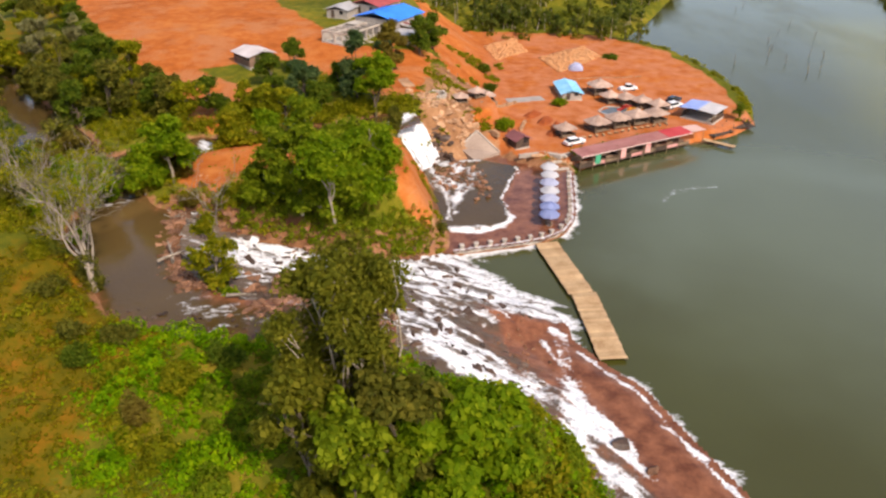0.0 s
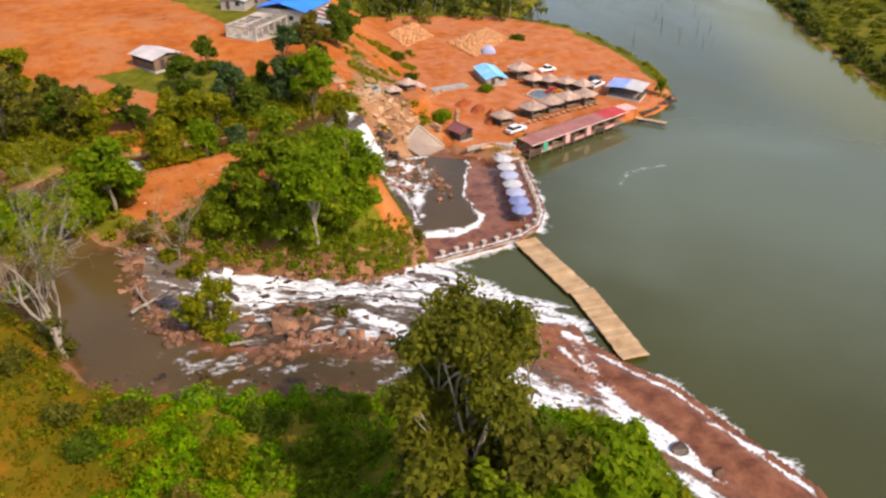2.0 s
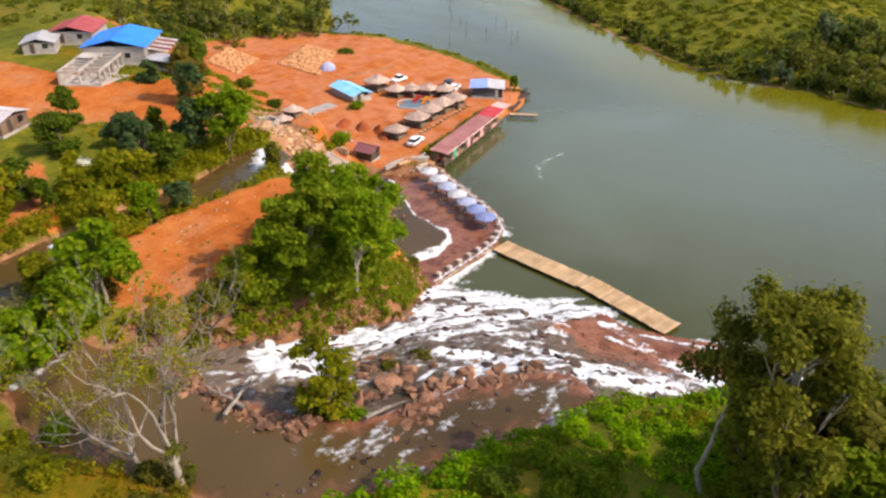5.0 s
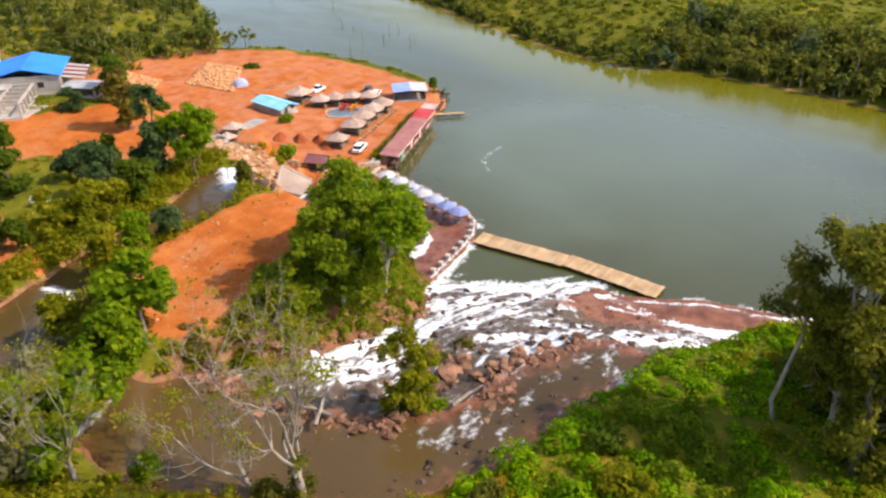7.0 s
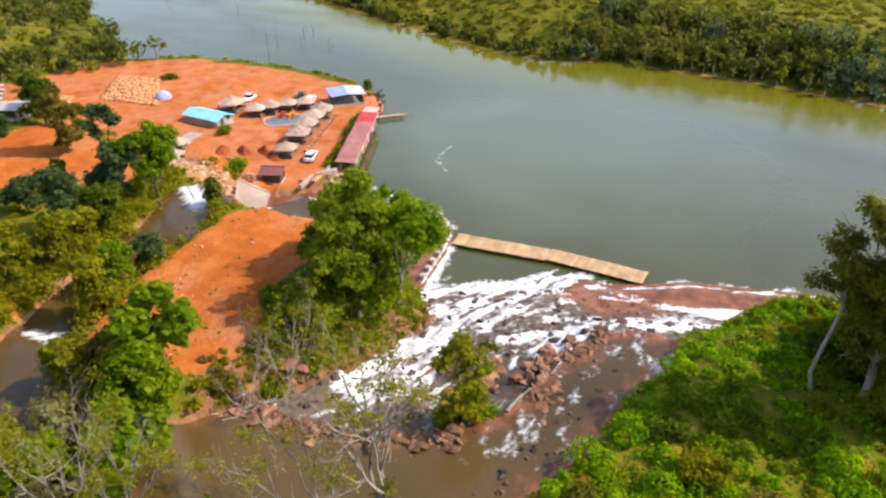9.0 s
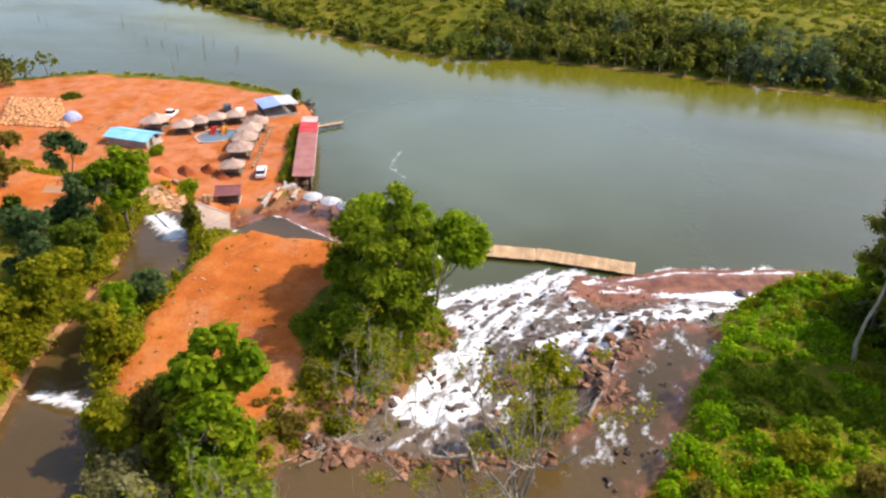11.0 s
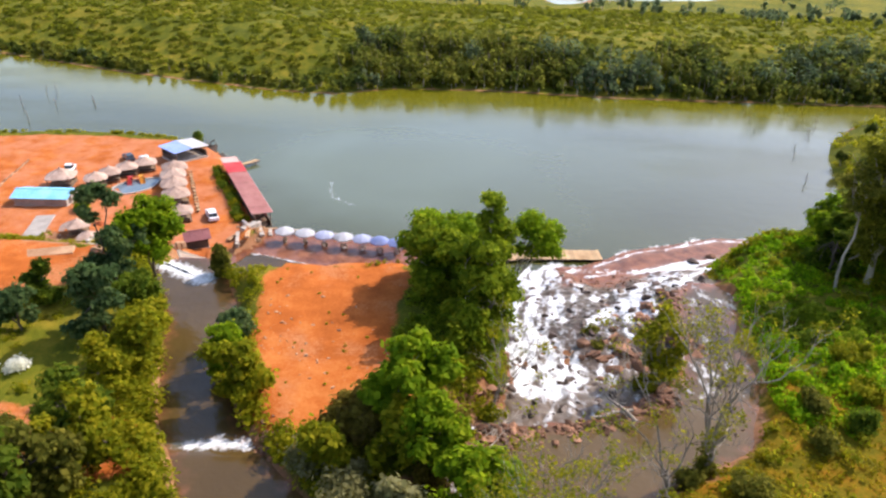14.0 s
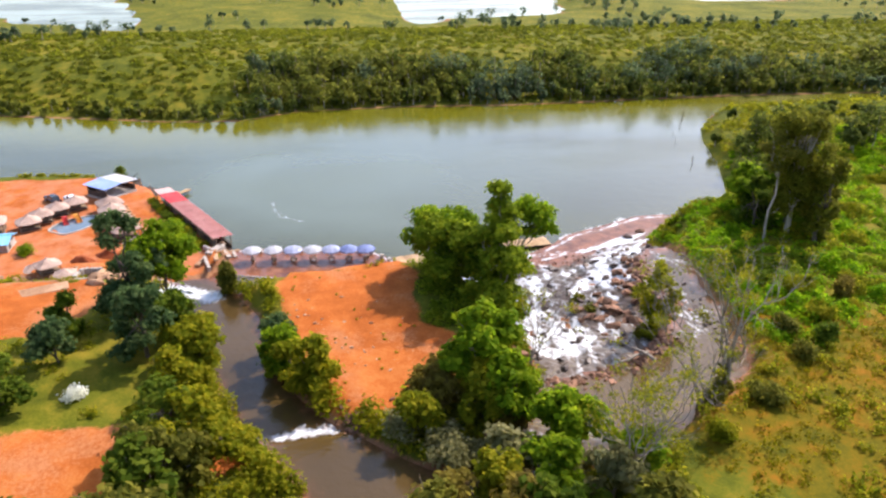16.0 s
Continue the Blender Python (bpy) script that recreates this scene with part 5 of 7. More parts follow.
mounds("bank_weeds", "brownish weeds on the rocky island foot", "weeds", x[~m], y[~m], rr[~m], rr[~m] * 0.8, 70, 0.16, LEAF_BROWN, 75)
x, y, rs = scattered(71, 700, -7, 2, 94, 130, lambda x, y: (poly_sd(x, y, TERRACE) < -0.6) & (poly_sd(x, y, RAPIDS) < -0.8) & (y < 124) & (vnoise(x / 2, y / 3, 17) > 0.56))
leaf_mass("cliff_weeds", "yellow weeds clinging to the rocky island edge", "weeds", x, y, rs.uniform(0.3, 0.8, len(x)), rs.uniform(0.3, 0.9, len(x)), 24, 0.17, LEAF_YELLOW, 72)
x, y, rs = scattered(73, 1500, -30, 12, 140, 182, lambda x, y: (dirt_mask(x, y) < 0.5) & (vnoise(x / 3, y / 3, 18) > 0.35))
leaf_mass("slope_grass", "patchy yellow-green grass on the upper slope", "grass", x, y, rs.uniform(0.4, 0.9, len(x)), rs.uniform(0.2, 0.6, len(x)), 16, 0.16, LEAF_YELLOW, 74)
# rims of weeds on the spit and along the field
x, y, rs = scattered(53, 5000, 30, 80, 150, 240, lambda x, y: (lake_d(x, y) > 0.4) & (lake_d(x, y) < 4.0 * vnoise(x / 4, y / 4, 23) + 0.6) & (y > 156) & (fbm(x / 5, y / 5, 24) > 0.5))
leaf_mass("shore_weeds", "green weeds along the lake shore", "weeds", x, y, rs.uniform(0.4, 0.9, len(x)), rs.uniform(0.4, 1.1, len(x)), 26, 0.22, LEAF_YELLOW, 54)
x, y, rs = scattered(55, 1600, -4, 16, 136, 200, lambda x, y: (vnoise(x / 4, y / 5, 33) > 0.66) & (poly_sd(x, y, SLAB_BED) < -0.6))
leaf_mass("slope_weeds", "patchy weeds on the rocky slope", "weeds", x, y, rs.uniform(0.4, 0.9, len(x)), rs.uniform(0.3, 0.9, len(x)), 26, 0.22, LEAF_YELLOW, 56)


def far_wood(name, label, x, y, hh, seed, mat, n=260, leaf=0.62):
    """A wood too far off to count: crowns as one mass of leaves, with thin pale trunks."""
    rng = np.random.RandomState(seed)
    z = np.array([ground_at(a, b) for a, b in zip(x, y)])
    k = np.repeat(np.arange(len(x)), n)
    b = rng.randint(0, 4, len(k))
    off = rng.normal(size=(len(x), 4, 3)) * np.array([0.16, 0.16, 0.10])
    u = rng.normal(size=(len(k), 3))
    u /= np.linalg.norm(u, axis=1, keepdims=True)
    c = u * rng.uniform(0.5, 1.1, (len(k), 1))
    H = hh[k][:, None]
    pos = np.stack([x[k], y[k], z[k]], 1) + H * (np.array([0, 0, 0.58]) + off[k, b] + c * np.array([0.20, 0.20, 0.26]))
    v, q = leaf_quads(rng, pos, u * 0.7 + np.array([0, 0, 0.8]), leaf)
    ob = tagged(new(name, mesh_np(name, v, q, mat)), label, "woods", kind="stuff")
    tubes = [tube(limb_path(rng, (a, b2, g - 0.3), (a + rng.uniform(-0.6, 0.6), b2 + rng.uniform(-0.6, 0.6), g + h * 0.75), 0.04, 4), np.linspace(0.2, 0.06, 4), 4) for a, b2, g, h in zip(x, y, z, hh)]
    v, q = joined(tubes)
    tagged(new("far_trunks", mesh_np("far_trunks", v, q, BARK, True)), "thin pale trunks in the lakeside woods", "trunks", kind="stuff")
    return ob


x, y, rs = scattered(61, 6200, 112, 200, -170, 330, lambda x, y: (lake_d(x, y) > 1.2) & (lake_d(x, y) < 7 + 24 * sstep(fbm(x / 25, y / 25, 71), 0.34, 0.52) * sstep(160 - y, 0, 30)))
hh = rs.uniform(3.5, 9.0, len(x)) * (0.62 + 0.38 * sstep(150 - y, 0, 25)) * (0.72 + 0.28 * sstep(lake_d(x, y), 2, 9))
tone = fbm(x / 14, y / 14, 79) + 0.16 * (rs.rand(len(x)) - 0.3)
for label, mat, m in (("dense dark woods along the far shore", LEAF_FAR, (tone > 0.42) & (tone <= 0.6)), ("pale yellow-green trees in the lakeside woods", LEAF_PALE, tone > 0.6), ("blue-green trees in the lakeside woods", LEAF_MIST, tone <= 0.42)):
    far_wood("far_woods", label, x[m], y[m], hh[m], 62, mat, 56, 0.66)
x, y, rs = scattered(64, 2600, 112, 190, -170, 330, lambda x, y: (lake_d(x, y) > 0.7) & (lake_d(x, y) < 3.5))
leaf_mass("shore_bushes", "low bushes overhanging the far shore", "bushes", x, y, rs.uniform(0.9, 1.8, len(x)), rs.uniform(0.9, 2.6, len(x)), 26, 0.42, LEAF_PALE, 63)
x, y, rs = scattered(66, 70, 132, 185, -90, 112, lambda x, y: (lake_d(x, y) > 5) & (lake_d(x, y) < 30) & (fbm(x / 20, y / 20, 74) > 0.5))
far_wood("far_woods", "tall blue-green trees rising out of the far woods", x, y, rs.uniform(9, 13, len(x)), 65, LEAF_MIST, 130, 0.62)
x, y, rs = scattered(63, 1500, -60, 110, 222, 420, lambda x, y: (lake_d(x, y) > 1.0) & (lake_d(x, y) < 60) & (y > 236 - 0.15 * x) & (fbm(x / 14, y / 14, 72) > 0.36))
hh, m = rs.uniform(4, 8.5, len(x)), fbm(x / 12, y / 12, 85) + rs.uniform(-0.1, 0.1, len(x)) > 0.5
far_wood("north_woods", "green woods beyond the earth spit", x[m], y[m], hh[m], 64, LEAF_PALE, 66, 0.66)
far_wood("north_woods", "dark green woods beyond the earth spit", x[~m], y[~m], hh[~m], 67, LEAF_FAR, 66, 0.66)
x, y, rs = scattered(65, 420, 6, 120, -110, 44, lambda x, y: (lake_d(x, y) > 1.0) & (y < 50 - 0.75 * x + 18 * (x > 40)) & (x > 14) & (fbm(x / 10, y / 10, 73) > 0.46))
m = x < 96
x, y = x[m], y[m]
far_wood("south_woods", "dark mixed woods on the south shore", x, y, rs.uniform(5, 11, len(x)) * (1 - 0.58 * sstep(x, 52, 76)), 66, LEAF_FAR, 200, 0.5)
x, y, rs = scattered(79, 1500, 40, 114, -110, 24, lambda x, y: (lake_d(x, y) > 0.6) & (lake_d(x, y) < 26) & (fbm(x / 6, y / 6, 80) > 0.4))
leaf_mass("south_shore_scrub", "yellow-green scrub along the south shore", "scrub", x, y, rs.uniform(1.0, 2.2, len(x)), rs.uniform(0.8, 3.6, len(x)) * (1 - 0.5 * sstep(x, 70, 95)), 34, 0.36, LEAF_YELLOW, 80)
x, y, rr, rs = apart_spots(67, 9000, 120, 280, -190, 330, lambda x, y: (lake_d(x, y) > 3) & (fbm(x / 11, y / 11, 75) > 0.27), lambda x, y: 1.5 + 1.6 * fbm(x / 16, y / 16, 83))
m = fbm(x / 13, y / 13, 84) + rs.uniform(-0.15, 0.15, len(x)) > 0.5
mounds("far_scrub", "yellow-green scrub on the far hillside", "scrub", x[m], y[m], rr[m], rr[m] * rs.uniform(0.38, 0.7, m.sum()), 3.3, 0.7, LEAF_HILL, 68, 5, 0.9)
mounds("far_scrub", "bright yellow-green scrub on the far hillside", "scrub", x[~m], y[~m], rr[~m], rr[~m] * rs.uniform(0.3, 0.52, (~m).sum()), 3.3, 0.7, LEAF_SUNNY, 69, 5, 0.9)
x, y, rs = scattered(69, 1700, -130, 60, 228, 420, lambda x, y: (lake_d(x, y) > 2) & (fbm(x / 9, y / 9, 76) > 0.4))
leaf_mass("north_scrub", "green scrub beyond the earth spit", "scrub", x, y, rs.uniform(1.0, 2.2, len(x)), rs.uniform(0.8, 2.4, len(x)), 20, 0.55, LEAF_HILL, 70)
x, y, rs = scattered(77, 2400, 210, 700, -420, 520, lambda x, y: (lake_d(x, y) > 2) & (fbm(x / 40, y / 40, 77) > 0.55))
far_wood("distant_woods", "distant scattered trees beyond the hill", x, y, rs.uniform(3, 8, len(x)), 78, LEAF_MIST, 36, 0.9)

# shrubs that stand alone
for i, (lab, x, y, r, h, mt) in enumerate([
        ("bright green shrub on the earth slope", 12.6, 146.6, 2.3, 3.2, LEAF_VIVID), ("bright green shrub on the earth slope", 10.5, 189, 2.6, 2.2, LEAF_DEEP), ("green shrub on the rocky slope", 11.5, 174, 1.8, 2.0, LEAF_DEEP),
        ("green shrub beside the blue-roofed hut", 27.2, 165.2, 1.6, 1.8, LEAF_VIVID), ("grassy shrub on the open spit", 47.3, 207, 3.0, 1.0, LEAF_DEEP), ("flowering shrub covered in white blossom", -33.4, 139.9, 1.1, 1.2, WHITE_BLOOM),
        ("pale grey-green bush at the river edge", -46.4, 104.4, 2.0, 2.4, LEAF_GREY), ("pale grey-green bush at the river edge", -55.6, 104.0, 2.2, 2.8, LEAF_GREY), ("pale grey-green bush at the river edge", -53.8, 94.0, 2.2, 2.8, LEAF_GREY),
        ("light green bush at the river edge", -48.6, 84.6, 1.7, 2.6, LEAF_VIVID), ("olive bush under the dead tree", -42.6, 75.4, 1.6, 2.4, LEAF_OLIVE), ("olive bush under the dead tree", -44.8, 70.5, 2.0, 2.2, LEAF_OLIVE),
        ("grassy green clump on the rocky islet", -25.6, 73.0, 1.8, 1.1, LEAF_VIVID), ("grassy green clump on the rocky islet", -27.8, 75.6, 1.6, 1.6, LEAF_OLIVE), ("grassy clump in the rapids", -17.5, 78.5, 1.0, 0.7, LEAF_OLIVE),
        ("grassy clump in the rapids", -13.8, 79.0, 1.0, 0.7, LEAF_OLIVE), ("small green bush by the weir posts", -0.5, 101.0, 1.2, 1.3, LEAF_OLIVE), ("light green bush on the west bank", -50.0, 78.5, 1.5, 2.4, LEAF_YELLOW),
        ("dry brown-green bush by the pool", -36.0, 95.6, 2.0, 2.2, LEAF_BROWN), ("dry brown-green bush by the pool", -39.6, 101.8, 2.4, 2.8, LEAF_BROWN), ("dry brown-green bush by the pool", -44.2, 98.0, 2.4, 3.0, LEAF_BROWN),
        ("pale grey-green bush above the weir", -44.6, 108.6, 2.0, 2.6, LEAF_GREY), ("wide pale grey-green bush at the river edge", -47.6, 100.6, 2.6, 3.2, LEAF_GREY), ("pale grey-green bush at the river edge", -48.4, 104.4, 2.2, 2.6, LEAF_GREY),
        ("dark green bush in the yellow meadow", -35.8, 57.0, 2.0, 2.6, LEAF_DEEP), ("rust-brown bush in the yellow meadow", -27.2, 48.4, 1.6, 3.2, LEAF_BROWN), ("olive bush in the yellow meadow", -33.0, 60.4, 1.8, 2.2, LEAF_OLIVE), ("olive bush in the yellow meadow", -38.6, 62.0, 1.6, 1.8, LEAF_OLIVE),
        ("yellow-green bush in the meadow", -31.0, 54.0, 2.2, 2.0, LEAF_YELLOW), ("yellow-green bush in the meadow", -24.6, 53.2, 2.2, 2.4, LEAF_YELLOW), ("dark green bush in the yellow meadow", -21.5, 56.5, 2.0, 2.4, LEAF_DEEP), ("yellow-green bush on the island bank", -30.4, 96.2, 1.8, 1.6, LEAF_YELLOW), ("yellow-green bush on the island bank", -33.4, 91.9, 1.6, 1.4, LEAF_YELLOW)]):
    shrub(lab, x, y, r, h, mt, 500 + i, int(420 * r * max(h, 1.2)), 0.2)
for i in range(13):
    f = i / 12
    shrub("clipped dark green hedge plant beside the bar", 26.2 + 25.0 * f, 135.5 + 12.8 * f, 1.5, 1.3, LEAF_DEEP if i % 3 else LEAF_YELLOW, 560 + i, 620, 0.17, "hedge_plant", "hedge beside the bar")

# dead stems standing in the lake
rs = np.random.RandomState(81)
SNAGS = [(116, 291), (103, 233), (96, 216), (111, 245), (108, 216), (105, 201), (121, 241), (100, 198), (109, 280), (83, 207), (98, 208), (112, 215), (137, 198), (79, 17), (62, 21), (107, 0.5), (117, 17), (110, 28), (110, 18), (87, 14), (103, -27), (98, 6), (120, 258), (101, 226)]
for i, (x, y) in enumerate(SNAGS):
    t = thing("dead_stem", Matrix.Translation((x, y, -0.6)), "thin drowned dead stem standing in the lake", "snag", "snags in the lake")
    hgt = rs.uniform(1.2, 3.4)
    v, q = tube(limb_path(rs, (0, 0, 0), (rs.uniform(-0.6, 0.6), rs.uniform(-0.6, 0.6), hgt + 0.6), 0.05, 5), np.linspace(0.1, 0.03, 5), 5)
    under(new("stem", mesh_np("stem", v, q, BARK_DARK, True)), t)
    for _ in range(2):
        a = np.array([0, 0, 0.6 + hgt * rs.uniform(0.3, 0.7)])
        v, q = tube(limb_path(rs, a, a + np.array([rs.uniform(-0.9, 0.9), rs.uniform(-0.9, 0.9), rs.uniform(0.2, 0.9)]), 0.1, 4), np.linspace(0.05, 0.02, 4), 4)
        under(new("twig", mesh_np("twig", v, q, BARK_DARK, True)), t)

# ---- rocks ----
rock_meshes = {}


def rock_mesh(mat, k):
    """An angular boulder about 2 m across."""
    if (mat.name, k) not in rock_meshes:
        rng = np.random.RandomState(900 + k)
        bm = bmesh.new()
        for p in rng.normal(size=(13, 3)):
            p = p / np.linalg.norm(p) * rng.uniform(0.8, 1.05) * np.array([1.1, 0.85, 0.7])
            bm.verts.new(p)
        r = bmesh.ops.convex_hull(bm, input=bm.verts)
        bmesh.ops.delete(bm, geom=[g for g in r["geom_interior"] if isinstance(g, bmesh.types.BMVert)], context="VERTS")
        me = bpy.data.meshes.new("rock")
        bm.to_mesh(me)
        bm.free()
        me.materials.append(mat)
        rock_meshes[(mat.name, k)] = me
    return rock_meshes[(mat.name, k)]


def rock_pile(name, label, spots, mat, seed, smin, smax, sink=0.25, surface=None, power=2.2):
    rng = np.random.RandomState(seed)
    cx, cy = np.mean([s[0] for s in spots]), np.mean([s[1] for s in spots])
    t = thing(name, Matrix.Translation((cx, cy, ground_at(cx, cy))), label, "rocks")
    base = t.matrix_world.inverted()
    for x, y in spots:
        s = smin + (smax - smin) * rng.rand() ** power
        z = surface(x, y) if surface else ground_at(x, y)
        ob = new("rock", rock_mesh(mat, rng.randint(10)))
        ob.parent = t
        ob.matrix_parent_inverse = Matrix.Identity(4)
        ob.matrix_basis = base @ pose(x, y, z + s * (0.6 - sink * 2), rng.uniform(-25, 25), rng.uniform(-25, 25), rng.uniform(0, 360)) @ Matrix.Diagonal((s, s * rng.uniform(0.7, 1.1), s * rng.uniform(0.65, 1.0), 1))
    return t


def along(line, n, seed, width):
    rng = np.random.RandomState(seed)
    L = [math.dist(a, b) for a, b in zip(line, line[1:])]
    out = []
    for _ in range(n):
        s = rng.uniform(0, sum(L))
        for (a, b), l in zip(zip(line, line[1:]), L):
            if s <= l:
                break
            s -= l
        f = min(s / l, 1)
        out.append((a[0] + (b[0] - a[0]) * f + rng.normal() * width, a[1] + (b[1] - a[1]) * f + rng.normal() * width))
    return out


def blob_spots(n, seed, x, y, rx, ry):
    rng = np.random.RandomState(seed)
    return [(x + rng.normal() * rx * 0.5, y + rng.normal() * ry * 0.5) for _ in range(n)]


def rapid_at(x, y):
    return float(rapid_surface(np.array([[float(x)]]), np.array([[float(y)]]))[0, 0])


rock_pile("rock_bar", "curved bar of red-brown boulders at the head of the rapids", along(ROCK_ARC[:5], 230, 1, 0.75), ROCK, 2, 0.25, 0.85, 0.2, lambda x, y: 9.9, 1.6)
rock_pile("rock_bar", "heaped red-brown boulders beside the rapids", along([(-22, 68.2), (-19, 70.4), (-15, 70.4), (-11.5, 70.2), (-7.5, 67.4)], 150, 3, 1.25), ROCK, 4, 0.25, 1.15, 0.26, lambda x, y: min(9.8, rapid_at(x, y) + 0.2), 1.6)
rock_pile("islet_rocks", "broad flat red rocks round the islet", blob_spots(36, 5, -20.0, 76.5, 5.0, 4.0), ROCK, 6, 0.5, 1.7, 0.34, rapid_at, 1.8)
rng0 = np.random.RandomState(77)
wet = [(x, y) for x, y in zip(rng0.uniform(-34, 14, 620), rng0.uniform(60, 97, 620)) if poly_sd(np.array([x]), np.array([y]), RAPIDS)[0] > 0.3 and lake_d(np.array([x]), np.array([y]))[0] > (3.0 if y > 78 else 9)]
rock_pile("rapids_rocks", "wet dark rocks breaking the white water", wet[:260], ROCK_WET, 8, 0.3, 1.3, 0.42, rapid_at, 2.0)
rock_pile("bank_rocks", "red rocks along the island foot", along([(-33, 92.5), (-27, 90.4), (-16, 90.6), (-9, 90.2), (-4, 94.6), (0, 98.5)], 110, 9, 0.7), ROCK, 10, 0.3, 1.0, 0.2, None, 1.8)
rock_pile("pool_rocks", "tumbled red rocks below the cascade", blob_spots(150, 11, 2.4, 126.0, 5.0, 7.0) + blob_spots(50, 31, 7.2, 121, 1.6, 6.0), ROCK, 12, 0.2, 0.85, 0.2, lambda x, y: 1.35, 1.8)
rock_pile("cascade_rocks", "ochre sandstone blocks beside the cascade", blob_spots(70, 13, -2.5, 142.0, 4.0, 6.0), OCHRE, 14, 0.4, 1.6, 0.28, None, 1.8)
rock_pile("fall_rocks", "wet dark rocks beside the cascade", blob_spots(46, 33, -0.6, 134.6, 2.4, 2.6), ROCK_WET, 34, 0.4, 1.5, 0.34, None, 1.8)
rock_pile("fall_rocks", "tumbled sandstone blocks above the slab", blob_spots(60, 35, 3.0, 141.0, 4.5, 4.0), OCHRE, 36, 0.3, 1.3, 0.3, None, 1.8)
rock_pile("slope_rocks", "ochre rocks scattered on the slope", blob_spots(90, 15, 4.0, 156.0, 7.0, 14.0), OCHRE, 16, 0.25, 1.0, 0.28)
rock_pile("weir_rocks", "red boulders beside the weir", blob_spots(46, 17, -41.0, 112.0, 2.2, 2.2), ROCK, 18, 0.3, 0.8, 0.2)
rock_pile("river_stones", "stones breaking the shallow river", along([(-36, 68), (-28, 66.5), (-18, 66), (-9, 64)], 60, 19, 1.5), ROCK_WET, 20, 0.15, 0.5, 0.2, lambda x, y: 9.95)
rock_pile("shelf_stones", "small stones on the brown rock shelf", blob_spots(70, 21, 11.0, 73.0, 4.5, 5.5), ROCK, 22, 0.12, 0.4, 0.25, rapid_at)
rock_pile("shore_rubble", "rubble on the shore below the bar", blob_spots(60, 23, 22.0, 132.2, 5.5, 2.2), OCHRE, 24, 0.2, 0.7, 0.25)
rock_pile("island_stones", "loose stones on the bare island earth", blob_spots(26, 25, -24, 111, 10, 6) + along([(-36, 100), (-32.5, 107), (-26, 115), (-16, 118.6)], 80, 29, 1.1), OCHRE, 26, 0.06, 0.38, 0.32)
for x, y, s, mt, lab in [(-6.8, 66.2, 1.25, ROCK, "large rounded red-brown boulder beside the rapids"), (18.7, 56.6, 1.4, ROCK_WET, "dark wet boulder in the falls"), (21.5, 53.1, 1.1, ROCK, "brown boulder on the wet shelf"), (-20.5, 76, 1.7, ROCK, "broad flat red rock in the rapids")]:
    t = thing("boulder", Matrix.Translation((x, y, rapid_at(x, y) + 0.2)), lab, "boulder")
    ob = under(new("rock", rock_mesh(mt, int(s * 10) % 10)), t)
    ob.matrix_basis = pose(0, 0, 0, 10, 5, 40) @ Matrix.Diagonal((s, s * 0.9, s * 0.7, 1))
for x, y, x2, y2, z in [(-35.4, 78.0, -31.6, 80.8, 10.9), (-33.5, 78.0, -35.5, 82.5, 10.8), (-25, 70.8, -21.5, 70.2, 10.6)]:
    t = thing("driftwood_log", Matrix.Translation((x, y, z)), "bleached driftwood log lying on the rocks", "log")
    v, q = tube(limb_path(rng0, (0, 0, 0), (x2 - x, y2 - y, 0.5), 0.05, 6), np.linspace(0.22, 0.1, 6), 7)
    under(new("trunk", mesh_np("trunk", v, q, DEADWOOD, True)), t)
    v, q = tube(limb_path(rng0, ((x2 - x) * 0.6, (y2 - y) * 0.6, 0.3), ((x2 - x) * 0.9 + 0.6, (y2 - y) * 0.9 - 0.5, 0.9), 0.1, 4), np.linspace(0.09, 0.03, 4), 5)
    under(new("branch", mesh_np("branch", v, q, DEADWOOD, True)), t)

# ---- built things ----
PLANK = plain("sun_bleached_planks", (0.33, 0.20, 0.10), (0.55, 0.38, 0.22), 2.0, 0.85, bump=0.3, stretch=(1, 1, 1), vary=0.35)
POST_WOOD = plain("weathered_post_wood", (0.12, 0.08, 0.05), (0.30, 0.21, 0.14), 3, 0.9, bump=0.3)
DARK_FLOAT = plain("dark_float_drums", (0.03, 0.03, 0.03), (0.09, 0.07, 0.06), 2, 0.6)
CONCRETE = plain("weathered_concrete", (0.30, 0.26, 0.22), (0.52, 0.47, 0.41), 1.5, 0.9, bump=0.3)
CONCRETE_PALE = plain("pale_concrete", (0.32, 0.27, 0.23), (0.50, 0.44, 0.38), 1.5, 0.9, bump=0.2)
SLAB = plain("sloping_concrete_slab", (0.24, 0.175, 0.14), (0.38, 0.295, 0.24), 1.2, 0.9, bump=0.3)
UMB_WHITE = plain("white_umbrella_cloth", (0.66, 0.68, 0.72), (0.80, 0.81, 0.84), 2, 0.8, bump=0.05)
UMB_BLUE = plain("blue_umbrella_cloth", (0.28, 0.35, 0.62), (0.42, 0.50, 0.78), 2, 0.8, bump=0.05)
UMB_PALE = plain("pale_blue_umbrella_cloth", (0.50, 0.55, 0.74), (0.66, 0.70, 0.84), 2, 0.8, bump=0.05)
ROOF_MAROON = plain("faded_maroon_sheet", (0.50, 0.205, 0.19), (0.68, 0.36, 0.33), 1.2, 0.6, bump=0.2)
ROOF_RED = plain("red_roof_sheet", (0.68, 0.06, 0.08), (0.84, 0.16, 0.17), 1.2, 0.55, bump=0.2)
ROOF_TAN = plain("tan_roof_sheet", (0.80, 0.55, 0.50), (0.90, 0.70, 0.65), 1.2, 0.7, bump=0.2)
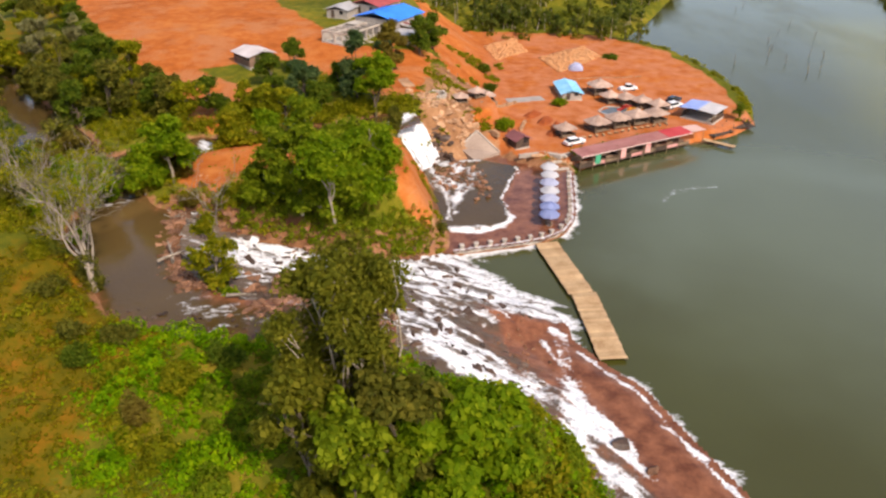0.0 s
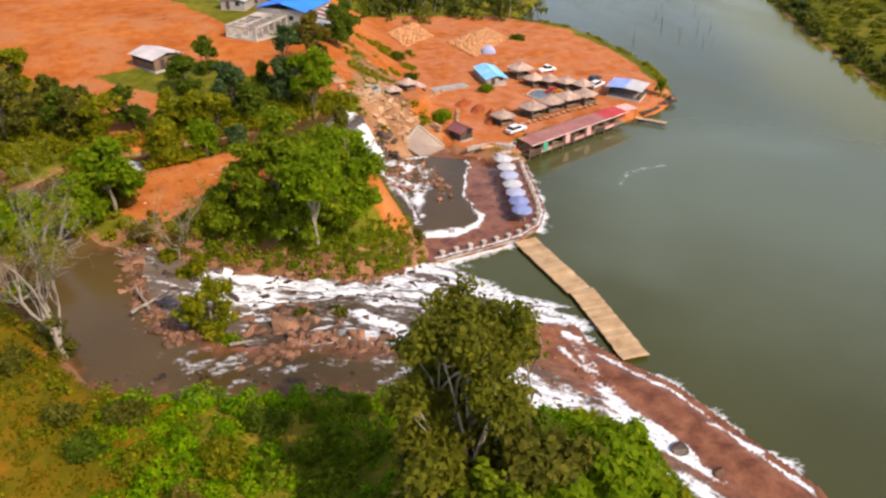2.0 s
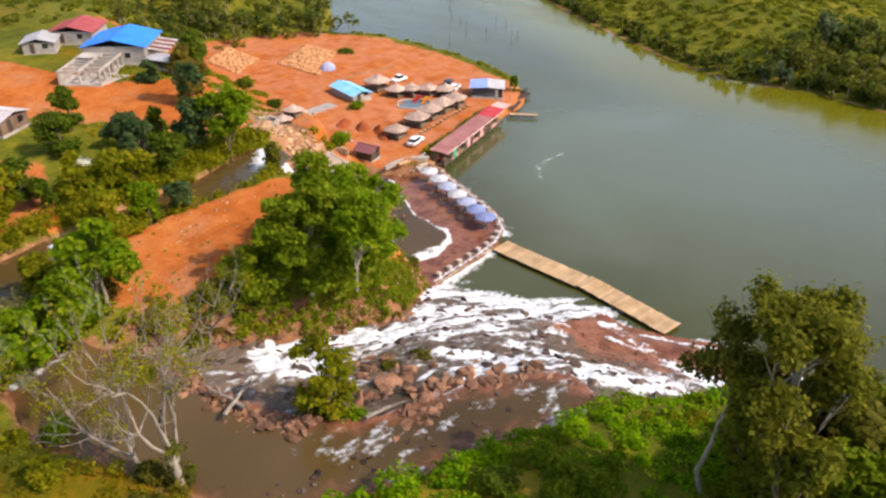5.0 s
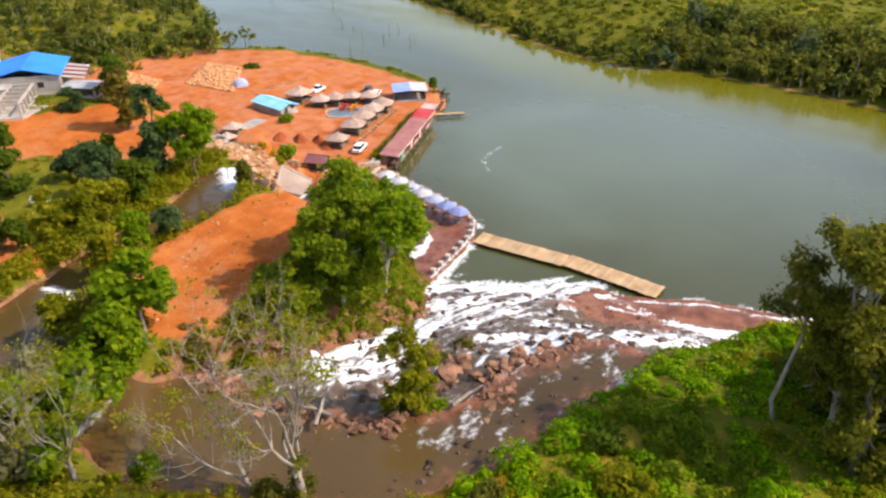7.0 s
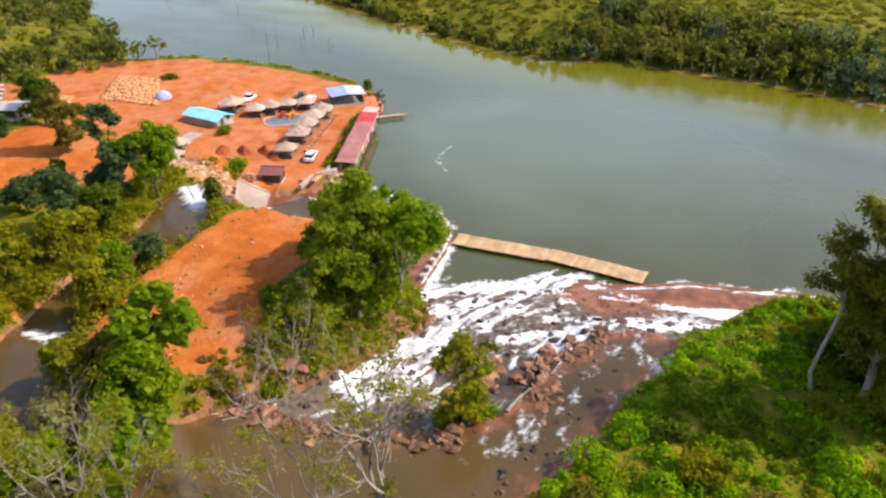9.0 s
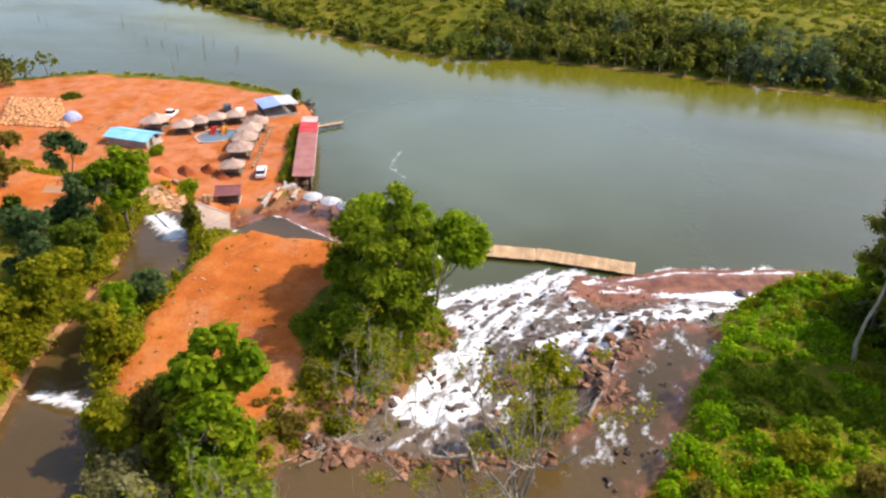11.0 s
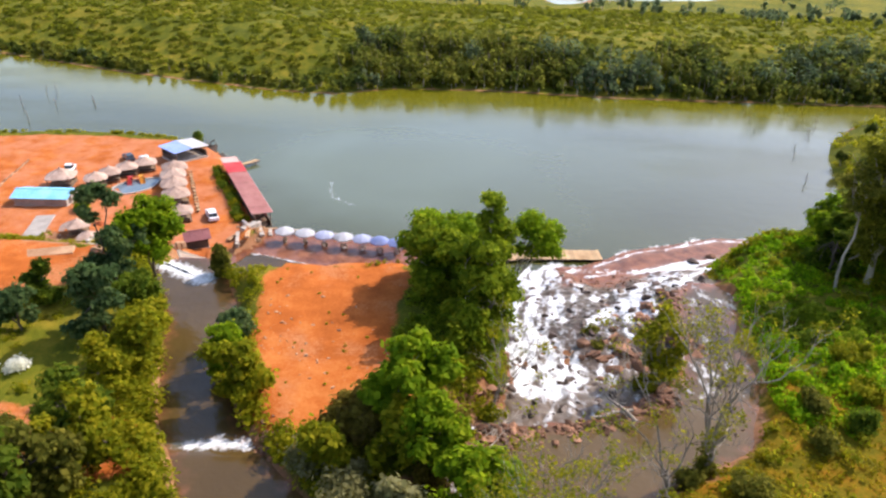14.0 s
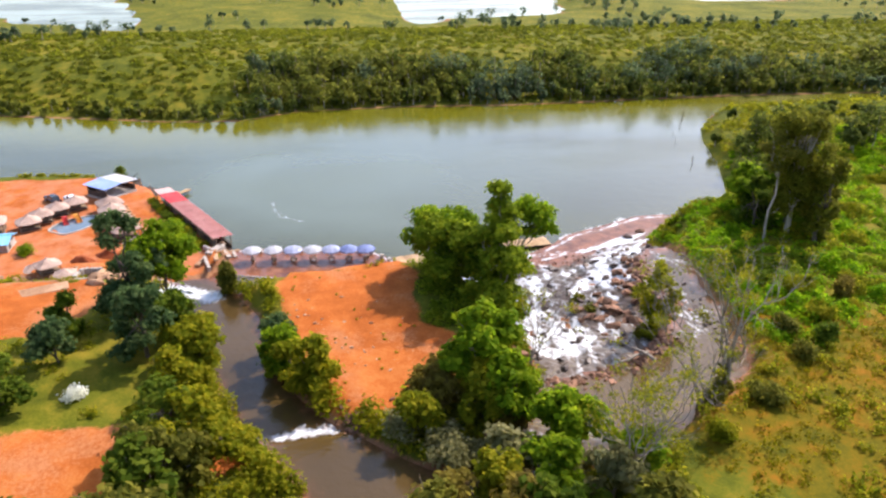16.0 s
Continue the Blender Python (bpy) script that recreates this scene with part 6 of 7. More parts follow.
ROOF_GREY = plain("grey_metal_roof", (0.34, 0.33, 0.33), (0.52, 0.50, 0.49), 1.0, 0.5, 0.2, bump=0.15)
ROOF_BLUE = plain("bright_blue_roof", (0.010, 0.16, 0.72), (0.025, 0.27, 0.88), 1.0, 0.5, bump=0.15)
ROOF_CYAN = plain("sky_blue_roof", (0.12, 0.45, 0.72), (0.30, 0.62, 0.82), 1.0, 0.5, bump=0.15)
ROOF_PALEBLUE = plain("pale_blue_roof_sheet", (0.16, 0.25, 0.58), (0.34, 0.44, 0.74), 1.0, 0.5, bump=0.15)
ROOF_WHITE = plain("whitish_roof_sheet", (0.36, 0.35, 0.36), (0.58, 0.56, 0.56), 1.0, 0.6, bump=0.15)
THATCH = plain("grey_brown_thatch", (0.27, 0.175, 0.135), (0.52, 0.375, 0.30), 3.0, 0.95, bump=0.6, vary=0.3)
DARK = plain("dark_timber", (0.035, 0.025, 0.02), (0.11, 0.075, 0.055), 2, 0.85)
WALL_WHITE = plain("white_plaster", (0.58, 0.56, 0.52), (0.78, 0.77, 0.74), 1.5, 0.85)
WALL_GREY = plain("grey_block_wall", (0.25, 0.22, 0.20), (0.42, 0.38, 0.34), 2.0, 0.9, bump=0.3)
CLOTH_GREEN = plain("green_curtain", (0.03, 0.26, 0.14), (0.06, 0.40, 0.24), 2, 0.85)
CLOTH_PINK = plain("pink_curtain", (0.60, 0.26, 0.24), (0.76, 0.44, 0.40), 2, 0.85)
PAINT_WHITE = plain("white_car_paint", (0.74, 0.74, 0.75), (0.82, 0.82, 0.83), 1, 0.25, 0, 0.6, bump=0.0)
PAINT_DARK = plain("dark_car_paint", (0.02, 0.02, 0.025), (0.05, 0.05, 0.06), 1, 0.25, 0, 0.6, bump=0.0)
GLASS_DARK = plain("dark_window_glass", (0.015, 0.018, 0.02), (0.03, 0.035, 0.04), 1, 0.08, 0, 0.6, bump=0.0)
RUBBER = plain("black_rubber", (0.015, 0.015, 0.015), (0.035, 0.035, 0.035), 3, 0.85)
PLASTIC_RED = plain("red_plastic", (0.45, 0.03, 0.03), (0.58, 0.06, 0.05), 1, 0.4, bump=0.0)
PLASTIC_ORANGE = plain("orange_plastic", (0.65, 0.26, 0.03), (0.75, 0.36, 0.05), 1, 0.4, bump=0.0)
POOL_BLUE = plain("small_pool_water", (0.10, 0.14, 0.17), (0.16, 0.21, 0.25), 1, 0.08, 0, 0.7, bump=0.03)
TARP = plain("blue_grey_tarpaulin", (0.22, 0.25, 0.42), (0.46, 0.48, 0.60), 1.4, 0.6, bump=0.3)
STACK = plain("tan_sawn_blocks", (0.46, 0.19, 0.075), (0.66, 0.34, 0.15), 2, 0.9, bump=0.2, vary=0.3)
STRIPE_RED = plain("red_awning_stripe", (0.30, 0.05, 0.055), (0.42, 0.10, 0.10), 1.5, 0.8)
ROOF_MAUVE = plain("weathered_pale_roof", (0.42, 0.37, 0.37), (0.62, 0.56, 0.55), 1.0, 0.6, bump=0.15)
WALL_BROWN = plain("brown_board_wall", (0.12, 0.07, 0.05), (0.27, 0.17, 0.12), 2.0, 0.9, bump=0.3)
ROOF_DULL = plain("dull_maroon_roof", (0.16, 0.055, 0.06), (0.27, 0.10, 0.10), 1.5, 0.7)


def gable(bm, w, l, eave, ridge, over=0.4, thick=0.09, half=0):
    """Sloping roof sheets with thickness, ridge along y. half: -1 or 1 for one slope."""
    for s in (-1, 1):
        if half and s != half:
            continue
        a, b = Vector((s * (w / 2 + over), 0, eave - (ridge - eave) * over / (w / 2))), Vector((0, 0, ridge))
        vs = [bm.verts.new((p.x, yy, p.z + dz)) for dz in (0, thick) for p, yy in ((a, -l / 2 - over), (a, l / 2 + over), (b, l / 2 + over), (b, -l / 2 - over))]
        for f in ((0, 1, 2, 3), (7, 6, 5, 4), (0, 4, 5, 1), (1, 5, 6, 2), (2, 6, 7, 3), (3, 7, 4, 0)):
            bm.faces.new([vs[i] for i in f])
    bmesh.ops.recalc_face_normals(bm, faces=bm.faces)
    return bm


# floating walkway: two decked sections with beams and float drums
def walkway(a, b, width, planks, label):
    a, b = Vector(a), Vector(b)
    L, ang = (b - a).length, math.degrees(math.atan2(b.y - a.y, b.x - a.x))
    t = thing("floating_walkway", pose(a.x, a.y, 0.0, 0, 0, ang), label, "walkway", "floating walkway")
    rng = np.random.RandomState(int(L * 10))
    pitch = L / planks
    me = None
    for i in range(planks):
        if me is None:
            ob = part("plank", boxed(0, 0, 0, pitch * 0.955, width, 0.06, bevel=0.008), PLANK, t)
            me = ob.data
        else:
            ob = under(new("plank", me), t)
        ob.location = (pitch * (i + 0.5), rng.uniform(-0.07, 0.07), 0.46 + rng.uniform(0, 0.02))
    for s in (-1, 1):
        part("beam", boxed(L / 2, s * width * 0.46, 0.26, L, 0.14, 0.2), DARK, t)
    for i in range(int(L / 2.4)):
        for s in (-1, 1):
            part("float_drum", rodded((i * 2.4 + 0.5, s * width * 0.3, 0.0), (i * 2.4 + 1.5, s * width * 0.3, 0.0), 0.29, sides=10), DARK_FLOAT, t)
    return t


walkway((16.4, 101.6), (19.6, 86.9), 3.7, 30, "sun-bleached plank walkway floating on drums")
walkway((19.9, 87.0), (21.1, 71.9), 3.6, 30, "sun-bleached plank walkway ending beside the falls")

# the weir: low curb with stubby posts
WEIR_LINE = [(1.8, 98.6), (6.3, 99.8), (10.8, 101.0), (14.9, 102.1), (18.4, 104.4), (20.2, 106.6), (21.4, 110.1), (22.4, 116.7), (23.2, 124.0), (24.0, 128.4)]


def weir():
    t = thing("stone_weir", pose(12, 102, 0), "low stone weir with stubby posts round the pool", "weir")
    inv = t.matrix_world.inverted()
    for (ax, ay), (bx, by) in zip(WEIR_LINE, WEIR_LINE[1:]):
        L, ang = math.dist((ax, ay), (bx, by)), math.degrees(math.atan2(by - ay, bx - ax))
        ob = part("curb", boxed(0, 0, -0.8, L + 0.25, 0.5, 1.74, bevel=0.06), CONCRETE, t)
        ob.matrix_basis = inv @ pose((ax + bx) / 2, (ay + by) / 2, 0, 0, 0, ang)
    me = None
    for (ax, ay), (bx, by) in zip(WEIR_LINE, WEIR_LINE[1:]):
        n = max(1, round(math.dist((ax, ay), (bx, by)) / 2.1))
        for i in range(n):
            if me is None:
                bm = boxed(0, 0, 0, 0.55, 0.55, 0.62, bevel=0.06)
                box(bm, 0, 0, 0.62, 0.75, 0.75, 0.16, bevel=0.05)
                ob = part("post", bm, CONCRETE, t)
                me = ob.data
            else:
                ob = under(new("post", me), t)
            f = (i + 0.5) / n
            ob.matrix_basis = inv @ pose(ax + (bx - ax) * f, ay + (by - ay) * f, 0.9, 0, 0, math.degrees(math.atan2(by - ay, bx - ax)))
    return t


weir()


def beach_umbrella(x, y, cloth, label, seed):
    t = thing("beach_umbrella", pose(x, y, 0.95, 0, 0, seed * 23), label, "umbrella", "umbrellas in the pool")
    bm = bmesh.new()
    n = 8
    ring = [[bm.verts.new((r * math.cos(6.283 * (i + o) / n), r * math.sin(6.283 * (i + o) / n), z)) for i in range(n)] for r, z, o in ((0.15, 2.75, 0), (1.0, 2.52, 0), (1.72, 2.12, 0), (1.70, 1.92, 0))]
    bm.faces.new(ring[0])
    for a, b in zip(ring, ring[1:]):
        for i in range(n):
            bm.faces.new((a[i], b[i], b[(i + 1) % n], a[(i + 1) % n]))
    bmesh.ops.solidify(bm, geom=bm.faces[:], thickness=0.02)
    bmesh.ops.recalc_face_normals(bm, faces=bm.faces)
    part("canopy", bm, cloth, t)
    part("pole", rodded((0, 0, 0), (0, 0, 2.8), 0.03, sides=8), ROOF_GREY, t)
    part("base", rodded((0, 0, 0), (0, 0, 0.12), 0.35, 0.3, 12), CONCRETE, t)
    bm = boxed(0, 0, 0.62, 1.3, 0.75, 0.05, bevel=0.01)
    for a in (-0.5, 0.5):
        box(bm, a, 0, 0, 0.06, 0.5, 0.62)
    part("table", bm, POST_WOOD, t)


for i, (x, y, c, w) in enumerate([(19.9, 126.2, UMB_WHITE, "white"), (19.5, 122.6, UMB_WHITE, "white"), (19.0, 119.2, UMB_PALE, "pale blue"), (18.6, 115.8, UMB_WHITE, "white"), (18.2, 112.6, UMB_PALE, "pale blue"),
                                  (17.8, 109.6, UMB_BLUE, "blue"), (17.4, 106.6, UMB_BLUE, "blue")]):
    beach_umbrella(x, y, c, w + " cloth umbrella over a table in the pool", i)


# the long bar on stilts at the water's edge
def stilt_bar():
    ang = 27.9
    L, W = 28.4, 2.9
    t = thing("stilt_bar", pose(25.7, 131.5, 0, 0, 0, ang), "long open-sided bar on stilts with a patched red roof", "bar")
    n = 9
    for i in range(n):
        x0, x1 = L * i / n, L * (i + 1) / n
        mat = ROOF_MAROON if i < 7 else ROOF_RED
        bm = bmesh.new()
        z0 = 3.35 + 0.05 * (i % 2)
        vs = [bm.verts.new(p) for p in ((x0, -W / 2 - 0.4, z0 + 0.12), (x1 + 0.05, -W / 2 - 0.4, z0 + 0.12), (x1 + 0.05, W / 2 + 0.5, z0 + 0.3), (x0, W / 2 + 0.5, z0 + 0.3))]
        bmesh.ops.solidify(bm, geom=[bm.faces.new(vs)], thickness=0.07)
        part("roof_sheet", bm, mat, t, "bright red sheet" if i >= 7 else "")
        rib = bmesh.new()
        for k in range(4):
            xx = x0 + (x1 - x0) * (k + 0.5) / 4
            rod(rib, (xx, -W / 2 - 0.4, z0 + 0.16), (xx, W / 2 + 0.5, z0 + 0.34), 0.05, sides=4)
        part("roof_ribs", rib, mat, t)
        for s in (-1, 1):
            part("stilt", rodded((x0 + 0.1, s * W * 0.46, -1.2), (x0 + 0.1, s * W * 0.46, 3.4 + 0.08 * (1 + s)), 0.09, sides=7), POST_WOOD, t)
        part("rail", boxed((x0 + x1) / 2, -W * 0.47, 1.85, x1 - x0 - 0.2, 0.08, 0.1), POST_WOOD, t)
        part("screen", boxed((x0 + x1) / 2, -W * 0.46, 0.95, x1 - x0 - 0.25, 0.06, 0.62), (DARK, ROOF_MAROON, POST_WOOD)[i % 3], t)
        part("back_panel", boxed((x0 + x1) / 2, W * 0.46, 0.95, x1 - x0 - 0.2, 0.07, 1.5), (POST_WOOD, DARK)[i % 2], t)
        bm = boxed((x0 + x1) / 2, -W * 0.12, 1.62, 1.5, 0.8, 0.06)
        box(bm, (x0 + x1) / 2, -W * 0.12, 0.95, 0.12, 0.12, 0.68)
        part("table", bm, POST_WOOD, t)
        if i in (1, 3, 5):
            part("curtain", boxed((x0 + x1) / 2 - 0.4, -W * 0.49, 1.1, 1.3, 0.08, 2.0), (CLOTH_GREEN, CLOTH_PINK, CLOTH_PINK)[i // 2], t, ("green", "pink", "pink")[i // 2] + " hanging cloth")
    part("fascia", boxed(L / 2, -W / 2 - 0.43, 3.3, L, 0.05, 0.14), ROOF_TAN, t, "pale pink roof edge")
    part("floor_deck", boxed(L / 2, 0, 0.78, L, W, 0.16), DARK, t)
    bm = bmesh.new()
    vs = [bm.verts.new(p) for p in ((L + 0.1, -W / 2 - 0.2, 3.45), (L + 4.0, -W / 2 - 0.2, 3.35), (L + 4.0, W / 2 + 0.2, 3.45), (L + 0.1, W / 2 + 0.4, 3.55))]
    bmesh.ops.solidify(bm, geom=[bm.faces.new(vs)], thickness=0.07)
    part("end_awning", bm, ROOF_TAN, t, "pale pink end awning")
    for xx, yy in ((L + 3.8, -W / 2 + 0.2), (L + 3.8, W / 2 - 0.2)):
        part("stilt", rodded((xx, yy, -1), (xx, yy, 3.2), 0.08, sides=7), POST_WOOD, t)


stilt_bar()


def shed(name, label, x, y, rz, w, l, wall_h, ridge, roof, wall, category="shed", walls=(1, 1, 1, 1), roof2=None, z=None, base=0.3):
    """A small building: plinth, corner posts, walls where it has them, door and window, two roof slopes."""
    z = ground_at(x, y) if z is None else z
    t = thing(name, pose(x, y, z, 0, 0, rz), label, category)
    part("plinth", boxed(0, 0, -0.6, w + 0.3, l + 0.3, 0.6 + base), CONCRETE, t)
    for sx in (-1, 1):
        for sy in (-1, 0, 1):
            part("post", boxed(sx * (w / 2 - 0.1), sy * (l / 2 - 0.1), base, 0.16, 0.16, wall_h), POST_WOOD, t)
    for k, (on, cx, cy, sx, sy) in enumerate(zip(walls, (0, w / 2, 0, -w / 2), (-l / 2, 0, l / 2, 0), (w, 0.14, w, 0.14), (0.14, l, 0.14, l))):
        if on:
            part("wall", boxed(cx, cy, base, sx if sx > 0.2 else 0.14, sy if sy > 0.2 else 0.14, wall_h * on), wall, t)
    if walls[0] == 1:
        d = part("door", boxed(-w * 0.2, -l / 2 - 0.09, base, 0.95, 0.06, 2.0), DARK, t)
        part("door_handle", boxed(-w * 0.2 + 0.35, -l / 2 - 0.14, base + 1.0, 0.12, 0.05, 0.04), ROOF_GREY, d)
        part("window", boxed(w * 0.22, -l / 2 - 0.09, base + 0.95, 1.1, 0.05, 1.0), GLASS_DARK, t)
    part("roof_slope", gable(bmesh.new(), w, l, base + wall_h, base + ridge, 0.55, half=-1), roof, t)
    part("roof_slope", gable(bmesh.new(), w, l, base + wall_h, base + ridge, 0.55, half=1), roof2 or roof, t)
    for s in (-1, 1):
        bm = bmesh.new()
        n = int(l / 0.9)
        for i in range(n):
            yy = -l / 2 + l * (i + 0.5) / n
            rod(bm, (s * (w / 2 + 0.5), yy, base + wall_h - (ridge - wall_h) * 1.0 / w + 0.1), (0.02 * s, yy, base + ridge + 0.1), 0.03, sides=4)
        part("roof_ribs", bm, roof if s < 0 else (roof2 or roof), t)
    part("ridge_cap", boxed(0, 0, base + ridge + 0.05, 0.3, l + 1.1, 0.08), roof, t)
    return t


shed("lakeside_shack", "open lakeside shack with a pale blue and white roof", 58.2, 157.6, -40, 7.2, 6.0, 2.2, 2.45, ROOF_PALEBLUE, DARK, "shack", (0, 0.5, 0.8, 0.5), ROOF_WHITE)
shed("blue_roofed_hut", "low white hut with a sky-blue roof", 30.4, 173.4, 3, 4.6, 9.4, 1.5, 2.2, ROOF_CYAN, WALL_GREY, "hut", (1, 1, 1, 1))
shed("grey_house", "grey house with a pale metal roof", -41.6, 160.8, 42, 6.0, 6.9, 2.3, 3.0, ROOF_MAUVE, WALL_BROWN, "house", (1, 1, 1, 0.6))
shed("maroon_kiosk", "small kiosk with a dark maroon roof", 15.3, 139.8, 28, 3.0, 3.2, 1.8, 2.5, ROOF_DULL, DARK, "kiosk", (1, 1, 1, 1))
shed("grey_lean_to", "low grey-roofed shed by the building site", -8.6, 178.5, 35, 4.0, 5.5, 1.8, 2.1, ROOF_GREY, WALL_GREY, "shed", (1, 1, 1, 0))
shed("blue_hall", "large hall with a bright blue metal roof", -13.6, 190.0, -31, 12.0, 12.5, 3.2, 4.6, ROOF_BLUE, WALL_GREY, "hall", (1, 1, 1, 1))
shed("brown_house", "brown-roofed house behind the blue hall", -18.5, 208.0, -31, 9.0, 10.0, 2.4, 3.6, STRIPE_RED, WALL_GREY, "house", (1, 1, 1, 1))
shed("tin_house", "tin-roofed house behind the blue hall", -27.0, 203.0, -20, 6.0, 7.0, 2.2, 3.0, ROOF_GREY, WALL_GREY, "house", (1, 1, 1, 1))


def unfinished_building():
    x, y, rz = -22.3, 180.3, -33
    z = ground_at(x, y)
    t = thing("unfinished_building", pose(x, y, z, 0, 0, rz), "unfinished concrete building with bare beams and no roof", "building")
    w, l, h = 7.4, 12.4, 2.1
    part("floor_slab", boxed(0, 0, -0.8, w + 0.5, l + 0.5, 1.0), CONCRETE, t)
    for i in range(3):
        for j in range(6):
            part("column", boxed(-w / 2 + w * i / 2, -l / 2 + l * j / 5, 0.2, 0.35, 0.35, h), CONCRETE_PALE, t)
    for i in range(3):
        part("beam", boxed(-w / 2 + w * i / 2, 0, h + 0.2, 0.3, l + 0.5, 0.4), CONCRETE_PALE, t)
    for j in range(6):
        part("beam", boxed(0, -l / 2 + l * j / 5, h + 0.21, w + 0.4, 0.28, 0.36), CONCRETE_PALE, t)
    part("wall", boxed(-w / 2, 0, 0.2, 0.18, l, 2.0), WALL_GREY, t)
    part("wall", boxed(0, l / 2, 0.2, w, 0.18, 2.2), WALL_GREY, t)
    part("wall", boxed(0, l * 0.1, 0.2, w, 0.16, 2.0), WALL_GREY, t)
    part("ceiling_slab", boxed(-w / 4, l * 0.32, h + 0.62, w / 2, l * 0.3, 0.15), CONCRETE, t)


unfinished_building()


def striped_awning():
    x, y = -8.5, 187.5
    t = thing("striped_awning", pose(x, y, ground_at(x, y), 0, 0, -31), "red and white striped awning beside the blue hall", "awning")
    for i in range(7):
        bm = bmesh.new()
        vs = [bm.verts.new(p) for p in ((0, -5 + 1.43 * i, 2.9), (4.4, -5 + 1.43 * i, 2.2), (4.4, -3.6 + 1.43 * i, 2.2), (0, -3.6 + 1.43 * i, 2.9))]
        bmesh.ops.solidify(bm, geom=[bm.faces.new(vs)], thickness=0.04)
        part("strip", bm, STRIPE_RED if i % 2 else WALL_WHITE, t)
    for yy in (-4.8, -1.5, 1.8, 4.8):
        part("pole", rodded((4.2, yy, -0.2), (4.2, yy, 2.2), 0.05, sides=6), ROOF_GREY, t)
        part("pole", rodded((0.2, yy, -0.2), (0.2, yy, 2.85), 0.05, sides=6), ROOF_GREY, t)


striped_awning()

# thatched shelters
hut_rng = np.random.RandomState(4)


def thatched_shelter(w=4.2, eave=1.75, top=2.9):
    t = thing("thatched_shelter", pose(0, 0, 0), "open shelter with a grey-brown thatched roof", "shelter", "thatched shelters")
    bm = bmesh.new()
    rings = []
    for f, zz in ((1.0, eave - 0.12), (1.02, eave), (0.62, eave + (top - eave) * 0.36), (0.28, eave + (top - eave) * 0.72), (0.06, top)):
        ring = []
        for i in range(16):
            a = 6.283 * i / 16 + 0.785
            sq = 1 / max(abs(math.cos(a)), abs(math.sin(a)))
            r = w / 2 * f * (0.6 * sq + 0.45) * (1 + hut_rng.uniform(-0.03, 0.03))
            ring.append(bm.verts.new((r * math.cos(a), r * math.sin(a), zz + hut_rng.uniform(-0.04, 0.04))))
        rings.append(ring)
    for a, b in zip(rings, rings[1:]):
        for i in range(16):
            bm.faces.new((a[i], a[(i + 1) % 16], b[(i + 1) % 16], b[i]))
    bm.faces.new(rings[-1])
    bm.faces.new(list(reversed(rings[0])))
    part("thatch_roof", bm, THATCH, t)
    part("ridge_tuft", rodded((0, 0, top - 0.2), (0, 0, top + 0.18), 0.28, 0.1, 8), THATCH, t)
    for sx in (-1, 1):
        for sy in (-1, 1):
            part("post", rodded((sx * w * 0.4, sy * w * 0.4, -0.3), (sx * w * 0.4, sy * w * 0.4, eave + 0.1), 0.07, sides=6), POST_WOOD, t)
    part("platform", boxed(0, 0, 0.28, w * 0.86, w * 0.86, 0.1), POST_WOOD, t)
    for s in (-1, 1):
        part("bench", boxed(s * w * 0.36, 0, 0.38, 0.4, w * 0.7, 0.3), DARK, t)
    bm = boxed(0, 0, 0.72, 1.4, 0.8, 0.05)
    box(bm, 0, 0, 0.36, 0.15, 0.15, 0.38)
    part("table", bm, POST_WOOD, t)
    return t


first_shelter = thatched_shelter()
SHELTERS = [(25.7, 146.4, 25, 1.20), (33.2, 150.0, 25, 1.14), (38.0, 152.2, 25, 1.14), (42.6, 154.1, 25, 1.14), (47.0, 155.5, 25, 1.14), (38.2, 174.4, 10, 1.25), (39.6, 168.4, 20, 1.0), (43.0, 167.2, 20, 1.0),
            (46.4, 165.2, 30, 1.0), (49.6, 162.6, 30, 1.0), (3.8, 151.4, 10, 0.72), (7.4, 154.8, 30, 0.8), (10.0, 157.6, 10, 0.74)]
for k, (x, y, rz, s) in enumerate(SHELTERS):
    m = pose(x, y, ground_at(x, y) + 0.05, 0, 0, rz + hut_rng.uniform(-6, 6))
    if k == 0:
        first_shelter.matrix_world = m
    else:
        copy_thing(first_shelter, m).scale = (s, s, s)


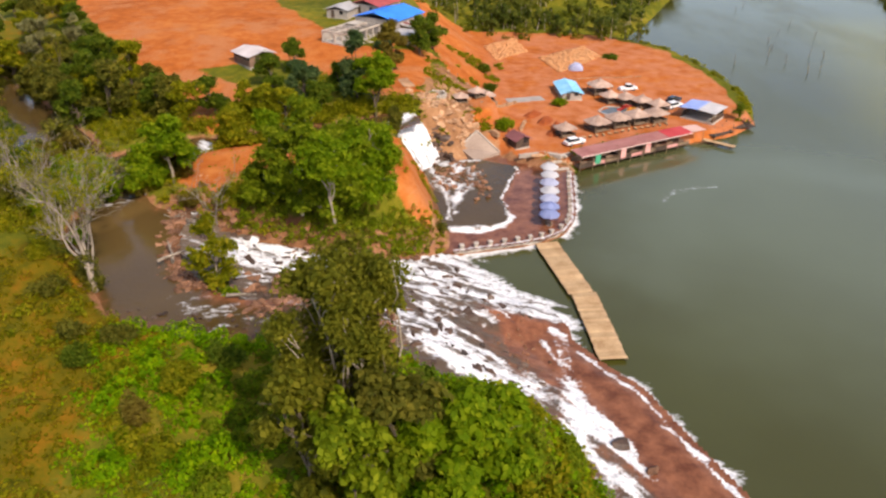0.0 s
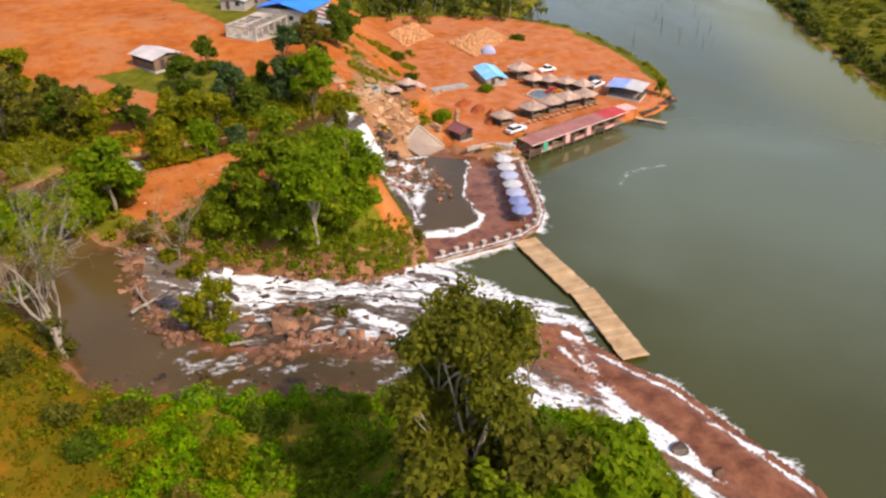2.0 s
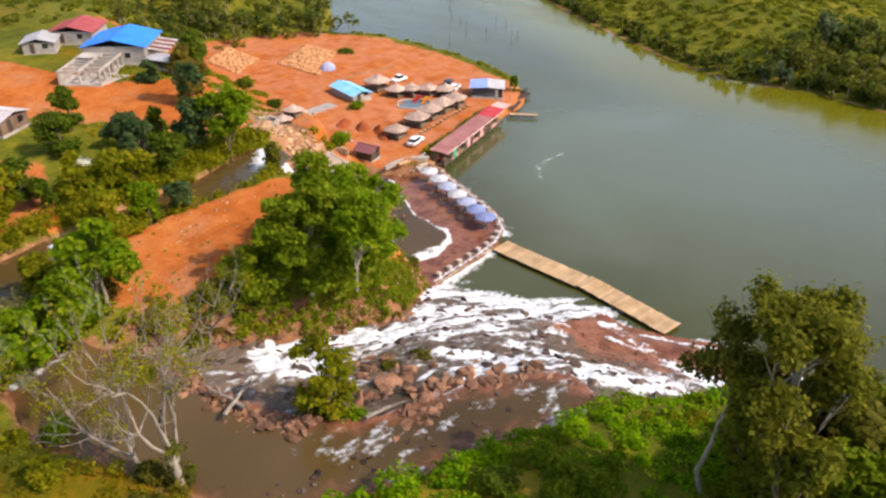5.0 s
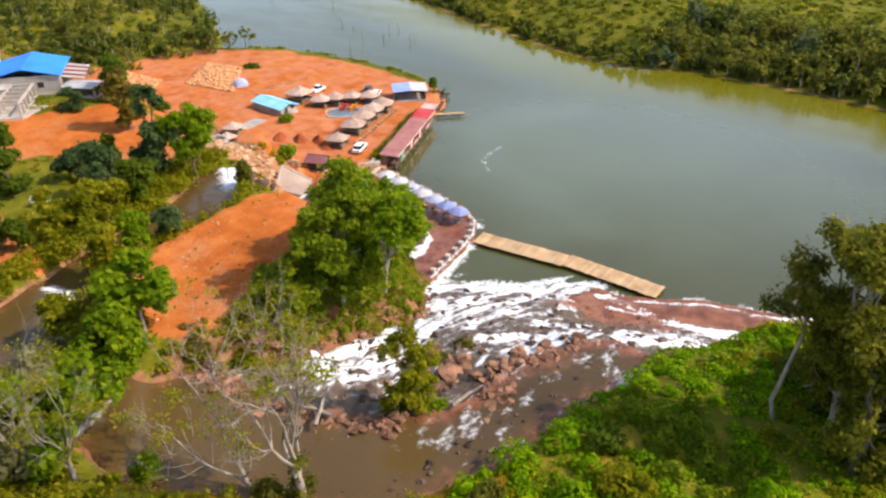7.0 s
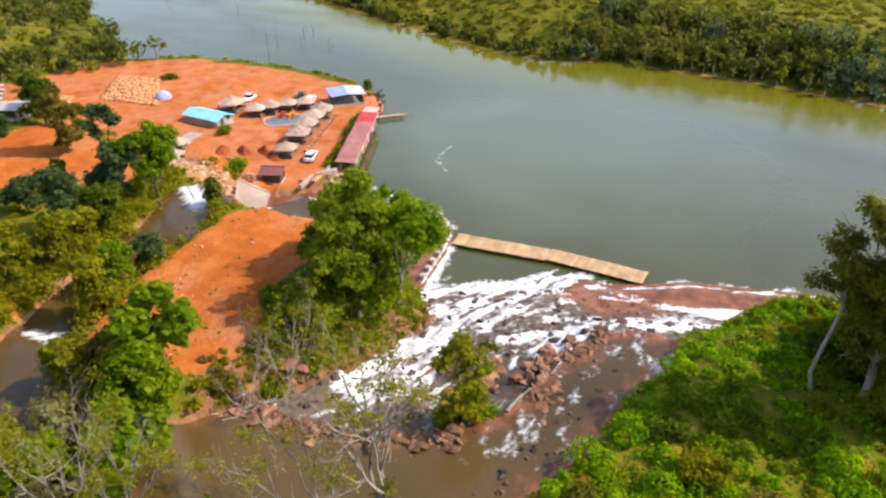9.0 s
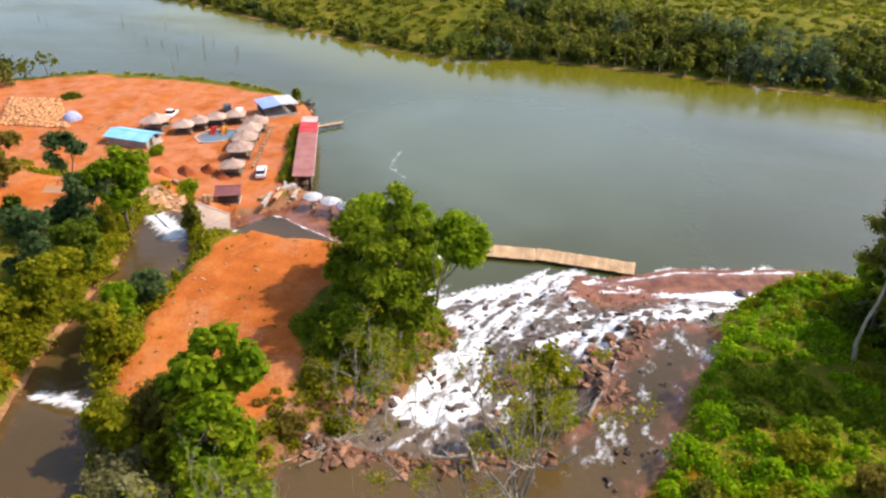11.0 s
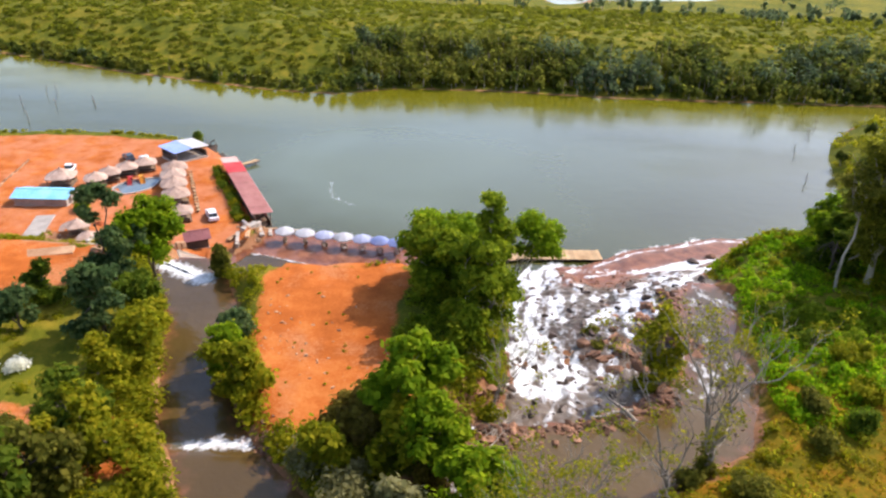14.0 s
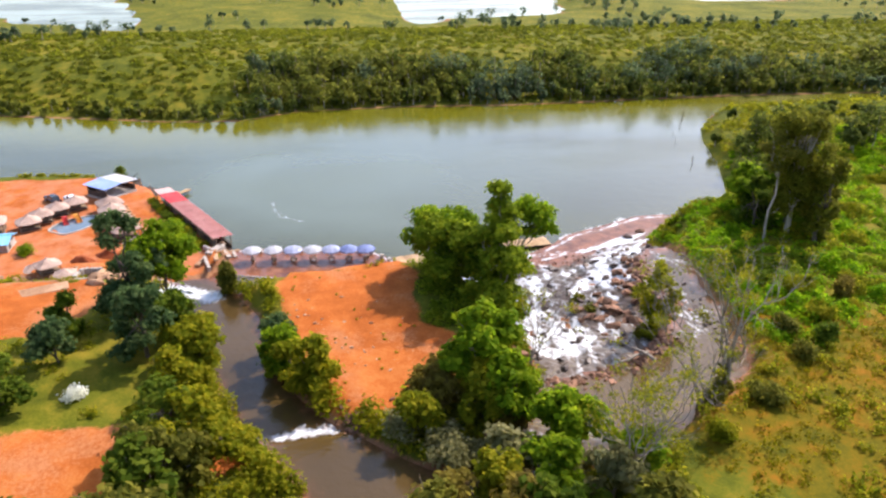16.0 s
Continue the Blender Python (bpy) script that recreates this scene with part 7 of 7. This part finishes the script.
def car(x, y, rz, paint, label, pickup=False):
    """A car: lower body, cabin, glass, four wheels with rims, lamps, bumpers."""
    t = thing("car", pose(x, y, ground_at(x, y), 0, 0, rz), label, "car", "parked cars")
    bm = boxed(0, 0, 0.32, 4.5, 1.75, 0.62, bevel=0.12)
    part("body", bm, paint, t)
    bm = bmesh.new()
    prof = [(-1.9, 0.92), (-1.45, 1.5), (0.35, 1.52), (1.05, 0.92)] if not pickup else [(-0.7, 0.92), (-0.55, 1.62), (0.6, 1.62), (1.2, 0.92)]
    lo = [bm.verts.new((px, -0.78 if pz < 1 else -0.66, pz)) for px, pz in prof]
    hi = [bm.verts.new((px, 0.78 if pz < 1 else 0.66, pz)) for px, pz in prof]
    bm.faces.new(lo)
    bm.faces.new(list(reversed(hi)))
    for i in range(4):
        j = (i + 1) % 4
        bm.faces.new((lo[j], lo[i], hi[i], hi[j]))
    bmesh.ops.recalc_face_normals(bm, faces=bm.faces)
    part("cabin", bm, GLASS_DARK, t, "dark glazed cabin")
    (rx0, rz0), (rx1, _) = prof[1], prof[2]
    part("roof", boxed((rx0 + rx1) / 2, 0, rz0 - 0.02, rx1 - rx0 + 0.1, 1.36, 0.06, bevel=0.02), paint, t)
    for sx in (-1.4, 1.4):
        for sy in (-0.82, 0.82):
            w = part("wheel", rodded((sx, sy - 0.1, 0.33), (sx, sy + 0.1, 0.33), 0.33, sides=16), RUBBER, t)
            part("rim", rodded((sx, sy - 0.11, 0.33), (sx, sy + 0.11, 0.33), 0.2, sides=12), ROOF_GREY, w)
    for s in (-0.6, 0.6):
        part("headlight", boxed(2.23, s, 0.62, 0.06, 0.35, 0.16), WALL_WHITE, t)
        part("tail_light", boxed(-2.23, s, 0.62, 0.06, 0.3, 0.16), PLASTIC_RED, t)
    part("bumper", boxed(2.2, 0, 0.34, 0.16, 1.7, 0.2), paint, t)
    part("bumper", boxed(-2.2, 0, 0.34, 0.16, 1.7, 0.2), paint, t)


car(27.0, 141.2, 28, PAINT_WHITE, "white car parked on the orange earth")
car(53.8, 164.6, 35, PAINT_WHITE, "white car parked near the lakeside shack")
car(54.8, 168.6, 40, PAINT_DARK, "dark car parked near the lakeside shack")
car(45.8, 177.0, 15, PAINT_WHITE, "white pickup parked behind the shelters", True)


# small pool with plastic slides
def kid_pool():
    x, y = 40.2, 160.8
    t = thing("paddling_pool", pose(x, y, ground_at(x, y), 0, 0, -35), "round-ended paddling pool with a concrete rim", "pool")
    bm = bmesh.new()
    pts = [(math.cos(a) * 4.6 * (1 + 0.12 * math.cos(3 * a)), math.sin(a) * 3.2) for a in np.linspace(0, 6.283, 33)[:-1]]
    inner = [bm.verts.new((px, py, 0.12)) for px, py in pts]
    bm.faces.new(inner)
    part("water", bm, POOL_BLUE, t)
    bm = bmesh.new()
    rings = [[bm.verts.new((px * f, py * f, zz)) for px, py in pts] for f, zz in ((0.98, -0.2), (0.98, 0.28), (1.07, 0.28), (1.07, -0.2))]
    for a, b in zip(rings, rings[1:]):
        for i in range(32):
            bm.faces.new((a[i], a[(i + 1) % 32], b[(i + 1) % 32], b[i]))
    part("rim", bm, CONCRETE_PALE, t)


kid_pool()


def slide(x, y, rz, mat, label):
    t = thing("water_slide", pose(x, y, ground_at(x, y) + 0.1, 0, 0, rz), label, "slide", "slides in the paddling pool")
    bm = bmesh.new()
    prof = [(-1.2, 0.95), (-0.8, 0.9), (0.3, 0.35), (0.9, 0.12), (1.3, 0.1)]
    rows = [[bm.verts.new((px, yy, pz + dz)) for yy, dz in ((-0.5, 0.3), (-0.42, 0), (0.42, 0), (0.5, 0.3))] for px, pz in prof]
    for a, b in zip(rows, rows[1:]):
        for i in range(3):
            bm.faces.new((a[i], a[i + 1], b[i + 1], b[i]))
    bmesh.ops.solidify(bm, geom=bm.faces[:], thickness=0.06)
    part("chute", bm, mat, t)
    for yy in (-0.4, 0.4):
        part("leg", rodded((-1.1, yy, -0.1), (-1.1, yy, 0.95), 0.05, sides=6), mat, t)
    part("platform", boxed(-1.5, 0, 0.85, 0.7, 0.9, 0.08), mat, t)


slide(41.6, 162.6, 200, PLASTIC_RED, "red plastic water slide in the paddling pool")
slide(42.6, 160.6, 210, PLASTIC_ORANGE, "orange plastic water slide in the paddling pool")


# sloping slab beside the cascade
def sloping_slab():
    t = thing("sloping_slab", pose(7.0, 138.2, 0), "sloping concrete slab with a raised rim", "slab")
    corners = [(3.2, 137.0, 2.6), (6.8, 139.5, 5.2), (11.4, 137.2, 1.5), (6.2, 133.4, 1.4)]
    corners = [Vector(c) - Vector((7.0, 138.2, 0)) for c in corners]
    bm = bmesh.new()
    top = [bm.verts.new(c) for c in corners]
    low = [bm.verts.new(c - Vector((0, 0, 2.2))) for c in corners]
    bm.faces.new(top)
    bm.faces.new(list(reversed(low)))
    for i in range(4):
        j = (i + 1) % 4
        bm.faces.new((top[j], top[i], low[i], low[j]))
    bmesh.ops.recalc_face_normals(bm, faces=bm.faces)
    part("slab", bm, SLAB, t)
    for a, b in ((1, 2), (0, 1)):
        bm = bmesh.new()
        d = corners[b] - corners[a]
        m = Matrix.Translation((corners[a] + corners[b]) / 2) @ d.to_track_quat("X", "Z").to_matrix().to_4x4() @ Matrix.Diagonal((d.length, 0.3, 0.36, 1))
        bmesh.ops.create_cube(bm, size=1, matrix=m)
        part("rim_wall", bm, CONCRETE_PALE, t)


sloping_slab()
for x, y, L, rz, h, lab in [(17.2, 133.6, 5.0, 15, 0.45, "low pale retaining wall above the pool"), (21.2, 132.2, 4.0, -30, 0.4, "low pale retaining wall beside the shore"), (24.0, 134.2, 3.4, 35, 0.5, "low step of pale concrete by the bar")]:
    t = thing("retaining_wall", pose(x, y, ground_at(x, y) - 0.4, 0, 0, rz), lab, "wall")
    for k in range(int(L)):
        part("block", boxed(-L / 2 + k + 0.5, 0, 0, 0.97, 0.55, 0.4 + h * (0.85 + 0.15 * (k % 2)), bevel=0.04), CONCRETE_PALE if h < 1.1 else OCHRE, t)


# landing stage, dark dock and jetty by the shack
def dock(name, label, x, y, rz, L, W, z, mat, drums=True):
    t = thing(name, pose(x, y, z, 0, 0, rz), label, "dock")
    n = int(L / 0.4)
    for i in range(n):
        part("plank", boxed(-L / 2 + L * (i + 0.5) / n, 0, 0, L / n * 0.92, W, 0.06), mat, t)
    for s in (-1, 1):
        part("beam", boxed(0, s * W * 0.4, -0.2, L, 0.12, 0.2), DARK, t)
        for i in range(3):
            part("pile", rodded((-L / 2 + L * (i + 0.2) / 2.6, s * W * 0.4, -z - 1.2), (-L / 2 + L * (i + 0.2) / 2.6, s * W * 0.4, 0.9 if not drums else 0.1), 0.08, sides=6), POST_WOOD, t)
    return t


dock("jetty", "short pale jetty reaching into the lake", 57.9, 144.3, -40, 6.8, 1.3, 0.7, PLANK)
dock("timber_dock", "dark timber dock beside the lakeside shack", 66.0, 155.0, 15, 6.0, 3.6, 0.8, DARK, False)
dock("timber_dock", "dark timber dock below the bar end", 60.0, 150.5, 32, 6.5, 3.0, 0.8, DARK, False)
common_tree("small dark tree on the dock corner", 66.5, 157.5, 3.6, 1.2, LEAF_DEEP, 777, 500, 0.25)


# tarpaulin dome and stacks of sawn blocks
def tarp_dome():
    x, y = 35.7, 195.0
    t = thing("tarpaulin_tent", pose(x, y, ground_at(x, y) - 0.05), "blue-grey tarpaulin tent on the open earth", "tent")
    bm = bmesh.new()
    bmesh.ops.create_uvsphere(bm, u_segments=14, v_segments=8, radius=1.0, matrix=Matrix.Diagonal((2.1, 1.8, 2.0, 1)))
    bmesh.ops.delete(bm, geom=[v for v in bm.verts if v.co.z < -0.05], context="VERTS")
    part("cover", bm, TARP, t)
    for s in (-1, 1):
        part("pole", rodded((s * 1.9, -1.2, 0), (0, 0, 2.06), 0.03, sides=5), ROOF_GREY, t)


tarp_dome()


def block_stacks(name, label, pts, n, seed):
    """Sawn blocks laid out over a patch of ground to dry."""
    rng = np.random.RandomState(seed)
    bm_v, bm_q = [], []
    cube = np.array([(-1, -1, 0), (1, -1, 0), (1, 1, 0), (-1, 1, 0), (-1, -1, 1), (1, -1, 1), (1, 1, 1), (-1, 1, 1)], float)
    faces = np.array([(3, 2, 1, 0), (4, 5, 6, 7), (0, 1, 5, 4), (1, 2, 6, 5), (2, 3, 7, 6), (3, 0, 4, 7)])
    xs, ys = [p[0] for p in pts], [p[1] for p in pts]
    while len(bm_v) < n:
        x, y = rng.uniform(min(xs), max(xs)), rng.uniform(min(ys), max(ys))
        if poly_sd(np.array([x]), np.array([y]), pts)[0] < 0.2:
            continue
        a = rng.uniform(0, 3.14)
        s = cube * np.array([rng.uniform(0.3, 0.7), rng.uniform(0.12, 0.25), rng.uniform(0.1, 0.35)])
        s = np.stack([s[:, 0] * math.cos(a) - s[:, 1] * math.sin(a) + x, s[:, 0] * math.sin(a) + s[:, 1] * math.cos(a) + y, s[:, 2] + ground_at(x, y)], 1)
        bm_q.append(faces + 8 * len(bm_v))
        bm_v.append(s)
    tagged(new(name, mesh_np(name, np.concatenate(bm_v), np.concatenate(bm_q), STACK)), label, "blocks", kind="stuff")


block_stacks("drying_blocks", "tan sawn blocks laid out on orange earth", [(27, 207), (42, 220.5), (45, 208), (31, 191)], 1500, 5)
block_stacks("drying_blocks", "tan sawn blocks in a scattered patch", [(12, 219), (22, 229), (25, 214), (15, 204)], 800, 6)
t = thing("border_stones", pose(42, 187, ground_at(42, 187)), "line of pale stones across the open earth", "stones")
for k in range(34):
    f = k / 33
    x, y = 31.9 + 19.9 * f, 185.0 + 4.1 * f
    ob = under(new("stone", rock_mesh(OCHRE, k % 10)), t)
    ob.matrix_basis = t.matrix_world.inverted() @ pose(x, y, ground_at(x, y) + 0.08, 0, 0, 40 * k) @ Matrix.Diagonal((0.42, 0.34, 0.3, 1))
# pale stools and stones before the shelters
for k in range(14):
    f = k / 13
    x, y = 29.5 + 19.5 * f, 144.6 + 8.6 * f
    t = thing("pale_stool", pose(x, y, ground_at(x, y), 0, 0, 37 * k), "pale wooden stool before the shelters", "stool", "stools before the shelters")
    part("seat", boxed(0, 0, 0.38, 0.9, 0.5, 0.1, bevel=0.02), PLANK, t)
    for s in (-0.3, 0.3):
        part("leg", boxed(s, 0, 0, 0.1, 0.4, 0.38), POST_WOOD, t)
# red earth bank cut beside the shelters, paved patch
for x, y, sx, sy, rz, mt, lab in [(19.5, 169.0, 9.0, 3.2, 14, WALL_GREY, "grey paved patch beside the blue-roofed hut"), (-20.0, 176.2, 6.5, 3.0, 30, CONCRETE_PALE, "pale concrete apron before the building"), (-8.0, 150.8, 7.0, 2.4, -71, OCHRE, "pale sandstone paving on the upper slope")]:
    t = thing("paved_patch", pose(x, y, ground_at(x, y) - 0.22, 0, 0, rz), lab, "paving")
    part("slab", boxed(0, 0, 0, sx, sy, 0.34, bevel=0.05), mt, t)
# heaps of red earth dug beside the shelters
RED_EARTH = plain("dug_red_earth", (0.17, 0.035, 0.010), (0.36, 0.085, 0.022), 1.4, 0.95, bump=0.6)


def earth_heap(x, y, rz, sx, sy, h, seed, label="heap of dug red earth on the open ground"):
    rng = np.random.RandomState(seed)
    t = thing("earth_heap", pose(x, y, ground_at(x, y) - 0.15, 0, 0, rz), label, "earth heap", "earth heaps")
    u, v = np.meshgrid(np.linspace(-1, 1, 17), np.linspace(-1, 1, 17))
    r = np.hypot(u, v) * (1 + 0.5 * (fbm(u * 2 + 9, v * 2, seed, 3) - 0.5))
    z = h * np.maximum(1 - r, -0.05) * (0.8 + 0.5 * fbm(u * 4, v * 4 + 3, seed + 1, 3))
    idx = np.arange(u.size).reshape(u.shape)
    q = np.stack([idx[:-1, :-1], idx[:-1, 1:], idx[1:, 1:], idx[1:, :-1]], -1).reshape(-1, 4)
    under(new("mound", mesh_np("mound", np.stack([u.ravel() * sx, v.ravel() * sy, z.ravel()], 1), q, RED_EARTH, True)), t)


for k, (x, y, rz, sx, sy, h) in enumerate([(22.6, 154.6, 60, 3.2, 1.6, 1.6), (24.6, 151.0, 70, 2.6, 1.5, 1.5), (23.2, 147.0, 80, 2.0, 1.3, 1.2), (20.4, 158.6, 40, 3.0, 1.6, 1.3)]):
    earth_heap(x, y, rz, sx, sy, h, 40 + k)


# pale flagstones and planks on the beach by the bar
for k, (x, y, rz, L, W) in enumerate([(19.6, 134.6, 160, 4.6, 0.8), (22.6, 133.2, 150, 3.6, 0.7), (24.6, 130.6, 100, 3.6, 0.7), (21.4, 130.8, 25, 3.4, 0.8), (18.6, 132.2, 10, 3.0, 0.7), (23.0, 129.6, 15, 2.6, 0.6)]):
    t = thing("stone_step", pose(x, y, ground_at(x, y) - 0.1, 0, 0, rz), "pale stone step on the beach by the bar", "step", "steps on the beach")
    for i in range(3):
        part("flagstone", boxed((i - 1) * L / 3, 0.06 * (i % 2), 0, L / 3 - 0.05, W, 0.42 + 0.05 * (i % 2), bevel=0.05), CONCRETE_PALE if k % 2 else OCHRE, t)

# terrace walls and slabs up the rocky slope
for k, (x, y, rz, L, h) in enumerate([(4.6, 141.4, 20, 7.0, 0.9), (9.6, 141.6, -35, 5.0, 0.8), (0.5, 146.5, 70, 6.0, 1.0), (10.6, 158.0, 60, 7.0, 0.7), (14.0, 163.5, 40, 8.0, 0.6), (17.5, 152.0, 75, 7.0, 0.6)]):
    t = thing("slope_wall", pose(x, y, ground_at(x, y) - 0.5, 0, 0, rz), "rough sandstone wall on the rocky slope", "wall", "walls on the slope")
    for i in range(int(L / 0.8)):
        part("block", boxed(-L / 2 + 0.8 * i + 0.4, 0.1 * math.sin(i * 2.1 + k), 0, 0.77, 0.7, 0.6 + h * (0.75 + 0.25 * math.sin(i * 1.7 + k)), bevel=0.07), OCHRE, t)

# low ring of grey stones on the upper edge
t = thing("stone_ring", pose(-1.3, 146.5, ground_at(-1.3, 146.5)), "low ring of grey stones on the slope", "stone ring")
for k in range(16):
    a = 6.283 * k / 16
    part("stone", boxed(1.8 * math.cos(a), 1.8 * math.sin(a), -0.2, 0.66, 0.5, 0.85 + 0.1 * (k % 3), math.degrees(a) + 90, bevel=0.08), CONCRETE, t)

# pale branches washed up on the island bank
drift_rng = np.random.RandomState(93)
for k in range(9):
    x, y = -38.4 + 0.55 * k + drift_rng.uniform(-0.5, 0.5), 92.6 - 0.42 * k + drift_rng.uniform(-0.6, 0.6)
    t = thing("driftwood_branch", pose(x, y, max(ground_at(x, y), 9.9) + 0.12, 0, 0, drift_rng.uniform(-70, 10)), "bleached branch washed up on the rocky bank", "branch", "branches on the bank")
    L = drift_rng.uniform(1.6, 3.6)
    v, q = tube(limb_path(drift_rng, (-L / 2, 0, 0), (L / 2, 0, drift_rng.uniform(0.1, 0.6)), 0.1, 6), np.linspace(0.11, 0.04, 6), 6)
    under(new("stem", mesh_np("stem", v, q, DEADWOOD, True)), t)
    v, q = tube(limb_path(drift_rng, (0.1 * L, 0, 0.1), (0.35 * L, 0.3 * L, 0.5), 0.12, 4), np.linspace(0.05, 0.02, 4), 5)
    under(new("twig", mesh_np("twig", v, q, DEADWOOD, True)), t)

# dark driftwood piled on the dock
t = thing("driftwood_heap", pose(67.6, 156.4, 0.86), "heap of dark driftwood branches on the timber dock", "driftwood")
heap_rng = np.random.RandomState(91)
for k in range(14):
    a = heap_rng.uniform(0, 6.28)
    p = np.array([heap_rng.uniform(-1.4, 1.4), heap_rng.uniform(-1.2, 1.2), 0.05])
    v, q = tube(limb_path(heap_rng, p, p + np.array([math.cos(a) * 1.9, math.sin(a) * 1.9, heap_rng.uniform(0.3, 1.8)]), 0.14, 5), np.linspace(0.12, 0.03, 5), 5)
    under(new("branch", mesh_np("branch", v, q, DARK, True)), t)
